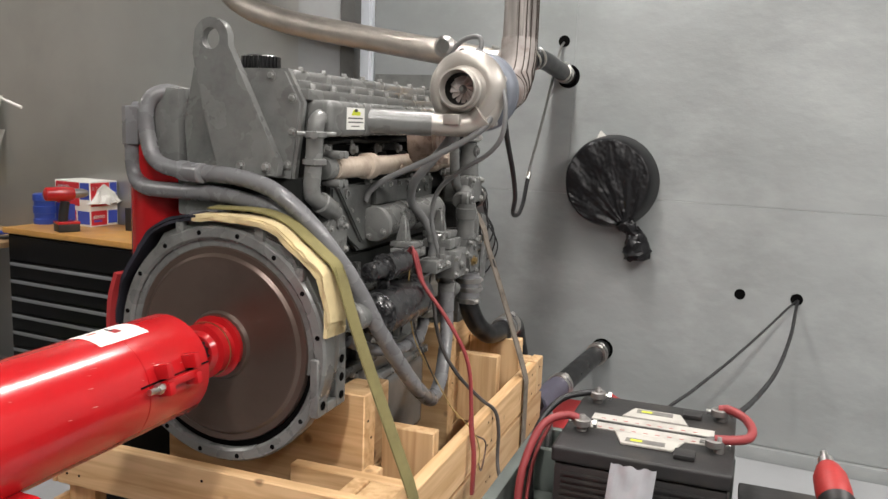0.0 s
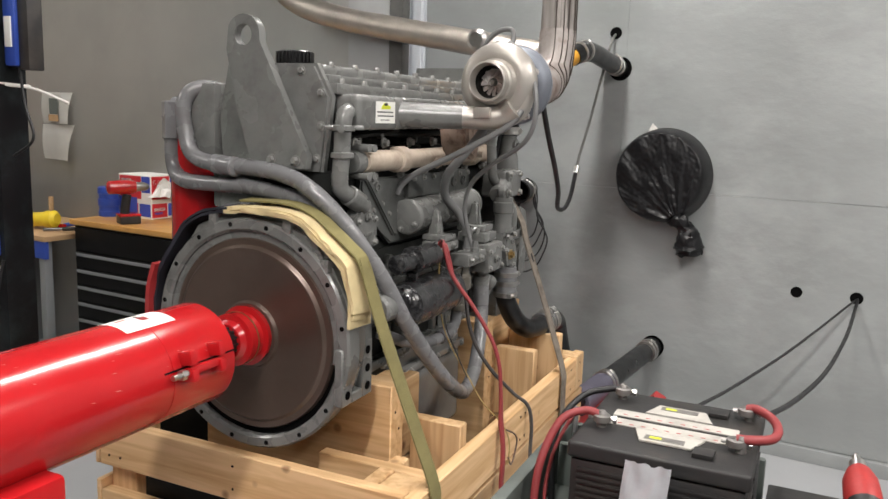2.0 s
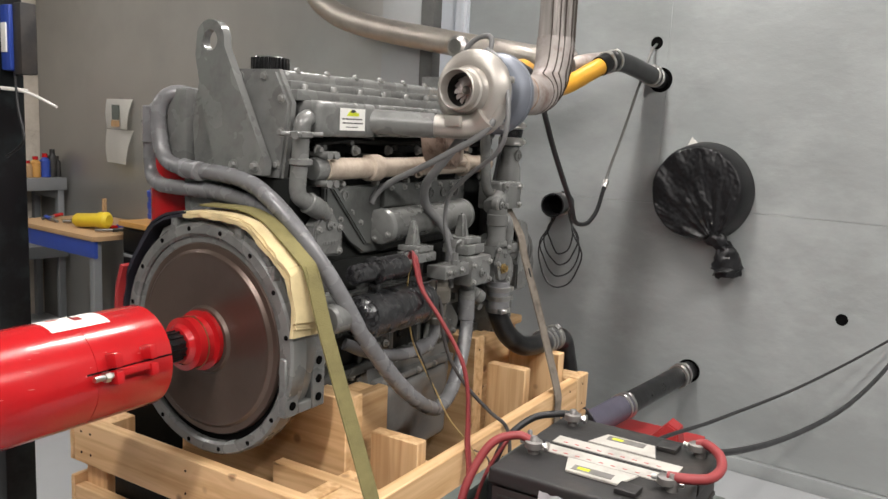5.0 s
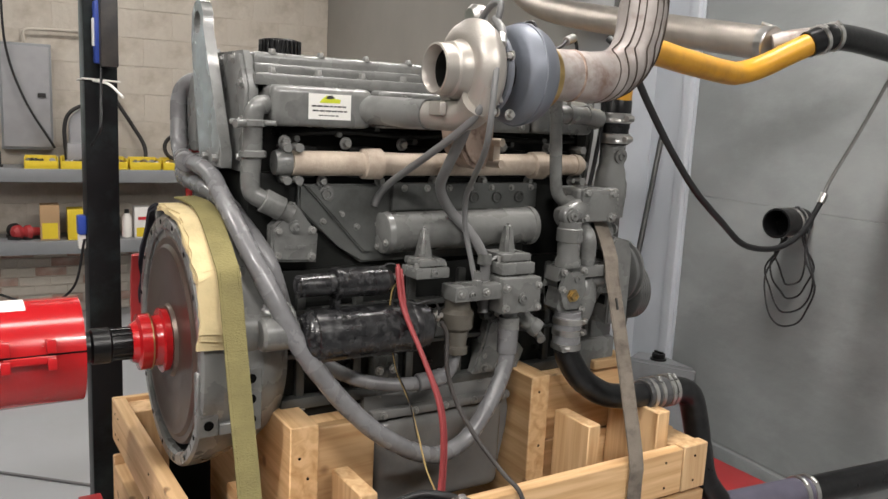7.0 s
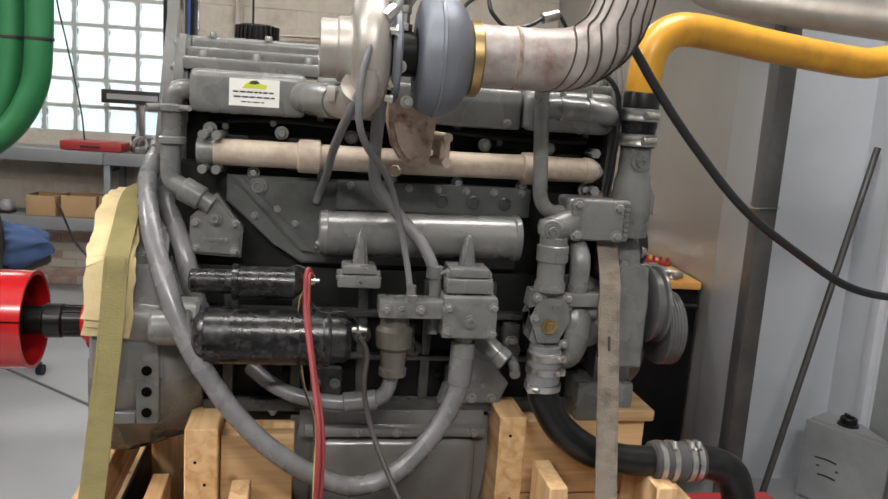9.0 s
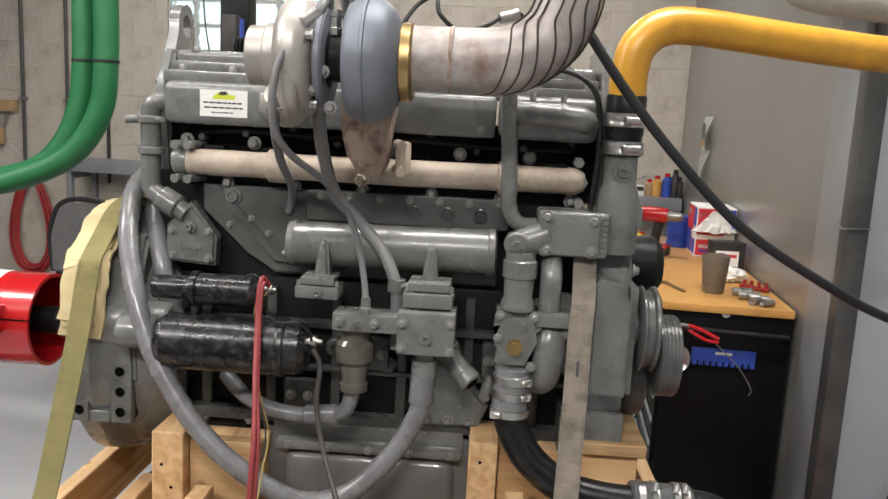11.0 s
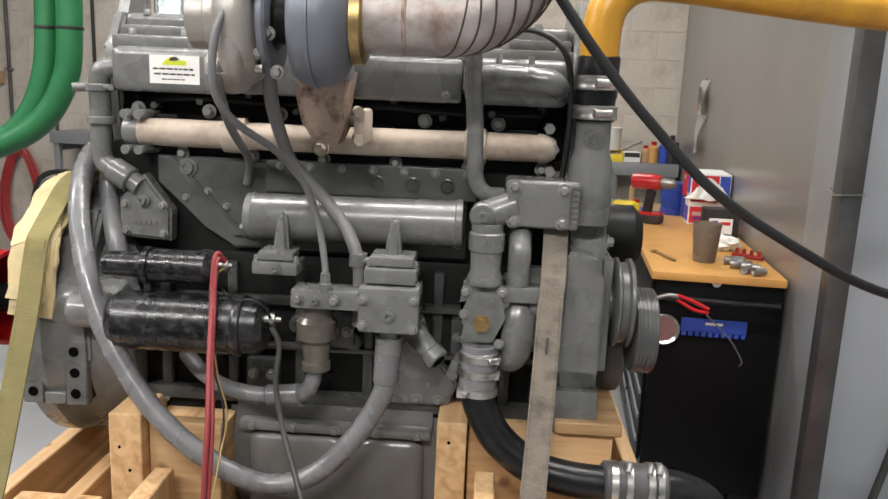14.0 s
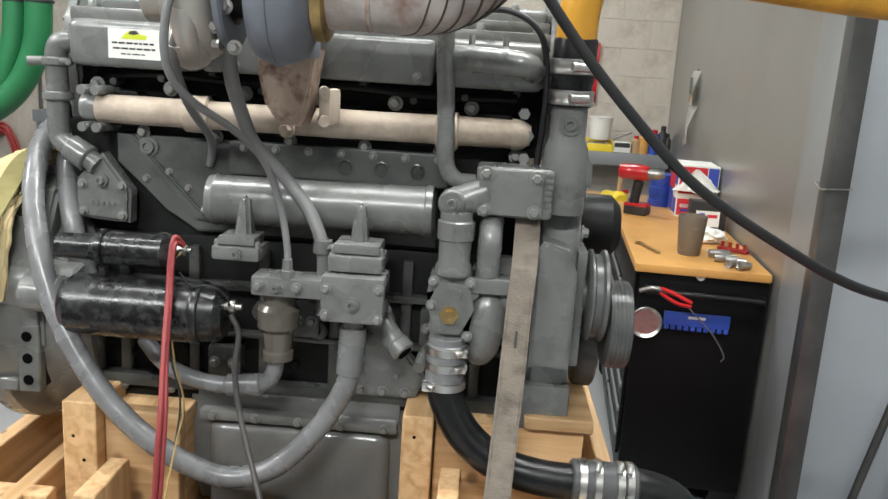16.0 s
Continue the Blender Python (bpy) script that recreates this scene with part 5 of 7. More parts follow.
part("print_bar", strip(B(), [(.357, 1.046, 1.003), (.3675, 1.0445, .975)], (0, 1, 0), .004, .0045, 1), PRINT_BLACK, strap)

# ---- drive shaft, guard and stand ----
BARE_SCUFF = material("bare_scuffed_paint", (.42, .12, .10), .5, 0, .2, 30, .2, 80)
guard = thing("shaft_guard", "glossy red steel drive shaft guard on a red stand", "guard", pose(0, 0, 0))
R = .113
bm = lathe(B(), (0, -.195, .913), (0, -1, 0), [(.03, .104), (0, .104), (0, R), (.18, R), (.1805, R - .0015), (.182, R - .0015), (.1825, R), (2.3, R)], 64, cap=False)
part("tube", bm, RED_PAINT, guard)
part("stand", box(B(), -.12, .12, -2.4, -.64, GROUND + .012, .83, .012), RED_PAINT, guard)
part("stand_foot", box(B(), -.2, .2, -2.5, -.60, GROUND, GROUND + .012, .003), RED_PAINT, guard)
def on_tube(a, y, r=R):
    return (r * math.cos(radians(a)), y, .913 + r * math.sin(radians(a)))
bm = B()
vs = []
for i in range(7):
    a = 66 + i * 42 / 6
    vs.append([bm.verts.new(on_tube(a, y, R + .0008)) for y in (-.43, -.30)])
for a, b in zip(vs, vs[1:]):
    bm.faces.new((a[0], a[1], b[1], b[0]))
part("warning_label", bm, PAPER, guard, "white paper warning label")
for (a0, a1, y0, y1) in ((80, 90, -.365, -.345), (92, 96, -.41, -.385)):
    bm = B()
    q = [bm.verts.new(on_tube(a, y, R + .0016)) for a, y in ((a0, y0), (a1, y0), (a1, y1), (a0, y1))]
    bm.faces.new(q)
    part("print_bar", bm, RED_DULL, guard)
part("print_bar", box(B(), -.012, .006, -.36, -.355, .913 + R - .002, .913 + R + .0015, 0), PRINT_BLACK, guard)
rnd = random.Random(8)
for k in range(16):
    a0, y0 = rnd.uniform(5, 75), rnd.uniform(-1.1, -.24)
    L, wd = rnd.uniform(.006, .022), rnd.uniform(.6, 1.6)
    bm = B()
    bm.faces.new([bm.verts.new(on_tube(a, y, R + .0006)) for a, y in ((a0, y0), (a0 + wd * .4, y0 - L * .6), (a0 + wd, y0 - L), (a0 + wd * .7, y0 - L * .3))])
    part("scuff", bm, BARE_SCUFF, guard)
SLOT = 12
bm = B()
box(bm, R - .02, R + .0012, -.40, -.195, -.0018, .0018, 0, m=Matrix.Translation((0, 0, .913)) @ Matrix.Rotation(radians(-SLOT), 4, "Y"))
part("slit", bm, DARK_HOLE, guard)
for y in (-.345, -.262):
    m = Matrix.Translation((0, 0, .913)) @ Matrix.Rotation(radians(-SLOT), 4, "Y")
    ear = part("clamp_ear", box(B(), R - .006, R + .030, y - .009, y + .009, .004, .034, .004, m=m), RED_PAINT, guard)
    part("clamp_ear", box(B(), R - .006, R + .028, y - .009, y + .009, -.030, -.004, .004, m=m), RED_PAINT, guard)
m = Matrix.Translation((0, 0, .913)) @ Matrix.Rotation(radians(-SLOT), 4, "Y")
part("clamp_bar", box(B(), R + .002, R + .022, -.350, -.255, -.016, .0, .003, m=m), RED_PAINT, guard)
bm = B()
cyl(bm, m @ Vector((R + .014, -.395, -.010)), m @ Vector((R + .014, -.35, -.010)), .006, n=12)
lathe(bm, m @ Vector((R + .014, -.374, -.010)), (0, 1, 0), [(0, .011), (.012, .011)], 6)
part("clamp_bolt", bm, CLAMP_STEEL, guard)

shaft = thing("drive_shaft", "black splined drive shaft with a red flange hub", "drive shaft", pose(0, 0, 0))
part("hub", lathe(B(), (0, -.011, .912), (0, -1, 0), [(0, .072), (.014, .074), (.016, .06), (.030, .056), (.036, .064), (.062, .064), (.066, .05), (.078, .042)], 48), RED_PAINT, shaft)
part("ring", lathe(B(), (0, -.048, .912), (0, -1, 0), [(0, .0652), (.003, .0652)], 48), BRASS, shaft)
bm = lathe(B(), (0, -.085, .912), (0, -1, 0), [(0, .03), (.01, .034), (.045, .034), (.05, .040), (.085, .040), (.09, .034), (.6, .034)], 36)
for k in range(14):
    a = 2 * math.pi * k / 14
    box(bm, -.003, .003, -.13, -.09, -.0025, .0025, 0, m=Matrix.Translation((.034 * math.cos(a), 0, .912 + .034 * math.sin(a))) @ Matrix.Rotation(-a, 4, "Y"))
part("spline", bm, BLACK_RUBBER, shaft, "black splined steel shaft")

# ---- pipes over the engine ----
exh = thing("exhaust_pipe", "heat stained steel exhaust pipe with a creased bend", "exhaust pipe", pose(0, 0, 0))
part("adapter", lathe(B(), (.425, .685, 1.553), (.02, 1, 0), [(0, .054), (.02, .056), (.088, .056), (.09, .058), (.094, .058), (.096, .056), (.12, .056)], 36), EXHAUST_STEEL, exh)
bend = [Vector((.427, .80, 1.553)), Vector((.428, .85, 1.554)), Vector((.43, .90, 1.566)), Vector((.431, .945, 1.60)), Vector((.432, .968, 1.645)), Vector((.432, .977, 1.69)), Vector((.432, .98, 1.73))]
path = spline(bend, 6)
part("bend", tube(B(), bend, .056, 36, 8, wobble=.02, radii=lambda u: .056 + .0015 * math.sin(u * 9)), EXHAUST_STEEL, exh)
part("flexible_pipe", tube(B(), [(.432, .98, 1.71), (.43, .98, 2.2), (.41, .98, 2.7), (.40, .98, CEIL)], .054, 32, 40, radii=lambda u: .054 + .0006 * math.sin(u * 60)), STREAKED, exh)
SEAM = material("burnt_seam", (.06, .045, .035), .7, .3)


def crease(start, top_angle, r=.0568):
    """A burnt crease from the heel of the bend that runs straight up the riser."""
    pts = []
    for i in range(len(path) - 1):
        u = i / (len(path) - 1)
        if u < start:
            continue
        d = (path[i + 1] - path[i]).normalized()
        out = Vector((1, 0, 0)).cross(d).normalized() * -1
        w = min(1.0, (u - start) / .34)
        a = radians(95 + (top_angle - 95) * w * w * (3 - 2 * w))
        pts.append(path[i] + (Vector((1, 0, 0)) * math.cos(a) + out * math.sin(a)) * r)
    top = pts[-1]
    for k in range(1, 5):
        pts.append(Vector((top.x - .0004 * k, top.y, top.z + .14 * k)))
    return tube(B(), pts, .0019, 6, 2)


for k, a in enumerate((-80, -55, -38, -12, 6, 28, 55, 78)):
    part("crease", crease(.06 + .062 * k, a), SEAM, exh)
part("weld_seam", lathe(B(), (.427, .772, 1.553), (0, 1, 0), [(0, .056), (.002, .058), (.005, .058), (.007, .056)], 36), RUSTY_NECK, exh)

sst = thing("stainless_pipe", "shiny braided stainless pipe running from the ceiling to the wall", "pipe", pose(0, 0, 0))
part("pipe", tube(B(), [(-1.42, 1.87, CEIL), (-1.41, 1.87, 2.5), (-1.38, 1.875, 2.20), (-1.30, 1.88, 2.06), (-1.20, 1.885, 1.985), (-1.08, 1.89, 1.938), (-.90, 1.90, 1.895), (-.60, 1.905, 1.843), (-.30, 1.91, 1.793), (.06, 1.92, 1.735)], .056, 28, 8), STAINLESS, sst)
part("collar", cyl(B(), (.05, 1.92, 1.737), (.085, 1.921, 1.731), .060, n=28, bev=.004), CLAMP_STEEL, sst)
part("collar_screw", cyl(B(), (.05, 1.90, 1.80), (.09, 1.93, 1.785), .006, n=8), CLAMP_STEEL, sst)
part("sleeve", tube(B(), [(.08, 1.921, 1.732), (.13, 1.99, 1.752), (.165, 2.12, 1.768), (.185, 2.35, 1.762), (.20, 2.69, 1.748)], .034, 24), EXHAUST_STEEL, sst)

yel = thing("coolant_pipe", "yellow painted steel coolant pipe joined to a black wall hose", "pipe", pose(0, 0, 0))
part("pipe", tube(B(), [(.23, 1.115, 1.485), (.231, 1.116, 1.56), (.228, 1.13, 1.612), (.215, 1.175, 1.648), (.195, 1.25, 1.655), (.15, 1.45, 1.64), (.11, 1.68, 1.625), (.105, 1.76, 1.630), (.128, 1.83, 1.655), (.165, 1.90, 1.697), (.208, 1.975, 1.742)], .0365, 26, 8), YELLOW_PAINT, yel)
part("wall_hose", tube(B(), [(.195, 1.95, 1.728), (.217, 2.02, 1.757), (.228, 2.16, 1.760), (.233, 2.40, 1.742), (.238, 2.65, 1.722)], .042, 24), BLACK_RUBBER, yel)
for p, d in (((.206, 1.985, 1.744), (.2, .9, .32)), ((.219, 2.03, 1.758), (.12, .95, .1)), ((.235, 2.50, 1.734), (.02, .95, -.07)), ((.236, 2.555, 1.73), (.02, .95, -.07))):
    cl = part("hose_clamp", lathe(B(), p, d, [(0, .045), (.001, .048), (.015, .048), (.016, .045)], 30), CLAMP_STEEL, yel)
    part("screw", cyl(B(), Vector(p) + Vector((.030, 0, .036)), Vector(p) + Vector((.012, .008, .047)), .0065, n=10), CLAMP_STEEL, cl)

COUPLING = material("grey_rubber_coupling", (.06, .06, .062), .5, 0, .2, 12, .2, 60)
low = thing("drain_pipe", "black hose and coupling joining the coolant hose to the wall", "pipe", pose(0, 0, 0))
part("coupling", cyl(B(), (.365, 1.165, .726), (.362, 1.285, .722), .043, n=32, bev=.004), COUPLING, low)
for y in (1.178, 1.205, 1.245, 1.262):
    cl = part("hose_clamp", lathe(B(), (.364, y, .725), (0, 1, -.03), [(0, .043), (.001, .0455), (.013, .0455), (.014, .043)], 30), CLAMP_STEEL, low)
    if y > 1.2:
        part("screw", cyl(B(), (.392, y + .003, .762), (.374, y + .009, .772), .006, n=10, bev=.001), BOLT_GREY, cl)
part("elbow", tube(B(), [(.362, 1.26, .723), (.361, 1.32, .716), (.362, 1.365, .69), (.367, 1.388, .63), (.38, 1.40, .55), (.40, 1.42, .44), (.435, 1.48, .35)], .037, 24), BLACK_RUBBER, low)
PURPLE = material("blue_grey_sleeve", (.085, .08, .11), .5, 0, .2, 16, .3, 60)
part("sleeve", cyl(B(), (.437, 1.47, .348), (.458, 1.83, .335), .052, n=28, bev=.004), PURPLE, low)
part("pipe", tube(B(), [(.457, 1.80, .337), (.48, 2.2, .322), (.508, 2.63, .31)], .047, 24), BLACK_RUBBER, low)
for p in ((.455, 1.79, .338), (.458, 1.83, .336), (.50, 2.46, .315), (.502, 2.51, .314)):
    cl = part("hose_clamp", lathe(B(), p, (.2, .98, 0), [(0, .053), (.001, .056), (.016, .056), (.017, .053)], 30), CLAMP_STEEL, low)
    part("screw", cyl(B(), Vector(p) + Vector((.034, .006, .044)), Vector(p) + Vector((.014, .006, .055)), .007, n=10), CLAMP_STEEL, cl)

# red steel base by the front of the crate
base = thing("red_pallet", "low worn red painted steel platform beside the crate", "platform", pose(0, 0, 0))
part("top_plate", box(B(), -.45, .76, 1.36, 2.0, .20, .225, .005), RED_DULL, base)
part("leg", box(B(), -.43, -.33, 1.38, 1.98, GROUND, .20, .005), RED_DULL, base)
part("leg", box(B(), .62, .74, 1.38, 1.98, GROUND, .20, .005), RED_DULL, base)
part("wedge", prism(B(), [(.56, .225), (.76, .225), (.74, .36), (.70, .38)], 1.62, 1.70, "y", .006), RED_DULL, base)

stand = thing("jack_stand", "red steel jack stand beside the crate corner", "jack stand", pose(-.60, -.09, GROUND))
part("foot", box(B(), -.10, .10, -.08, .08, 0, .02, .004), RED_DULL, stand)
part("column", box(B(), -.04, .05, -.035, .03, .02, .385, .006), RED_DULL, stand)
part("saddle", box(B(), .053, .095, -.03, .035, .27, .40, .006), CASE_STEEL, stand)
part("roller", cyl(B(), (-.055, -.06, .33), (-.055, -.015, .33), .026, n=18, bev=.003), BLACK_RUBBER, stand)

# ---- on the plywood wall ----
bag = thing("covered_wheel", "round wall fitting wrapped in a knotted black bin bag", "bin bag", pose(.495, 2.612, 1.198, 0, 0, SKEW))
bm = B()
bmesh.ops.create_grid(bm, x_segments=96, y_segments=96, size=1.0)
for v in bm.verts:
    a, b = v.co.x, v.co.y
    x, z = a * math.sqrt(1 - b * b / 2), b * math.sqrt(1 - a * a / 2)     # the sheet drawn over a round face
    rad = min(1.0, math.hypot(x, z))
    deep = .132 - .128 * max(0, (rad - .86) / .14) ** 2.4
    turn = math.atan2(z + .95, x - .48)
    far = math.hypot(z + .95, x - .48)
    fold = .011 * noise.noise(Vector((turn * 6, far * 1.1, 1.0))) + .004 * abs(noise.noise(Vector((turn * 13, far * 1.4, 4.0)))) + .005 * noise.noise(Vector((x * 5, z * 3, 7.0))) + .003 * abs(noise.noise(Vector((x * 7 + z * 4, z * 5, 3.0)))) + .0014 * noise.noise(Vector((x * 17, z * 12, 2.0))) + .0005 * noise.noise(Vector((x * 34, z * 26, 5.0)))
    grow = .236 * (1 + .5 * fold)
    v.co = Vector((.012 + x * grow, -deep + 1.25 * fold * min(1, deep * 12), z * grow))
part("bag_sheet", bm, BIN_BAG, bag)
bm = tube(B(), [(.10, -.085, -.19), (.14, -.08, -.225), (.155, -.07, -.25), (.168, -.06, -.31), (.172, -.05, -.375)], .04, 22, 6, radii=lambda u: (.055 - .08 * u if u < .35 else .027 + .055 * (u - .35) * 1.6) if u < .9 else .06)
for v in bm.verts:
    v.co += Vector((noise.noise(v.co * 45), noise.noise(v.co * 45 + Vector((3, 3, 3))), noise.noise(v.co * 45 + Vector((9, 1, 5))))) * .013
part("knot", bm, BIN_BAG, bag)
bm = B()
prism(bm, [(-.09, .19), (-.06, .255), (-.035, .235), (-.02, .19)], -.03, -.028, "y", 0)
part("torn_corner", bm, WHITE_PLASTIC, bag)

def cable(name, pts, r, mat, label, n=10):
    return tagged(part(name, tube(B(), pts, r, n), mat), label, "cable")


cable("power_cable", [(1.425, 2.55, .69), (1.41, 2.40, .655), (1.375, 2.0, .635), (1.305, 1.4, .645), (1.225, .85, .70), (1.165, .40, .79), (1.14, .26, .845)], .0075, BLACK_CABLE, "black cable from a wall hole to the batteries")
cable("power_cable", [(1.42, 2.55, .685), (1.37, 2.35, .68), (1.27, 1.9, .672), (1.16, 1.37, .68), (1.06, .75, .735), (1.0, .36, .775), (1.0, .31, .70)], .005, BLACK_CABLE, "thin black cable from a wall hole to the batteries")
sensor = thing("sensor_cable", "black sensor cable with a braided steel end looping to the wall", "cable", pose(0, 0, 0))
part("cord", tube(B(), [(.30, 1.00, 1.66), (.35, 1.02, 1.615), (.352, 1.10, 1.51), (.345, 1.20, 1.40), (.335, 1.33, 1.28), (.30, 1.50, 1.18), (.25, 1.66, 1.105), (.222, 1.80, 1.075), (.205, 1.93, 1.075), (.19, 2.05, 1.115), (.18, 2.125, 1.18), (.178, 2.16, 1.225)], .0095, 12), BLACK_CABLE, sensor)
part("braided_end", tube(B(), [(.178, 2.16, 1.225), (.182, 2.185, 1.29), (.19, 2.30, 1.45), (.196, 2.46, 1.68), (.203, 2.58, 1.85), (.205, 2.66, 1.90)], .0065, 10), BRAID, sensor)
part("joint", cyl(B(), (.178, 2.152, 1.212), (.179, 2.168, 1.245), .013, n=12, bev=.002), CLAMP_STEEL, sensor)

coil = thing("hose_stub", "capped black hose stub on the wall with a coiled cable", "hose", pose(0, 0, 0))
part("stub", lathe(B(), (-.235, 2.665, 1.075), (.1, -1, 0), [(0, .058), (.16, .058), (.16, .062), (.19, .062), (.19, .054), (.09, .05)], 28, cap=False), BLACK_RUBBER, coil)
part("back", lathe(B(), (-.226, 2.575, 1.075), (.1, -1, 0), [(0, .05), (.002, .05)], 24), DARK_HOLE, coil)
for k in range(2):
    part("clamp", lathe(B(), (-.231 + .002 * k, 2.625 - .03 * k, 1.075), (.1, -1, 0), [(0, .059), (.001, .062), (.014, .062), (.015, .059)], 28), CLAMP_STEEL, coil)
rr = random.Random(9)
for k in range(4):
    w, hgt = .075 + .02 * k, .33 + .06 * k
    part("loop", tube(B(), [(-.215 + w * math.sin(t) * (.5 if math.cos(t) > 0 else 1), 2.61 + rr.uniform(-.02, .02), 1.14 - hgt * .5 + hgt * .5 * math.cos(t)) for t in [i * 2 * math.pi / 14 for i in range(15)]], .0042, 8, 4), BLACK_CABLE, coil)

# ---- batteries on their tray ----
CART = pose(0, .113, -.035)
cart = thing("battery_cart", "grey green plastic cart holding two truck batteries", "cart", CART)
part("tray_floor", box(B(), .70, 1.46, -.32, .24, .60, .63, .006), TRAY_GREEN, cart)
part("tray_wall", box(B(), .70, .73, -.32, .24, .63, .745, .008), TRAY_GREEN, cart)
part("tray_wall", box(B(), .73, 1.18, .215, .24, .63, .745, .008), TRAY_GREEN, cart)
part("tray_wall", box(B(), .73, .82, .105, .125, .63, .735, .006), TRAY_GREEN, cart)
part("tray_wall", box(B(), .73, 1.46, -.32, -.295, .63, .69, .008), TRAY_GREEN, cart)
part("shelf_plate", box(B(), 1.19, 1.52, -.32, .20, .68, .70, .005), BATTERY_GREY, cart)
for x, y in ((.74, -.28), (.74, .2), (1.42, -.28), (1.42, .2)):
    part("leg", box(B(), x, x + .04, y, y + .04, GROUND + .035, .60, .004), TRAY_GREEN, cart)
for x, y in ((1.47, -.30), (1.47, .15)):
    part("leg", box(B(), x, x + .035, y, y + .035, GROUND + .035, .68, .004), TRAY_GREEN, cart)


def battery(y0):
    b = thing("truck_battery", "dark grey truck battery with a dirty white top label", "battery", CART, "batteries on the cart")
    part("case", box(B(), .835, 1.165, y0, y0 + .168, .63, .826, .006), BATTERY_GREY, b)
    part("lid", box(B(), .828, 1.172, y0 - .004, y0 + .172, .829, .862, .008, seg=3), BATTERY_GREY, b)
    for k in range(13):
        part("rib", box(B(), .85, 1.15, y0 - .005, y0 + .001, .650 + .013 * k, .656 + .013 * k, .001), BATTERY_GREY, b)
    for k in range(7):
        part("rib", box(B(), 1.164, 1.169, y0 + .01, y0 + .158, .66 + .019 * k, .668 + .019 * k, .001), BATTERY_GREY, b)
    s = 1 if y0 < 0 else -1
    yl = y0 + .148 if s > 0 else y0 + .02
    part("label_strip", box(B(), .875, 1.13, yl - .020, yl + .018, .8625, .8645, 0), DIRTY_WHITE, b, "dirty white top label")
    ym = y0 + .082
    part("label_tab", prism(B(), [(.955, ym - .02 * s), (1.055, ym - .02 * s), (1.075, ym + .04 * s), (.935, ym + .04 * s)], .8626, .867, "z", .001), DIRTY_WHITE, b)
    part("clear_window", box(B(), .962, 1.04, ym - .010, ym + .012, .8671, .8678, 0), LEAD, b)
    part("print_bar", box(B(), .972, .995, ym - .005, ym + .006, .8679, .8682, 0), PRINT_GREEN, b)
    for k in range(9):
        part("print_bar", box(B(), .895 + .024 * k, .904 + .024 * k, yl - .011, yl - .008, .8646, .865, 0), RED_DULL, b)
    part("filler_cover", box(B(), 1.06, 1.10, ym - .03 * s - .02, ym - .03 * s + .02, .862, .872, .003), BATTERY_GREY, b)
    for x in (.868, 1.142):
        t = part("terminal", lathe(B(), (x, y0 + (.107 if s > 0 else .118), .862), (0, 0, 1), [(0, .011), (.012, .010), (.012, .012), (.02, .012), (.03, .009), (.034, .006)], 14), LEAD, b)
    return b


battery(-.17)
battery(.012)
cable("red_battery_cable", [(1.132, .05, .852), (1.165, .055, .854), (1.195, .09, .85), (1.203, .145, .85), (1.188, .20, .854), (1.155, .238, .856), (1.135, .243, .852)], .0095, RED_CABLE, "short red cable bridging the batteries")
cable("red_battery_cable", [(.868, .05, .85), (.832, .045, .856), (.79, .015, .835), (.766, -.03, .76), (.765, -.06, .67), (.78, -.08, .607)], .0085, RED_CABLE, "red battery cable curling into the tray")
cable("red_battery_cable", [(.80, .07, .83), (.778, .03, .77), (.772, -.01, .69), (.785, -.03, .607)], .004, RED_CABLE, "thin red wire beside the battery cable")
cable("black_battery_cable", [(.868, .243, .85), (.835, .236, .846), (.79, .205, .834), (.757, .155, .795), (.745, .12, .73), (.755, .10, .615)], .0075, BLACK_CABLE, "black battery cable curling into the tray")
cable("black_battery_cable", [(.70, .36, .685), (.735, .315, .73), (.75, .285, .765), (.752, .275, .665), (.76, .265, .61)], .006, GREY_CABLE, "grey cable looped over the tray edge")
for x, y in ((.868, .05), (1.132, .05), (.868, .243), (1.135, .243)):
    lug = thing("cable_lug", "dull lead battery clamp on its post", "clamp", pose(x, y, .845), "battery clamps")
    part("ring", lathe(B(), (0, 0, -.008), (0, 0, 1), [(0, .015), (.002, .018), (.014, .018), (.016, .015)], 18), LEAD, lug)
    part("bolt", cyl(B(), (-.028, 0, .0), (.03, .004, .0), .005, n=8), CLAMP_STEEL, lug)
    part("nut", lathe(B(), (.022, .004, 0), (1, .1, 0), [(0, .009), (.008, .009)], 6), CLAMP_STEEL, lug)
rr = random.Random(3)
for k in range(3):
    cable("loose_wire", [(.80 + rr.uniform(-.04, .02), -.07 + rr.uniform(-.05, .05), .605 + .012 * i + rr.uniform(0, .02)) for i in range(6)], .003, BLACK_CABLE, "tangled black wire in the tray", 6)

baggie = thing("plastic_bag", "crumpled clear plastic bag with white powder before the batteries", "plastic bag", pose(.985, -.092, .595))
CLEAR = material("cloudy_plastic_film", (.42, .43, .45), .18, 0, .1, 20, .3, 40)
bm = B()
bmesh.ops.create_grid(bm, x_segments=14, y_segments=14, size=.5)
for v in bm.verts:
    x, y = v.co.x, v.co.y
    v.co = Vector((x * .085 + .02 * y, -.012 - .03 * (.5 - y) * (1 - 4 * x * x) + .010 * noise.noise(Vector((x * 5, y * 5, 2))), (y + .5) * .235 + .012 * noise.noise(Vector((x * 4, y * 4, 8)))))
bmesh.ops.solidify(bm, geom=bm.faces[:], thickness=.004)
part("film", bm, CLEAR, baggie)
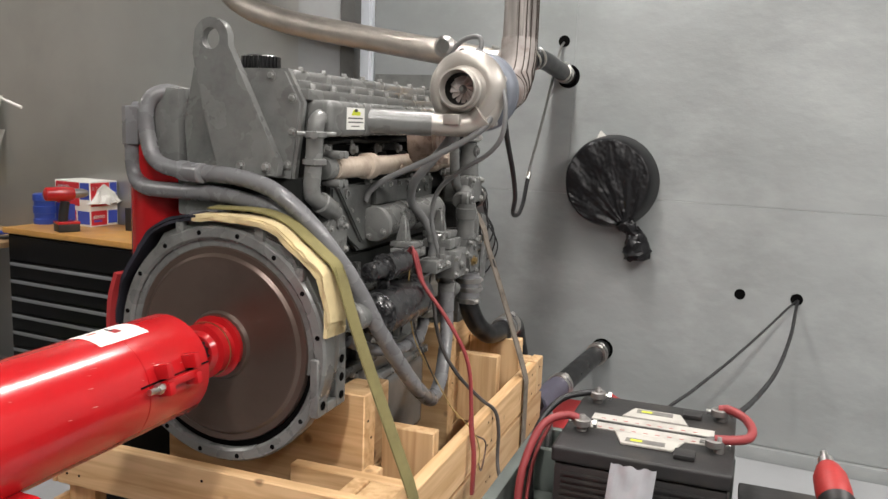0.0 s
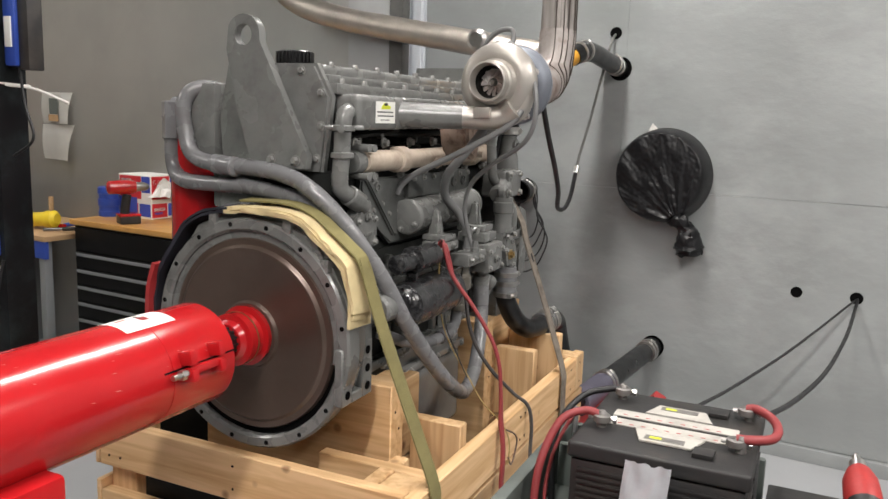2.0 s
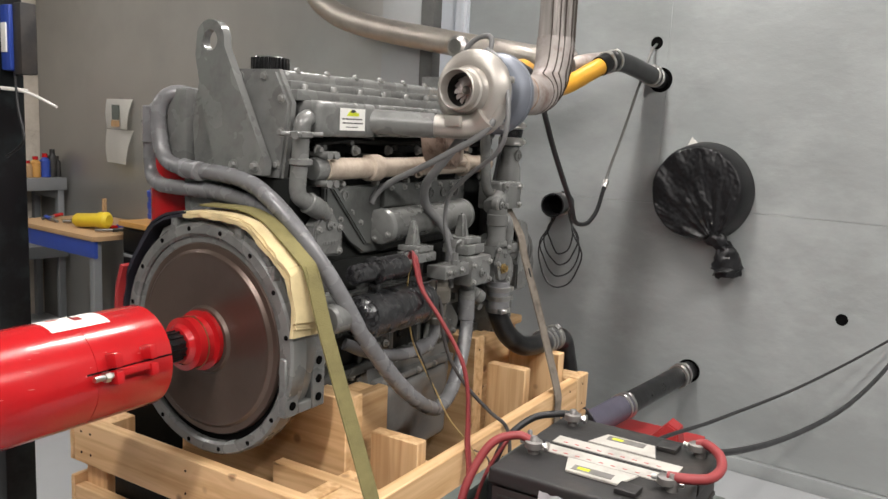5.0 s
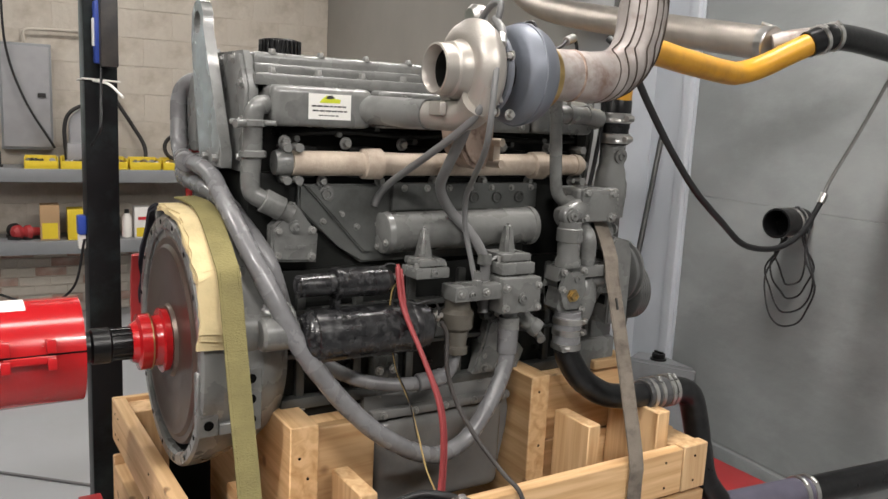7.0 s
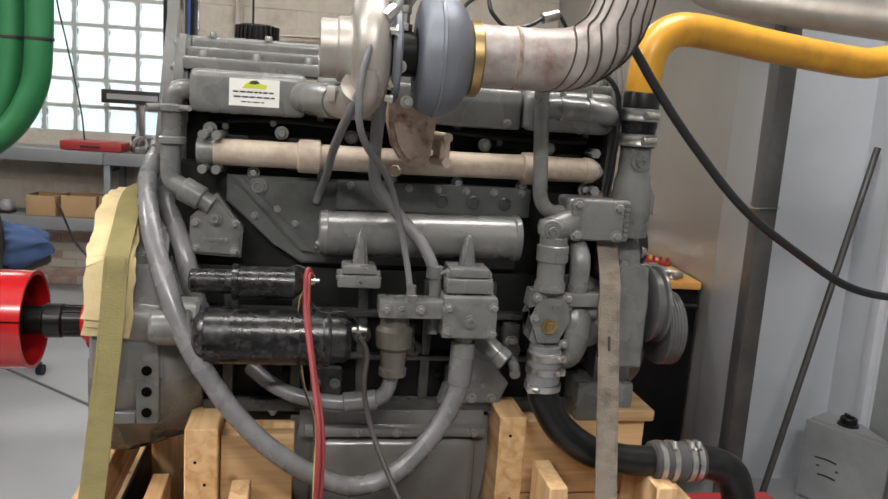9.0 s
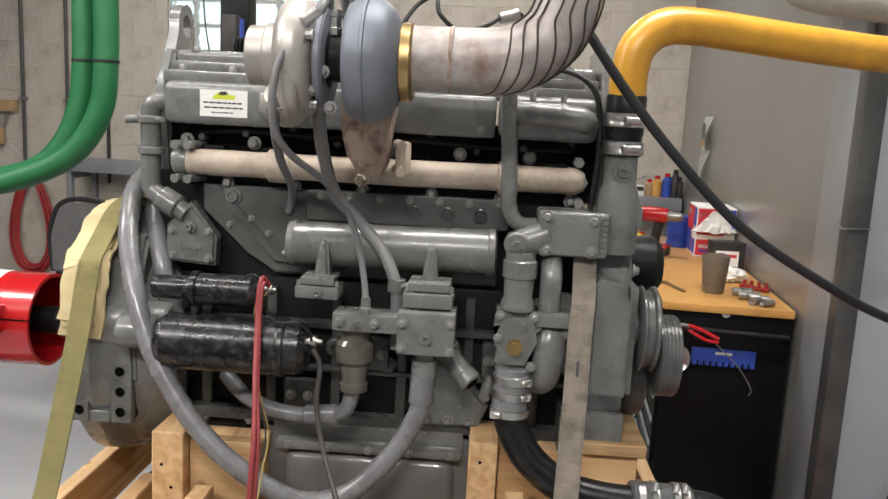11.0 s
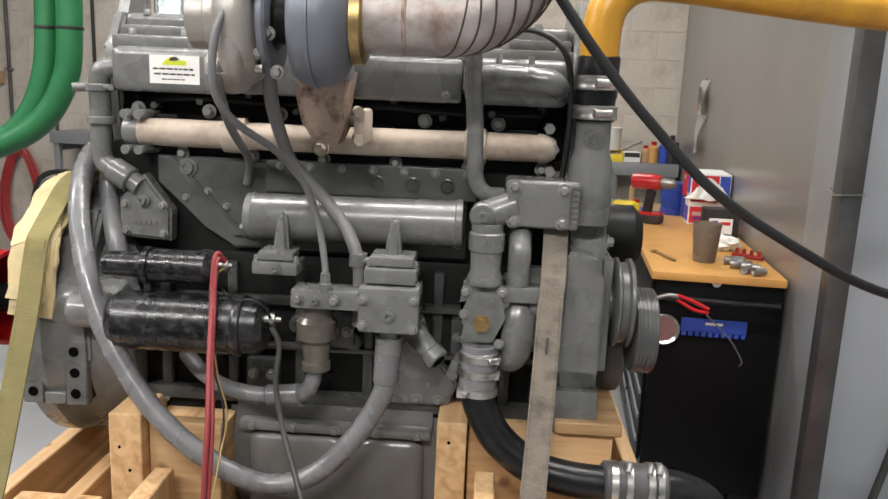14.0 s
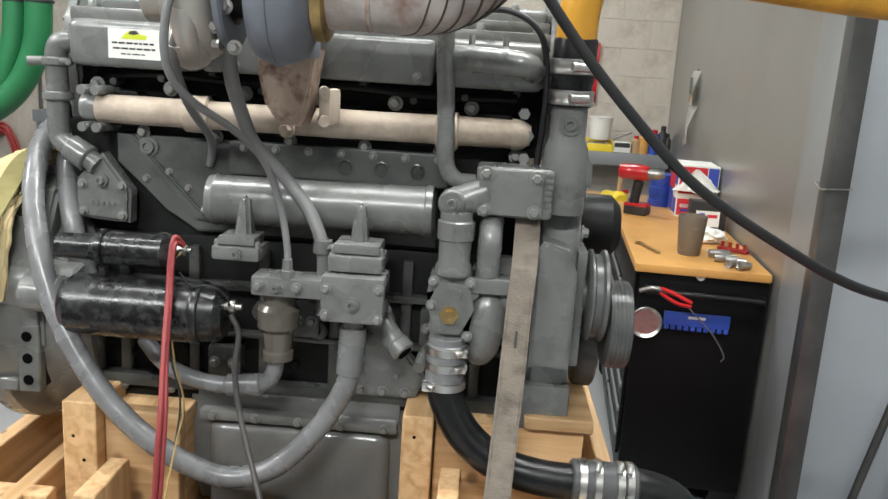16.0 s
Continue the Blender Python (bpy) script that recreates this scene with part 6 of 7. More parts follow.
part("powder", lathe(B(), (.0, -.02, .0), (.05, 0, 1), [(0, .02), (.02, .032), (.07, .03), (.11, .012)], 16), PAPER, baggie)
part("yellow_tag", box(B(), .03, .10, -.03, -.026, .0, .05, .001), YELLOW_PLASTIC, baggie)

gun = thing("impact_wrench", "red and black cordless impact wrench lying on the shelf plate", "power tool", pose(1.345, .14, .665, 0, 0, 20))
bm = lathe(B(), (0, -.07, .075), (.25, .95, .25), [(0, .02), (.01, .030), (.05, .035), (.10, .033), (.13, .024), (.14, .018)], 24)
part("body", bm, TOOL_RED, gun)
part("anvil", lathe(B(), (.035, .063, .11), (.25, .95, .25), [(0, .016), (.02, .016), (.022, .008), (.045, .008)], 16), CLAMP_STEEL, gun)
part("grip", tube(B(), [(-.01, -.05, .06), (-.03, -.09, .03), (-.04, -.12, .0)], .024, 14), BATTERY_GREY, gun)
part("rear_cap", lathe(B(), (-.002, -.078, .073), (.25, .95, .25), [(0, .012), (.008, .03), (.03, .036)], 20), BATTERY_GREY, gun)

# ---- wires on the engine ----
cable("starter_cable", [(.30, .425, 1.10), (.318, .415, 1.118), (.332, .412, 1.08), (.352, .416, 1.025), (.413, .431, .94), (.463, .445, .854), (.486, .447, .785), (.495, .444, .70), (.500, .436, .63), (.512, .43, .56), (.515, .42, .45)], .0056, RED_CABLE, "red starter cable hanging over the crate side")
cable("starter_cable", [(.30, .428, 1.095), (.325, .420, 1.11), (.340, .419, 1.07), (.358, .422, 1.015), (.417, .437, .93), (.463, .453, .85), (.484, .456, .78), (.494, .453, .70), (.502, .446, .63), (.514, .44, .55), (.516, .43, .45)], .0036, RED_CABLE, "second red cable beside the starter cable")
cable("ground_cable", [(.335, .525, .985), (.338, .54, .95), (.35, .537, .88), (.37, .555, .80), (.41, .59, .72), (.465, .63, .65), (.502, .655, .612), (.514, .665, .55), (.52, .65, .45), (.56, .58, .40)], .0055, DARK_CABLE, "dark ground cable hanging from the starter")
cable("thin_wire", [(.315, .425, 1.09), (.318, .402, 1.06), (.317, .402, .991), (.328, .415, .887), (.350, .441, .81), (.393, .442, .749), (.44, .442, .68), (.50, .45, .622), (.513, .48, .56), (.515, .47, .50)], .0019, YELLOW_WIRE, "thin yellow wire hanging beside the red cable", 8)
cable("thin_wire", [(.31, .37, 1.115), (.318, .40, 1.125), (.322, .415, 1.10), (.326, .40, 1.02), (.335, .41, .90), (.355, .436, .82), (.395, .44, .74)], .0018, BLACK_CABLE, "thin black wire hanging beside the red cable", 8)
cable("thin_wire", [(.31, .42, 1.05), (.335, .45, 1.035), (.345, .49, 1.04), (.335, .515, 1.02), (.33, .52, 1.0)], .0025, BLACK_CABLE, "thin black wire on the starter", 8)
cable("thin_wire", [(.505, .47, .60), (.515, .52, .57), (.51, .55, .53), (.515, .50, .49), (.515, .47, .52)], .0025, BROWN_CABLE, "thin wire loop on the crate side", 8)

# ---- recess ----
tank = thing("fuel_tank", "dented grey steel fuel tank with a black cap", "tank", pose(0, 0, GROUND))
TANK = [(-1.020, 2.520), (-.722, 2.690), (-.735, 2.710), (-.97, 2.732), (-1.09, 2.66)]
part("body", prism(B(), TANK, .035, .392, "z", .014), JERRY_GREY, tank)
part("skid", prism(B(), [(-.92 + (x + .92) * .96, 2.65 + (y - 2.65) * .96) for x, y in TANK], 0, .034, "z", .004), JERRY_GREY, tank)
part("cap", lathe(B(), (-.925, 2.645, .392), (0, 0, 1), [(0, .042), (.008, .042), (.010, .034), (.03, .034), (.034, .03)], 24), BLACK_RUBBER, tank)
part("cap_bar", box(B(), -.95, -.90, 2.638, 2.652, .424, .436, .002), BLACK_RUBBER, tank)
across = (Vector((-.722, 2.690, 0)) - Vector((-1.020, 2.520, 0))).normalized()
for u, z, L in ((.06, .235, .09), (.08, .165, .075), (.07, .20, .012), (.15, .20, .012)):
    p = Vector((-1.020, 2.520, 0)) + across * u
    q = p + across * L
    part("dent_mark", tube(B(), [(p.x, p.y - .001, z), ((p.x + q.x) / 2, (p.y + q.y) / 2 - .001, z + .004), (q.x, q.y - .001, z)], .003, 6, 3), DARK_SHADE, tank)
tagged(part("steel_bar", tube(B(), [(-.925, 2.285, GROUND), (-1.105, 2.715, 1.40)], .014, 12, smooth=False), POST_GREY), "dark steel bar leaning in the recess", "bar")


# ---- tool cabinet by the partition ----
TOP = .82
PRINT_RED = material("red_print", (.55, .02, .03), .6, 0, .05, 10, 0)
PRINT_BLUE = material("blue_print", (.04, .07, .4), .6, 0, .05, 10, 0)
AMBER = material("smoky_plastic_cup", (.16, .13, .10), .25, 0, .1, 12, .05, 40)
TOOL_STEEL = material("used_tool_steel", (.3, .29, .28), .35, .8, .2, 16, .1, 80)
LIME = material("lime_plastic", (.35, .5, .04), .45, 0, .1, 10, .1, 60)
CASE_GREY = material("mid_grey_plastic", (.3, .3, .31), .5, 0, .1, 10, .1, 60)
MESH_GREY = material("grey_mesh_fabric", (.13, .13, .13), .9, 0, .15, 14, .6, 200)


def on_room(x, y, z, rz=0):
    return ROOM @ pose(x, y, z, 0, 0, rz)


def cabinet():
    c = thing("tool_cabinet", "black steel tool cabinet with drawers and a wooden top", "cabinet", ROOM)
    part("body", box(B(), -1.42, .04, -.46, -.015, GROUND + .10, TOP - .03, .006), BLACK_CAB, c)
    part("top", box(B(), -1.44, .055, -.48, -.012, TOP - .03, TOP, .005), ORANGE_TOP, c, "varnished orange wooden top")
    for k in range(6):
        z = TOP - .27 - .095 * k
        d = part("drawer", box(B(), -1.40, -.52, -.474, -.461, z, z + .088, .003), BLACK_CAB, c)
        part("pull", box(B(), -1.39, -.53, -.482, -.4745, z + .066, z + .084, .002), SHELF_GREY, d)
        d = part("drawer", box(B(), -.50, .02, -.474, -.461, z, z + .088, .003), BLACK_CAB, c)
        part("pull", box(B(), -.49, .01, -.482, -.4745, z + .066, z + .084, .002), SHELF_GREY, d)
    part("drawer", box(B(), -1.40, .02, -.474, -.461, TOP - .17, TOP - .045, .003), BLACK_CAB, c)
    for x in (-1.34, -.03):
        for y in (-.41, -.06):
            part("caster", cyl(B(), (x - .02, y, GROUND + .05), (x + .02, y, GROUND + .05), .05, n=20), BLACK_RUBBER, c)
    h = part("side_handle", tube(B(), [(.045, -.435, .735), (.085, -.43, .735), (.09, -.40, .733), (.09, -.07, .729), (.085, -.04, .728), (.045, -.035, .728)], .011, 12), BLACK_RUBBER, c)
    part("badge", lathe(B(), (.041, -.25, .79), (1, 0, 0), [(0, .016), (.003, .016)], 20), WHITE_PLASTIC, c)
    return c


cabinet()
t = thing("magnetic_tray", "blue toothed tool rail stuck on the cabinet side", "tool rail", on_room(.042, -.245, .625))
part("plate", box(B(), 0, .008, -.115, .115, -.02, .03, .002), BLUE_PLASTIC, t)
for k in range(10):
    part("tooth", box(B(), .0, .012, -.11 + .023 * k, -.095 + .023 * k, -.035, -.02, .001), BLUE_PLASTIC, t)
part("print_bar", box(B(), .008, .0085, -.03, .03, .008, .018, 0), PAPER, t)
t = thing("can_lid", "round bright metal dish stuck on the cabinet side", "lid", on_room(.041, -.42, .605))
part("dish", lathe(B(), (0, 0, 0), (1, 0, 0), [(0, .055), (.012, .058), (.014, .055), (.006, .046), (.006, .01)], 32), CLAMP_STEEL, t)
t = thing("pliers", "red handled wire tool hooked over the cabinet handle", "pliers", on_room(.09, -.37, .735))
part("jaw", tube(B(), [(0, -.09, -.005), (.005, -.05, .01), (.005, -.015, .008)], .008, 10), TOOL_STEEL, t)
part("handle", tube(B(), [(.005, -.02, .012), (.01, .03, -.003), (.012, .09, -.03)], .008, 10), RED_PAINT, t)
part("handle", tube(B(), [(.005, -.02, -.004), (.012, .04, -.035), (.012, .09, -.042)], .007, 10), RED_PAINT, t)
part("wire", tube(B(), [(.012, .08, -.045), (.014, .17, -.13), (.016, .22, -.205), (.014, .215, -.23)], .0025, 8), TOOL_STEEL, t)

t = thing("plastic_cup", "smoky brown plastic cup on the cabinet", "cup", pose(-1.32, 1.76, TOP))
part("cup", lathe(B(), (0, 0, 0), (0, 0, 1), [(.004, .01), (.004, .038), (0, .04), (.005, .042), (.15, .054), (.15, .051), (.02, .039), (.02, .01)], 28, cap=False), AMBER, t)
part("liquid", lathe(B(), (0, 0, .02), (0, 0, 1), [(0, .039), (.035, .041)], 24), BLACK_RUBBER, t)
rr = random.Random(12)
for k in range(7):
    x, y = -1.30 + .035 * k + rr.uniform(-.02, .02), 1.865 + rr.uniform(-.03, .045)
    s = thing("socket", "used steel socket lying on the cabinet", "socket", pose(x, y, TOP + .016, 0, 0, rr.uniform(-30, 60)), "sockets on the cabinet")
    L = rr.uniform(.045, .08)
    part("barrel", lathe(B(), (0, -L / 2, 0), (0, 1, 0), [(.006, .008), (0, .012), (0, .016), (L * .5, .016), (L * .55, .013), (L, .013)], 16), TOOL_STEEL, s)
t = thing("wrench", "thin steel wrench lying on the cabinet", "wrench", pose(-1.36, 1.62, TOP + .004, 0, 0, 15))
part("shank", box(B(), -.08, .08, -.008, .008, -.004, .004, .002), BRASS, t)
part("ring", lathe(B(), (-.09, 0, -.004), (0, 0, 1), [(0, .018), (.008, .018), (.008, .010), (0, .010)], 18, cap=False), BRASS, t)

t = thing("cordless_drill", "red and black cordless drill standing on its battery", "drill", pose(-2.20, 1.715, TOP, 0, 0, 62))
part("battery_pack", box(B(), -.055, .055, -.045, .045, 0, .055, .008), BATTERY_GREY, t)
part("red_band", box(B(), -.056, .056, -.046, .046, .040, .056, .006), RED_PAINT, t)
part("grip", tube(B(), [(-.02, 0, .05), (-.015, 0, .10), (-.005, 0, .16)], .024, 14), BATTERY_GREY, t)
part("body", lathe(B(), (-.11, 0, .20), (1, 0, 0), [(0, .02), (.01, .036), (.10, .04), (.14, .036), (.15, .03)], 24), RED_PAINT, t)
part("chuck", lathe(B(), (.04, 0, .20), (1, 0, 0), [(0, .026), (.05, .024), (.07, .014), (.075, .006)], 20), TOOL_STEEL, t)
t = thing("blue_can", "blue ribbed plastic tub on the cabinet", "tub", pose(-2.53, 1.885, TOP))
part("tub", lathe(B(), (0, 0, 0), (0, 0, 1), [(0, .058), (.03, .06), (.032, .055), (.06, .055), (.062, .06), (.10, .06), (.102, .055), (.13, .055), (.132, .061), (.165, .061), (.17, .05)], 28), BLUE_PLASTIC, t)


def carton(name, label, x, y, rz, w, d, h, bars, base=None, z=TOP):
    b = thing(name, label, "box", pose(x, y, z, 0, 0, rz))
    part("carton", box(B(), -w / 2, w / 2, -d / 2, d / 2, 0, h, .003), base or PAPER, b)
    for mat, x0, x1, z0, z1 in bars:
        part("print_bar", box(B(), x0 * w - w / 2, x1 * w - w / 2, -d / 2 - .0012, -d / 2 - .0004, z0 * h, z1 * h, 0), mat, b)
        part("print_bar", box(B(), w / 2 + .0004, w / 2 + .0012, x0 * d - d / 2, x1 * d - d / 2, z0 * h, z1 * h, 0), mat, b)
    return b


rag_box = carton("rag_box", "red white and blue printed carton of paper rags", -2.344, 2.005, SKEW, .27, .19, .25,
       [(PRINT_RED, .03, .70, .45, .97), (PRINT_BLUE, .72, .98, .60, .97), (PRINT_RED, .03, .60, .03, .35), (PRINT_BLUE, .64, .98, .05, .34), (PAPER, .08, .40, .80, .90), (PAPER, .10, .52, .18, .25), (PRINT_BLUE, .12, .42, .10, .15)])
part("blue_side", box(B(), -.133, .02, -.0968, -.0964, .01, .12, 0), PRINT_BLUE, rag_box)
t = thing("paper_towel", "white paper towel pulled from the slot of the carton", "paper towel", pose(-2.195, 1.985, TOP + .13, 0, 0, SKEW))
bm = B()
bmesh.ops.create_cone(bm, cap_ends=True, segments=40, radius1=.105, radius2=.012, depth=.10)
bmesh.ops.subdivide_edges(bm, edges=bm.edges[:], cuts=3, use_grid_fill=True)
for v in bm.verts:
    v.co = Vector((v.co.x * .35, v.co.y, v.co.z + .05)) + Vector((.03 * noise.noise(v.co * 26), .02 * noise.noise(v.co * 22 + Vector((4, 0, 0))), .016 * noise.noise(v.co * 30)))
part("towel", bm, PAPER, t)
carton("parts_carton", "black carton with a white printed label", -1.93, 1.975, SKEW + 4, .10, .15, .125, [], BATTERY_GREY)
t = thing("sticker", "white label with blue and red print", "label", pose(-1.93, 1.975, TOP, 0, 0, SKEW + 4))
part("label", box(B(), .0505, .0512, -.06, .045, .015, .085, 0), PAPER, t)
part("print_bar", box(B(), .0512, .0516, -.045, -.02, .02, .075, 0), PRINT_BLUE, t)
part("print_bar", box(B(), .0512, .0516, -.01, .035, .055, .07, 0), PRINT_RED, t)
t = thing("tool_holder", "red plastic socket holder lying on the cabinet", "holder", pose(-1.42, 1.955, TOP + .002, 0, 0, 50))
part("rail", box(B(), -.06, .06, -.015, .015, 0, .014, .003), TOOL_RED, t)
for k in range(4):
    part("peg", cyl(B(), (-.045 + .03 * k, 0, .013), (-.045 + .03 * k, 0, .034), .007, n=10), TOOL_RED, t)
t = thing("rag", "crumpled white rag lying on the cabinet top", "rag", pose(-1.60, 1.90, TOP + .028))
bm = B()
bmesh.ops.create_icosphere(bm, subdivisions=4, radius=.08)
for v in bm.verts:
    v.co = Vector((v.co.x * 1.1, v.co.y * .8, v.co.z * .42)) * (1 + .4 * noise.noise(v.co * 22) + .2 * noise.noise(v.co * 50))
part("cloth", bm, PAPER, t)
# calendar
t = thing("wall_calendar", "white paper wall calendar with a small picture", "calendar", ROOM)
cx, cy = room_xy(-3.28, 2.184)
def leaf(z0, z1, half, curl):
    bm = B()
    grid = [[bm.verts.new((cx - half + 2 * half * i / 8, -.006 - curl * (i / 8) ** 2 * (1 - (j / 6)) - .012 * math.sin(math.pi * j / 6), z0 + (z1 - z0) * j / 6)) for i in range(9)] for j in range(7)]
    for p, q in zip(grid, grid[1:]):
        for i in range(8):
            bm.faces.new((p[i], p[i + 1], q[i + 1], q[i]))
    bmesh.ops.solidify(bm, geom=bm.faces[:], thickness=.0025)
    return bm


upper = part("upper_sheet", leaf(1.33, 1.53, .155, .045), PAPER, t)
lower = part("lower_sheet", leaf(1.10, 1.325, .16, .06), PAPER, t)
part("picture", box(B(), cx - .05, cx + .04, -.0345, -.0335, 1.39, 1.49, 0), TRAY_GREEN, t)
part("picture", box(B(), cx - .06, cx + .04, -.0345, -.0335, 1.345, 1.388, 0), CARDBOARD, t)
part("nail", lathe(B(), (cx + .02, -.002, 1.535), (0, -1, 0), [(0, .004), (.008, .004)], 8), BOLT_GREY, t)

# blue bench beside the cabinet
t = thing("work_bench", "blue steel work bench with tools by the partition", "bench", ROOM)
part("top", box(B(), -2.45, -1.46, -.62, -.03, .70, .73, .004), CARDBOARD, t)
part("apron", box(B(), -2.44, -1.47, -.61, -.59, .60, .70, .004), BLUE_PLASTIC, t)
for x in (-2.42, -1.55):
    for y in (-.60, -.10):
        part("leg", box(B(), x, x + .05, y, y + .05, GROUND, .70, .004), SHELF_GREY, t)
t = thing("angle_grinder", "yellow angle grinder lying on the bench", "grinder", on_room(-1.76, -.45, .775, 15))
part("body", lathe(B(), (-.14, 0, 0), (1, 0, .08), [(0, .03), (.02, .042), (.18, .042), (.2, .05), (.25, .05), (.27, .03)], 20), YELLOW_PLASTIC, t)
part("handle", cyl(B(), (.09, 0, .03), (.09, 0, .15), .014, n=14), CARDBOARD, t)
rr = random.Random(21)
for k in range(9):
    x = -2.3 + .09 * k + rr.uniform(-.03, .03)
    s = thing("hand_tool", "worn hand tool lying on the bench", "tool", on_room(x, -.5 + rr.uniform(-.06, .12), .742, rr.uniform(0, 180)), "tools on the bench")
    part("shank", tube(B(), [(-.06, 0, 0), (.06, 0, .006)], .009, 10), rr.choice([TOOL_STEEL, TOOL_STEEL, BRASS]), s)
    part("grip", cyl(B(), (.05, 0, .006), (.13, 0, .01), .012, n=10), rr.choice([RED_PAINT, BATTERY_GREY, BLUE_PLASTIC]), s)
t = thing("lime_bag", "crumpled lime green and black bag on the floor", "bag", pose(-2.55, 1.25, GROUND))
bm = B()
bmesh.ops.create_icosphere(bm, subdivisions=4, radius=.14)
for v in bm.verts:
    v.co = Vector((v.co.x * 1.2, v.co.y, v.co.z * .9 + .13)) * (1 + .25 * noise.noise(v.co * 14))
    v.co.z = max(.0, v.co.z)
part("bag", bm, LIME, t)
t = thing("floor_jack", "dark wheeled jack under the bench", "jack", pose(-2.3, 1.05, GROUND))
part("frame", box(B(), -.25, .2, -.1, .1, .04, .12, .02), BATTERY_GREY, t)
part("wheel", cyl(B(), (-.2, -.12, .04), (-.2, .12, .04), .04, n=18), BLACK_RUBBER, t)
part("wheel", cyl(B(), (.15, -.12, .04), (.15, .12, .04), .04, n=18), BLACK_RUBBER, t)
part("handle", cyl(B(), (-.2, 0, .1), (-.45, 0, .35), .015, n=10), TOOL_STEEL, t)

# ---- long shelf along the block wall ----
SX0, SX1 = FAR + .005, FAR + .40
t = thing("storage_shelf", "long grey steel shelf with two decks along the block wall", "shelf", ROOM)
for y0, y1 in ((-4.78, -3.30), (-3.295, -1.76), (-1.755, -.02)):
    for z in (.94, .45):
        part("deck", box(B(), SX0, SX1, y0, y1, z - .012, z + .012, .003), SHELF_GREY, t)
        part("lip", box(B(), SX1, SX1 + .012, y0, y1, z - .075, z + .014, .003), SHELF_GREY, t)
for y in (-4.76, -3.30, -1.76, -.08):
    for x in (SX0, SX1 - .05):
        part("leg", box(B(), x, x + .045, y, y + .045, GROUND, .93, .003), SHELF_GREY, t)
    part("gusset", box(B(), SX0 + .045, SX1 - .05, y, y + .01, .80, .93, .002), SHELF_GREY, t)


def at_shelf(yw, z, depth=.28, rz=0):
    return on_room(FAR + depth, -.26 + .9965 * (yw - 2.006), z, rz)


UP, LOW = .953, .463
rr = random.Random(31)


def tray(yw, w, mat, label, z=UP, h=.07, depth=.26):
    b = thing("storage_bin", label, "bin", at_shelf(yw, z, depth), "bins on the shelf")
    part("floor", box(B(), -.10, .12, -w / 2, w / 2, 0, .006, .001), mat, b)
    part("side", box(B(), -.10, .12, -w / 2, -w / 2 + .006, .006, h, .001), mat, b)
    part("side", box(B(), -.10, .12, w / 2 - .006, w / 2, .006, h, .001), mat, b)
    part("front", box(B(), .114, .12, -w / 2 + .007, w / 2 - .007, .006, h * .75, .001), mat, b)
    part("back", box(B(), -.10, -.094, -w / 2 + .007, w / 2 - .007, .006, h * 1.1, .001), mat, b)
    for k in range(6):
        s = thing("loose_part", "small dark machine part in a yellow bin", "part", at_shelf(yw + rr.uniform(-.35, .35) * w, z + .035, depth + rr.uniform(-.05, .07), rr.uniform(0, 180)), "parts in the bins")
        part("piece", lathe(B(), (-.03, 0, 0), (1, 0, .2), [(0, .012), (.02, .022), (.03, .022), (.034, .012), (.07, .012)], 10), rr.choice([TOOL_STEEL, BATTERY_GREY, BRASS, CASE_GREY]), s)
    return b


for k in range(5):
    tray(.16 + .22 * k, .205, YELLOW_PLASTIC, "shallow yellow plastic bin with small parts")
t = thing("machine_hood", "dusty grey machine with an arched guard on the shelf", "machine", at_shelf(.46, UP + .05, .20))
part("base", box(B(), -.12, .12, -.14, .14, 0, .12, .02), CASE_GREY, t)
bm = B()
prism(bm, [(-.12, .10)] + [(.12 * math.cos(a), .24 + .12 * math.sin(a)) for a in [math.pi * (1 - k / 12) for k in range(13)]] + [(.12, .10)], -.08, .06, "x", .008)
part("hood", bm, CASE_GREY, t)
part("guard_edge", tube(B(), [(.075, -.14, .0), (.075, -.15, .22), (.075, -.11, .33), (.075, 0, .38), (.075, .11, .33), (.075, .15, .22), (.075, .14, .0)], .013, 10), BATTERY_GREY, t)
t = thing("hose_ring", "small coil of dark hose standing on the shelf", "hose", at_shelf(1.06, UP + .10, .2))
part("ring", tube(B(), [(0, .085 * math.cos(a), .05 + .085 * math.sin(a)) for a in [2 * math.pi * k / 16 for k in range(17)]], .014, 10, 3), BATTERY_GREY, t)
t = thing("wall_hose", "dark hose hanging down the block wall", "hose", ROOM)
yy = -.26 + .9965 * (.85 - 2.006)
part("hose", tube(B(), [(FAR + .03, yy - .25, 1.62), (FAR + .05, yy - .2, 1.45), (FAR + .06, yy - .08, 1.25), (FAR + .08, yy, 1.10), (FAR + .12, yy, .97)], .014, 10), BATTERY_GREY, t)
t = thing("electrical_panel", "grey steel electrical panel on the block wall", "electrical panel", at_shelf(.085, 1.06, .0))
part("case", box(B(), .002, .10, -.16, .16, 0, .72, .006), SHELF_GREY, t)
part("door", box(B(), .10, .112, -.145, .145, .02, .70, .004), CASE_GREY, t)
part("latch", box(B(), .112, .122, .07, .12, .36, .39, .002), BATTERY_GREY, t)
part("conduit", cyl(B(), (.05, -.26, .55), (.05, -.26, 2.1), .014, n=12), BLOCK_CREAM, t)
part("conduit", tube(B(), [(.05, .0, .72), (.05, .0, .80), (.05, .08, .82), (.05, .45, .83)], .010, 10), BLOCK_CREAM, t)
t = thing("tool_case", "flat red plastic tool case on the shelf", "case", at_shelf(-1.15, UP, .24))
part("shell", box(B(), -.11, .11, -.22, .22, 0, .07, .02), RED_DULL, t)
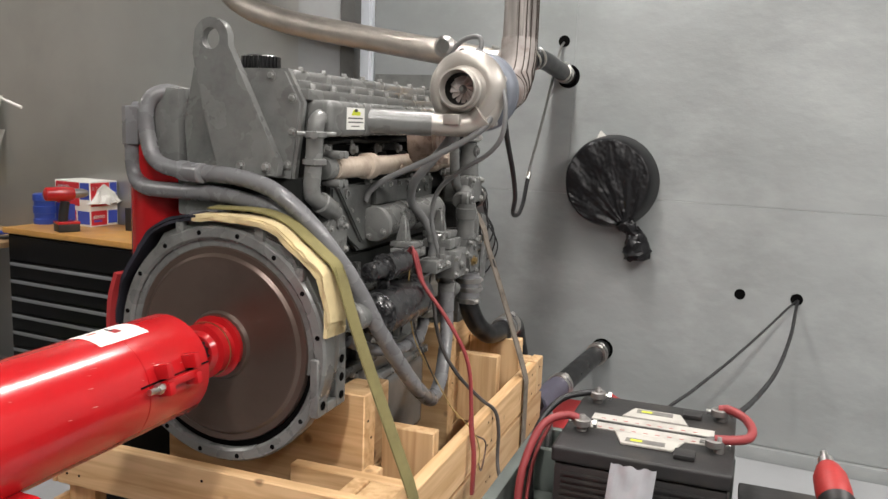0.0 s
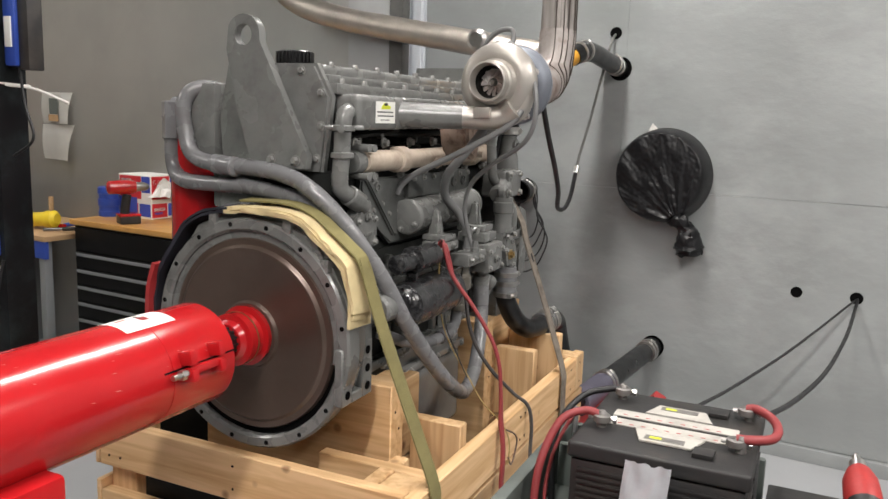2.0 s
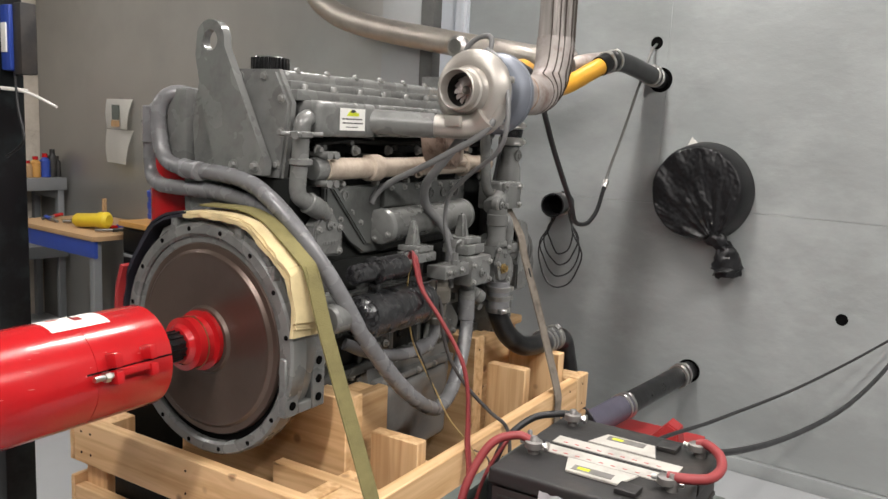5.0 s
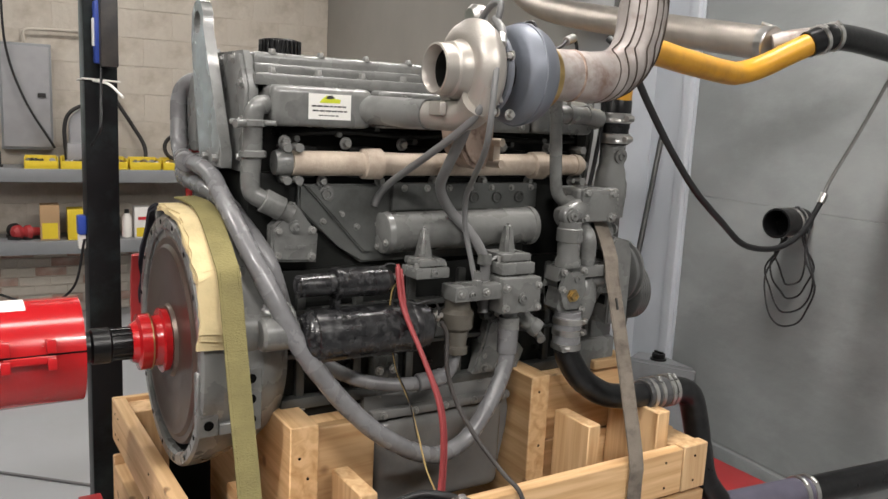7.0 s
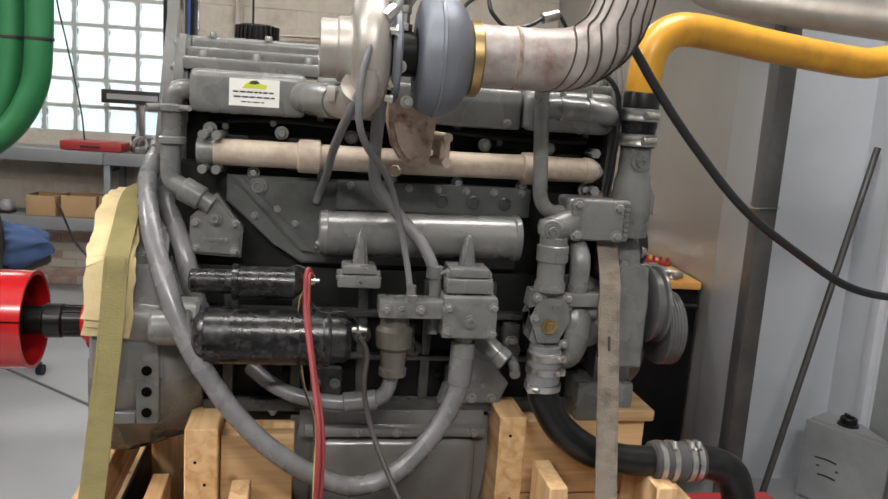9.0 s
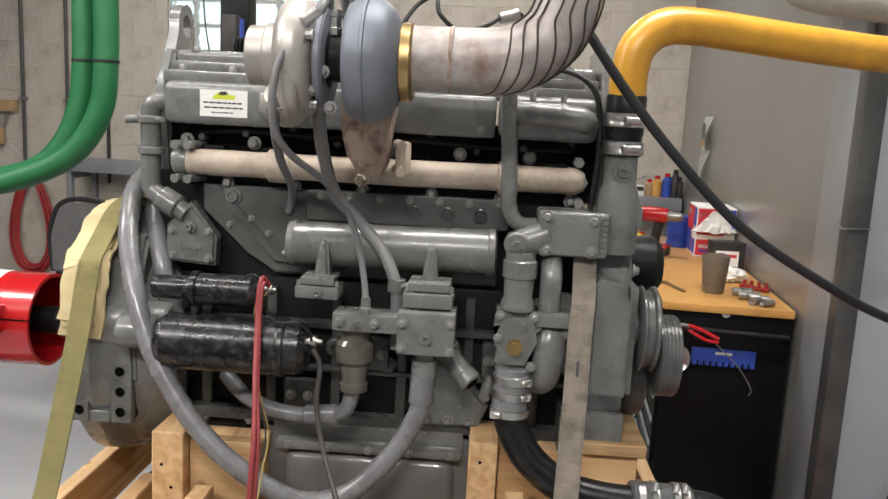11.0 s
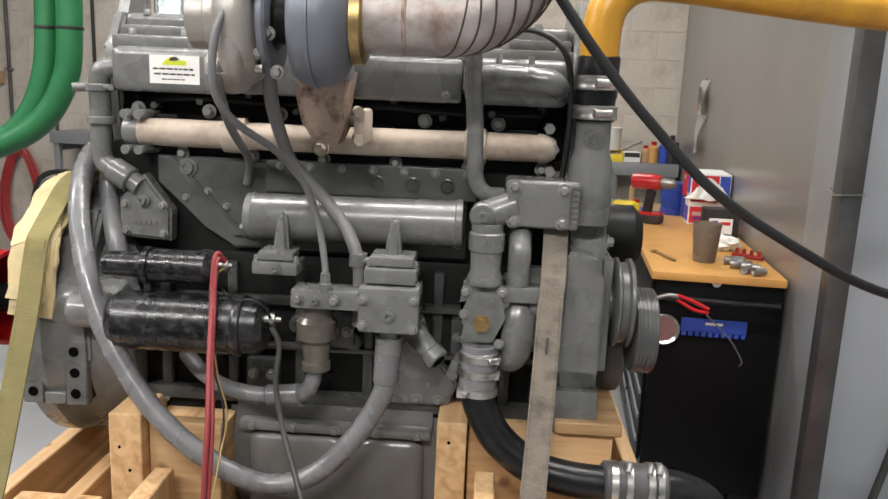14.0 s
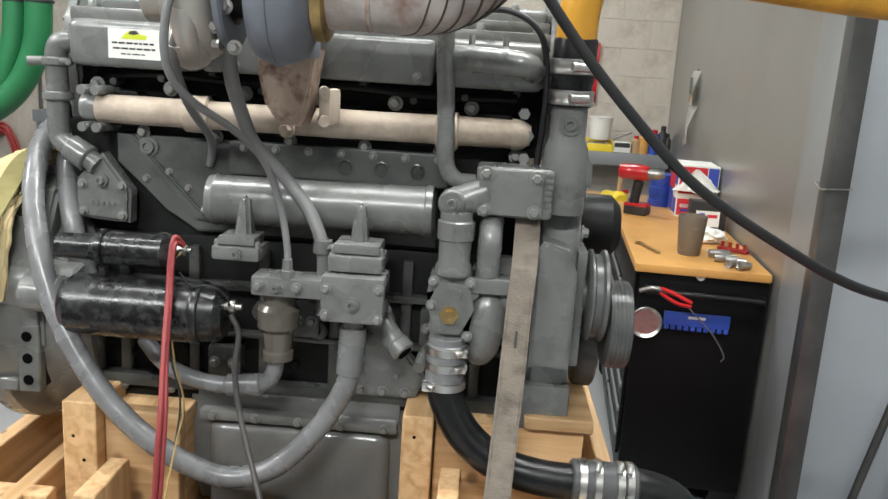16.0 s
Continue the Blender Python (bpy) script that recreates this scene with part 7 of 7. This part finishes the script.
part("handle", tube(B(), [(.11, -.06, .035), (.135, -.05, .035), (.135, .05, .035), (.11, .06, .035)], .008, 8), BATTERY_GREY, t)
for k in range(7):
    y = -.88 + .05 * k + rr.uniform(-.02, .02)
    t = thing("brake_part", "greasy dark machine part piled on the shelf", "part", at_shelf(y, UP, .22 + rr.uniform(-.06, .06), rr.uniform(0, 180)), "parts piled on the shelf")
    part("ring", tube(B(), [(.05 * math.cos(a), .012 * math.sin(2 * a), .065 + .05 * math.sin(a)) for a in [2 * math.pi * i / 12 for i in range(13)]], .012, 8, 3), rr.choice([TOOL_STEEL, BATTERY_GREY, CASE_GREY]), t)
    part("block", box(B(), -.05, .03, -.03, .03, 0, .05, .01), rr.choice([TOOL_STEEL, BATTERY_GREY]), t)
for y, m, r, h, lab in ((-.52, RED_DULL, .025, .17, "red spray can on the shelf"), (-.36, BATTERY_GREY, .04, .14, "dark oil can on the shelf"),
                        (2.02, CARDBOARD, .032, .12, "brown bottle on the shelf"), (2.075, ORANGE_TOP, .036, .15, "orange bottle on the shelf"),
                        (2.145, BLUE_PLASTIC, .036, .17, "dark blue bottle on the shelf"), (2.20, BATTERY_GREY, .034, .2, "black bottle on the shelf"), (2.235, BATTERY_GREY, .026, .15, "black bottle on the shelf"), (1.60, YELLOW_PLASTIC, .035, .06, "yellow tin on the shelf")):
    t = thing("bottle", lab, "bottle", at_shelf(y, UP, .30), "bottles on the shelf")
    part("body", lathe(B(), (0, 0, 0), (0, 0, 1), [(0, r), (h * .7, r), (h * .8, r * .6), (h * .84, r * .45)], 18), m, t)
    part("cap", lathe(B(), (0, 0, h * .84), (0, 0, 1), [(0, r * .55), (h * .16, r * .5)], 14), rr.choice([RED_PAINT, BATTERY_GREY, WHITE_PLASTIC]), t)
t = thing("white_bucket", "white plastic bucket on a yellow bin", "bucket", at_shelf(1.765, UP + .075, .26))
part("pail", lathe(B(), (0, 0, 0), (0, 0, 1), [(.004, .06), (0, .068), (.15, .082), (.152, .086), (.16, .086), (.158, .079), (.02, .065), (.02, .02)], 28, cap=False), WHITE_PLASTIC, t)
part("bail", tube(B(), [(0, -.084, .14), (.05, -.05, .10), (.06, 0, .085), (.05, .05, .10), (0, .084, .14)], .003, 6), TOOL_STEEL, t)
tray(1.765, .19, YELLOW_PLASTIC, "shallow yellow plastic bin with small parts")
carton("parts_box", "small black and white carton on the shelf", 0, 0, 0, .12, .10, .07, [(PRINT_BLACK, .05, .95, .5, .95)], PAPER, 0).matrix_basis = at_shelf(1.92, UP, .30, 96)
t = thing("hand_tool", "bent steel bracket lying over a carton", "tool", at_shelf(1.93, UP + .075, .28))
part("bar", tube(B(), [(0, -.07, .0), (.01, -.03, .03), (0, .02, .05), (.01, .06, .07)], .009, 8), TOOL_STEEL, t)
t = thing("red_hose", "red plastic level hanging on the block wall", "level", at_shelf(1.70, 1.28, .0))
part("bar", box(B(), .004, .035, -.02, .02, 0, .42, .004), RED_PAINT, t)
part("vial", box(B(), .035, .037, -.012, .012, .18, .24, .001), YELLOW_PLASTIC, t)
t = thing("red_tool", "red hand tool standing on the shelf", "tool", at_shelf(-.42, UP, .30))
part("base", box(B(), -.06, .06, -.07, .07, 0, .05, .01), RED_PAINT, t)
part("post", cyl(B(), (0, 0, .05), (0, 0, .13), .035, n=18), RED_DULL, t)
t = thing("dark_motor", "small dark electric motor on the shelf", "motor", at_shelf(-.15, UP, .24))
part("body", cyl(B(), (0, -.07, .055), (0, .07, .055), .05, n=24, bev=.006), BATTERY_GREY, t)
part("foot", box(B(), -.05, .05, -.08, .08, 0, .012, .002), BATTERY_GREY, t)
part("box", box(B(), -.03, .03, -.03, .03, .09, .13, .005), RED_DULL, t)

# lower deck
def open_box(yw, w, h, mat, label, z=LOW, depth=.26, lid=False):
    b = thing("storage_box", label, "box", at_shelf(yw, z, depth, rr.uniform(-6, 6)), "boxes on the lower shelf")
    d = .20
    if lid:
        part("body", box(B(), -d / 2, d / 2, -w / 2, w / 2, 0, h * .82, .006), mat, b)
        part("lid", box(B(), -d / 2 - .008, d / 2 + .008, -w / 2 - .008, w / 2 + .008, h * .82, h, .006), mat, b)
        return b
    part("floor", box(B(), -d / 2, d / 2, -w / 2, w / 2, 0, .005, 0), mat, b)
    for s in (-1, 1):
        part("side", box(B(), -d / 2, d / 2, s * w / 2 - .003, s * w / 2 + .003, .006, h, .001), mat, b)
        part("end", box(B(), s * d / 2 - .003, s * d / 2 + .003, -w / 2 + .004, w / 2 - .004, .006, h, .001), mat, b)
    return b


open_box(-1.5, .20, .15, CARDBOARD, "open brown cardboard box on the lower shelf")
open_box(-1.24, .24, .16, CARDBOARD, "open brown cardboard box on the lower shelf")
open_box(-.97, .23, .17, CARDBOARD, "open brown cardboard box with red hose inside")
t = thing("hose_coil", "small coil of red hose in a cardboard box", "hose", at_shelf(-.97, LOW + .12, .26))
part("coil", tube(B(), [((.06 + .002 * k) * math.cos(a + k * .3), (.075) * math.sin(a + k * .3), .006 * k * .5 + .01 * math.sin(3 * a)) for k in range(5) for a in [2 * math.pi * i / 10 for i in range(10)]], .009, 8, 3), RED_PAINT, t)
open_box(-.38, .25, .25, WHITE_PLASTIC, "white lidded storage box on the lower shelf", lid=True)
for y, m, r, h, lab in ((-.80, SHELF_GREY, .032, .20, "grey steel canister on the lower shelf"), (-.66, BATTERY_GREY, .05, .13, "black tub on the lower shelf"),
                        (.50, RED_PAINT, .04, .22, "red bottle on the lower shelf"), (.60, RED_PAINT, .04, .23, "red bottle on the lower shelf"), (.92, BATTERY_GREY, .05, .24, "black jug on the lower shelf"), (.70, WHITE_PLASTIC, .035, .2, "white bottle on the lower shelf")):
    t = thing("bottle", lab, "bottle", at_shelf(y, LOW, .28), "bottles on the lower shelf")
    part("body", lathe(B(), (0, 0, 0), (0, 0, 1), [(0, r), (h * .7, r), (h * .8, r * .65), (h * .86, r * .45)], 18), m, t)
    part("cap", lathe(B(), (0, 0, h * .86), (0, 0, 1), [(0, r * .5), (h * .14, r * .45)], 14), BATTERY_GREY, t)
carton("parts_box", "tan carton on the lower shelf", 0, 0, 0, .12, .16, .24, [(YELLOW_PLASTIC, .1, .9, .05, .5)], CARDBOARD, 0).matrix_basis = at_shelf(.20, LOW, .28, 90)
carton("parts_box", "tall orange carton on the lower shelf", 0, 0, 0, .10, .16, .21, [(YELLOW_PLASTIC, .1, .9, .1, .9)], YELLOW_PLASTIC, 0).matrix_basis = at_shelf(.36, LOW, .28, 90)
carton("parts_box", "pale printed carton on the lower shelf", 0, 0, 0, .11, .15, .22, [(YELLOW_PLASTIC, .1, .9, .05, .35), (PRINT_RED, .2, .8, .6, .7)], PAPER, 0).matrix_basis = at_shelf(.80, LOW, .28, 90)
for k in range(14):
    y = rr.choice([rr.uniform(-.2, .12), rr.uniform(1.0, 1.9), rr.uniform(-2.3, -1.65)])
    t = thing("machine_part", "dark machined part on the lower shelf", "part", at_shelf(y, LOW, .24 + rr.uniform(-.08, .08), rr.uniform(0, 180)), "machine parts on the lower shelf")
    part("casting", lathe(B(), (-.05, 0, .05), (1, rr.uniform(-.3, .3), 0), [(0, .02), (.02, .045), (.05, .05), (.06, .03), (.11, .028), (.12, .015)], 16), rr.choice([TOOL_STEEL, BATTERY_GREY, CASE_GREY, RED_DULL]), t)
    part("foot", box(B(), -.05, .05, -.04, .04, 0, .02, .004), BATTERY_GREY, t)

# long black tool lying against the glass
t = thing("clamp_bar", "long black box with a plain pale stripe by the window", "box", on_room(FAR + .06, -.26 + .9965 * (-.86 - 2.006), 1.30))
part("box", box(B(), 0, .05, -.29, .29, 0, .10, .004), BATTERY_GREY, t)
part("print_bar", box(B(), .05, .0512, -.25, .12, .03, .07, 0), CASE_GREY, t)
part("print_bar", box(B(), .05, .0512, .15, .25, .03, .07, 0), WHITE_PLASTIC, t)
part("bracket", box(B(), -.05, .002, -.02, .02, .02, .06, .002), TOOL_STEEL, t)
part("bracket_leg", box(B(), .005, .03, -.02, .02, -.335, .0, .002), TOOL_STEEL, t)

# ---- hoses, wall cables and the chair in the shop ----
for dy, dx in ((0, 0), (.085, .03)):
    X = -.72 + dx
    t = thing("green_hose", "thick green rubber hose hanging from the ceiling", "hose", pose(0, 0, 0), "green hoses")
    part("hose", tube(B(), [(X, -.475 + dy, CEIL), (X, -.47 + dy, 2.2), (X, -.466 + dy, 1.8), (X, -.468 + dy, 1.57), (X, -.488 + dy, 1.42), (X, -.55 + dy * .8, 1.29), (X, -.655 + dy * .4, 1.205), (X, -.84, 1.165 - dy * .2), (X, -1.2, 1.15), (X, -1.9, 1.25), (X, -2.7, 1.7), (X, -3.0, CEIL)], .039, 20, 8), GREEN_HOSE, t)
    part("tie", lathe(B(), (X, -.467 + dy, 1.565), (0, 0, 1), [(0, .040), (.001, .0415), (.008, .0415), (.009, .040)], 22), BATTERY_GREY, t)
t = thing("hose_coil", "coil of red air hose hanging on the block wall", "hose", ROOM)
yc = -.26 + .9965 * (-3.05 - 2.006)
for k in range(7):
    a0 = rr.uniform(0, .4)
    part("loop", tube(B(), [(FAR + .05 + .016 * (k % 3), yc + (.17 + .013 * k) * math.sin(a) * (.78 - .22 * math.cos(a)), .36 + (.36 + .012 * k) * math.cos(a + .0) + rr.uniform(-.006, .006)) for a in [2 * math.pi * i / 16 for i in range(17)]], .011, 8, 3), RED_DULL, t)
part("hook", tube(B(), [(FAR + .0, yc, .745), (FAR + .10, yc, .745), (FAR + .11, yc, .785)], .008, 8), TOOL_STEEL, t)
for yw, m in ((-2.72, POST_GREY), (-3.12, POST_GREY), (-2.36, BATTERY_GREY)):
    yc2 = -.26 + .9965 * (yw - 2.006)
    t = thing("wall_conduit", "thin dark conduit running up the block wall", "conduit", ROOM)
    part("pipe", cyl(B(), (FAR + .02, yc2, .75), (FAR + .02, yc2, CEIL), .014, n=12), m, t)
    part("clip", box(B(), FAR + .001, FAR + .04, yc2 - .03, yc2 + .03, 1.4, 1.42, .002), TOOL_STEEL, t)
t = thing("wall_bracket", "brown wooden bracket fixed to the block wall", "bracket", at_shelf(-3.32, 1.30, .0))
part("plate", box(B(), .002, .10, -.14, .14, 0, .09, .004), CARDBOARD, t)
part("arm", box(B(), .02, .06, -.1, .02, -.28, -.14, .004), CARDBOARD, t)
part("stay", cyl(B(), (.03, .05, .0), (.03, -.02, -.3), .01, n=10), TOOL_STEEL, t)
t = thing("hanging_cord", "thin dark cord hanging before the glass blocks", "cable", at_shelf(-1.22, UP, .25))
part("cord", tube(B(), [(0, .0, .02), (.0, -.03, .3), (0, -.12, .75), (0, -.2, 1.2), (0, -.25, CEIL - UP)], .006, 8), BLACK_CABLE, t)
t = thing("hanging_cord", "dark cord hanging down beside the glass blocks", "cable", at_shelf(-.05, 1.06, .15))
part("cord", tube(B(), [(0, .30, .02), (.0, .12, .35), (0, .02, .7), (0, .0, 1.2), (0, -.05, CEIL - 1.06)], .008, 8), BLACK_CABLE, t)

t = thing("office_chair", "grey mesh office chair with a blue jacket over it", "chair", pose(-2.6, -1.25, 0, 0, 0, 80))
bm = B()
prism(bm, [(-.22, .50), (-.23, .70), (-.17, .86), (0, .90), (.17, .86), (.23, .70), (.22, .50)], -.28, -.25, "y", .01)
part("backrest", bm, MESH_GREY, t)
part("back_rim", tube(B(), [(-.22, -.265, .50), (-.235, -.265, .70), (-.17, -.265, .87), (0, -.265, .91), (.17, -.265, .87), (.235, -.265, .70), (.22, -.265, .50)], .014, 10), BATTERY_GREY, t)
part("seat", box(B(), -.24, .24, -.24, .24, .44, .51, .03, seg=3), BATTERY_GREY, t)
part("gas_post", cyl(B(), (0, 0, GROUND + .08), (0, 0, .44), .025, n=16), BATTERY_GREY, t)
for k in range(5):
    a = 2 * math.pi * k / 5
    part("leg", tube(B(), [(0, 0, GROUND + .09), (.15 * math.cos(a), .15 * math.sin(a), GROUND + .08), (.28 * math.cos(a), .28 * math.sin(a), GROUND + .055)], .018, 10), BATTERY_GREY, t)
    part("caster", cyl(B(), (.28 * math.cos(a) - .015, .28 * math.sin(a), GROUND + .03), (.28 * math.cos(a) + .015, .28 * math.sin(a), GROUND + .03), .03, n=14), BLACK_RUBBER, t)
t = thing("jacket", "crumpled blue work jacket thrown over the chair", "jacket", pose(-2.42, -1.17, .62))
bm = B()
bmesh.ops.create_icosphere(bm, subdivisions=5, radius=.2)
for v in bm.verts:
    v.co = Vector((v.co.x * .7, v.co.y * 1.25, v.co.z * .62)) * (1 + .35 * noise.noise(v.co * 7) + .16 * noise.noise(v.co * 18))
part("cloth", bm, DENIM, t)

# cords on the floor
cable("extension_lead", [(-1.2, .38, GROUND + .006), (-1.57, -.03, GROUND + .006), (-2.1, -.61, GROUND + .006), (-2.6, -1.14, GROUND + .006), (-3.3, -1.9, GROUND + .006)], .007, GREY_CABLE, "grey cord lying across the shop floor")
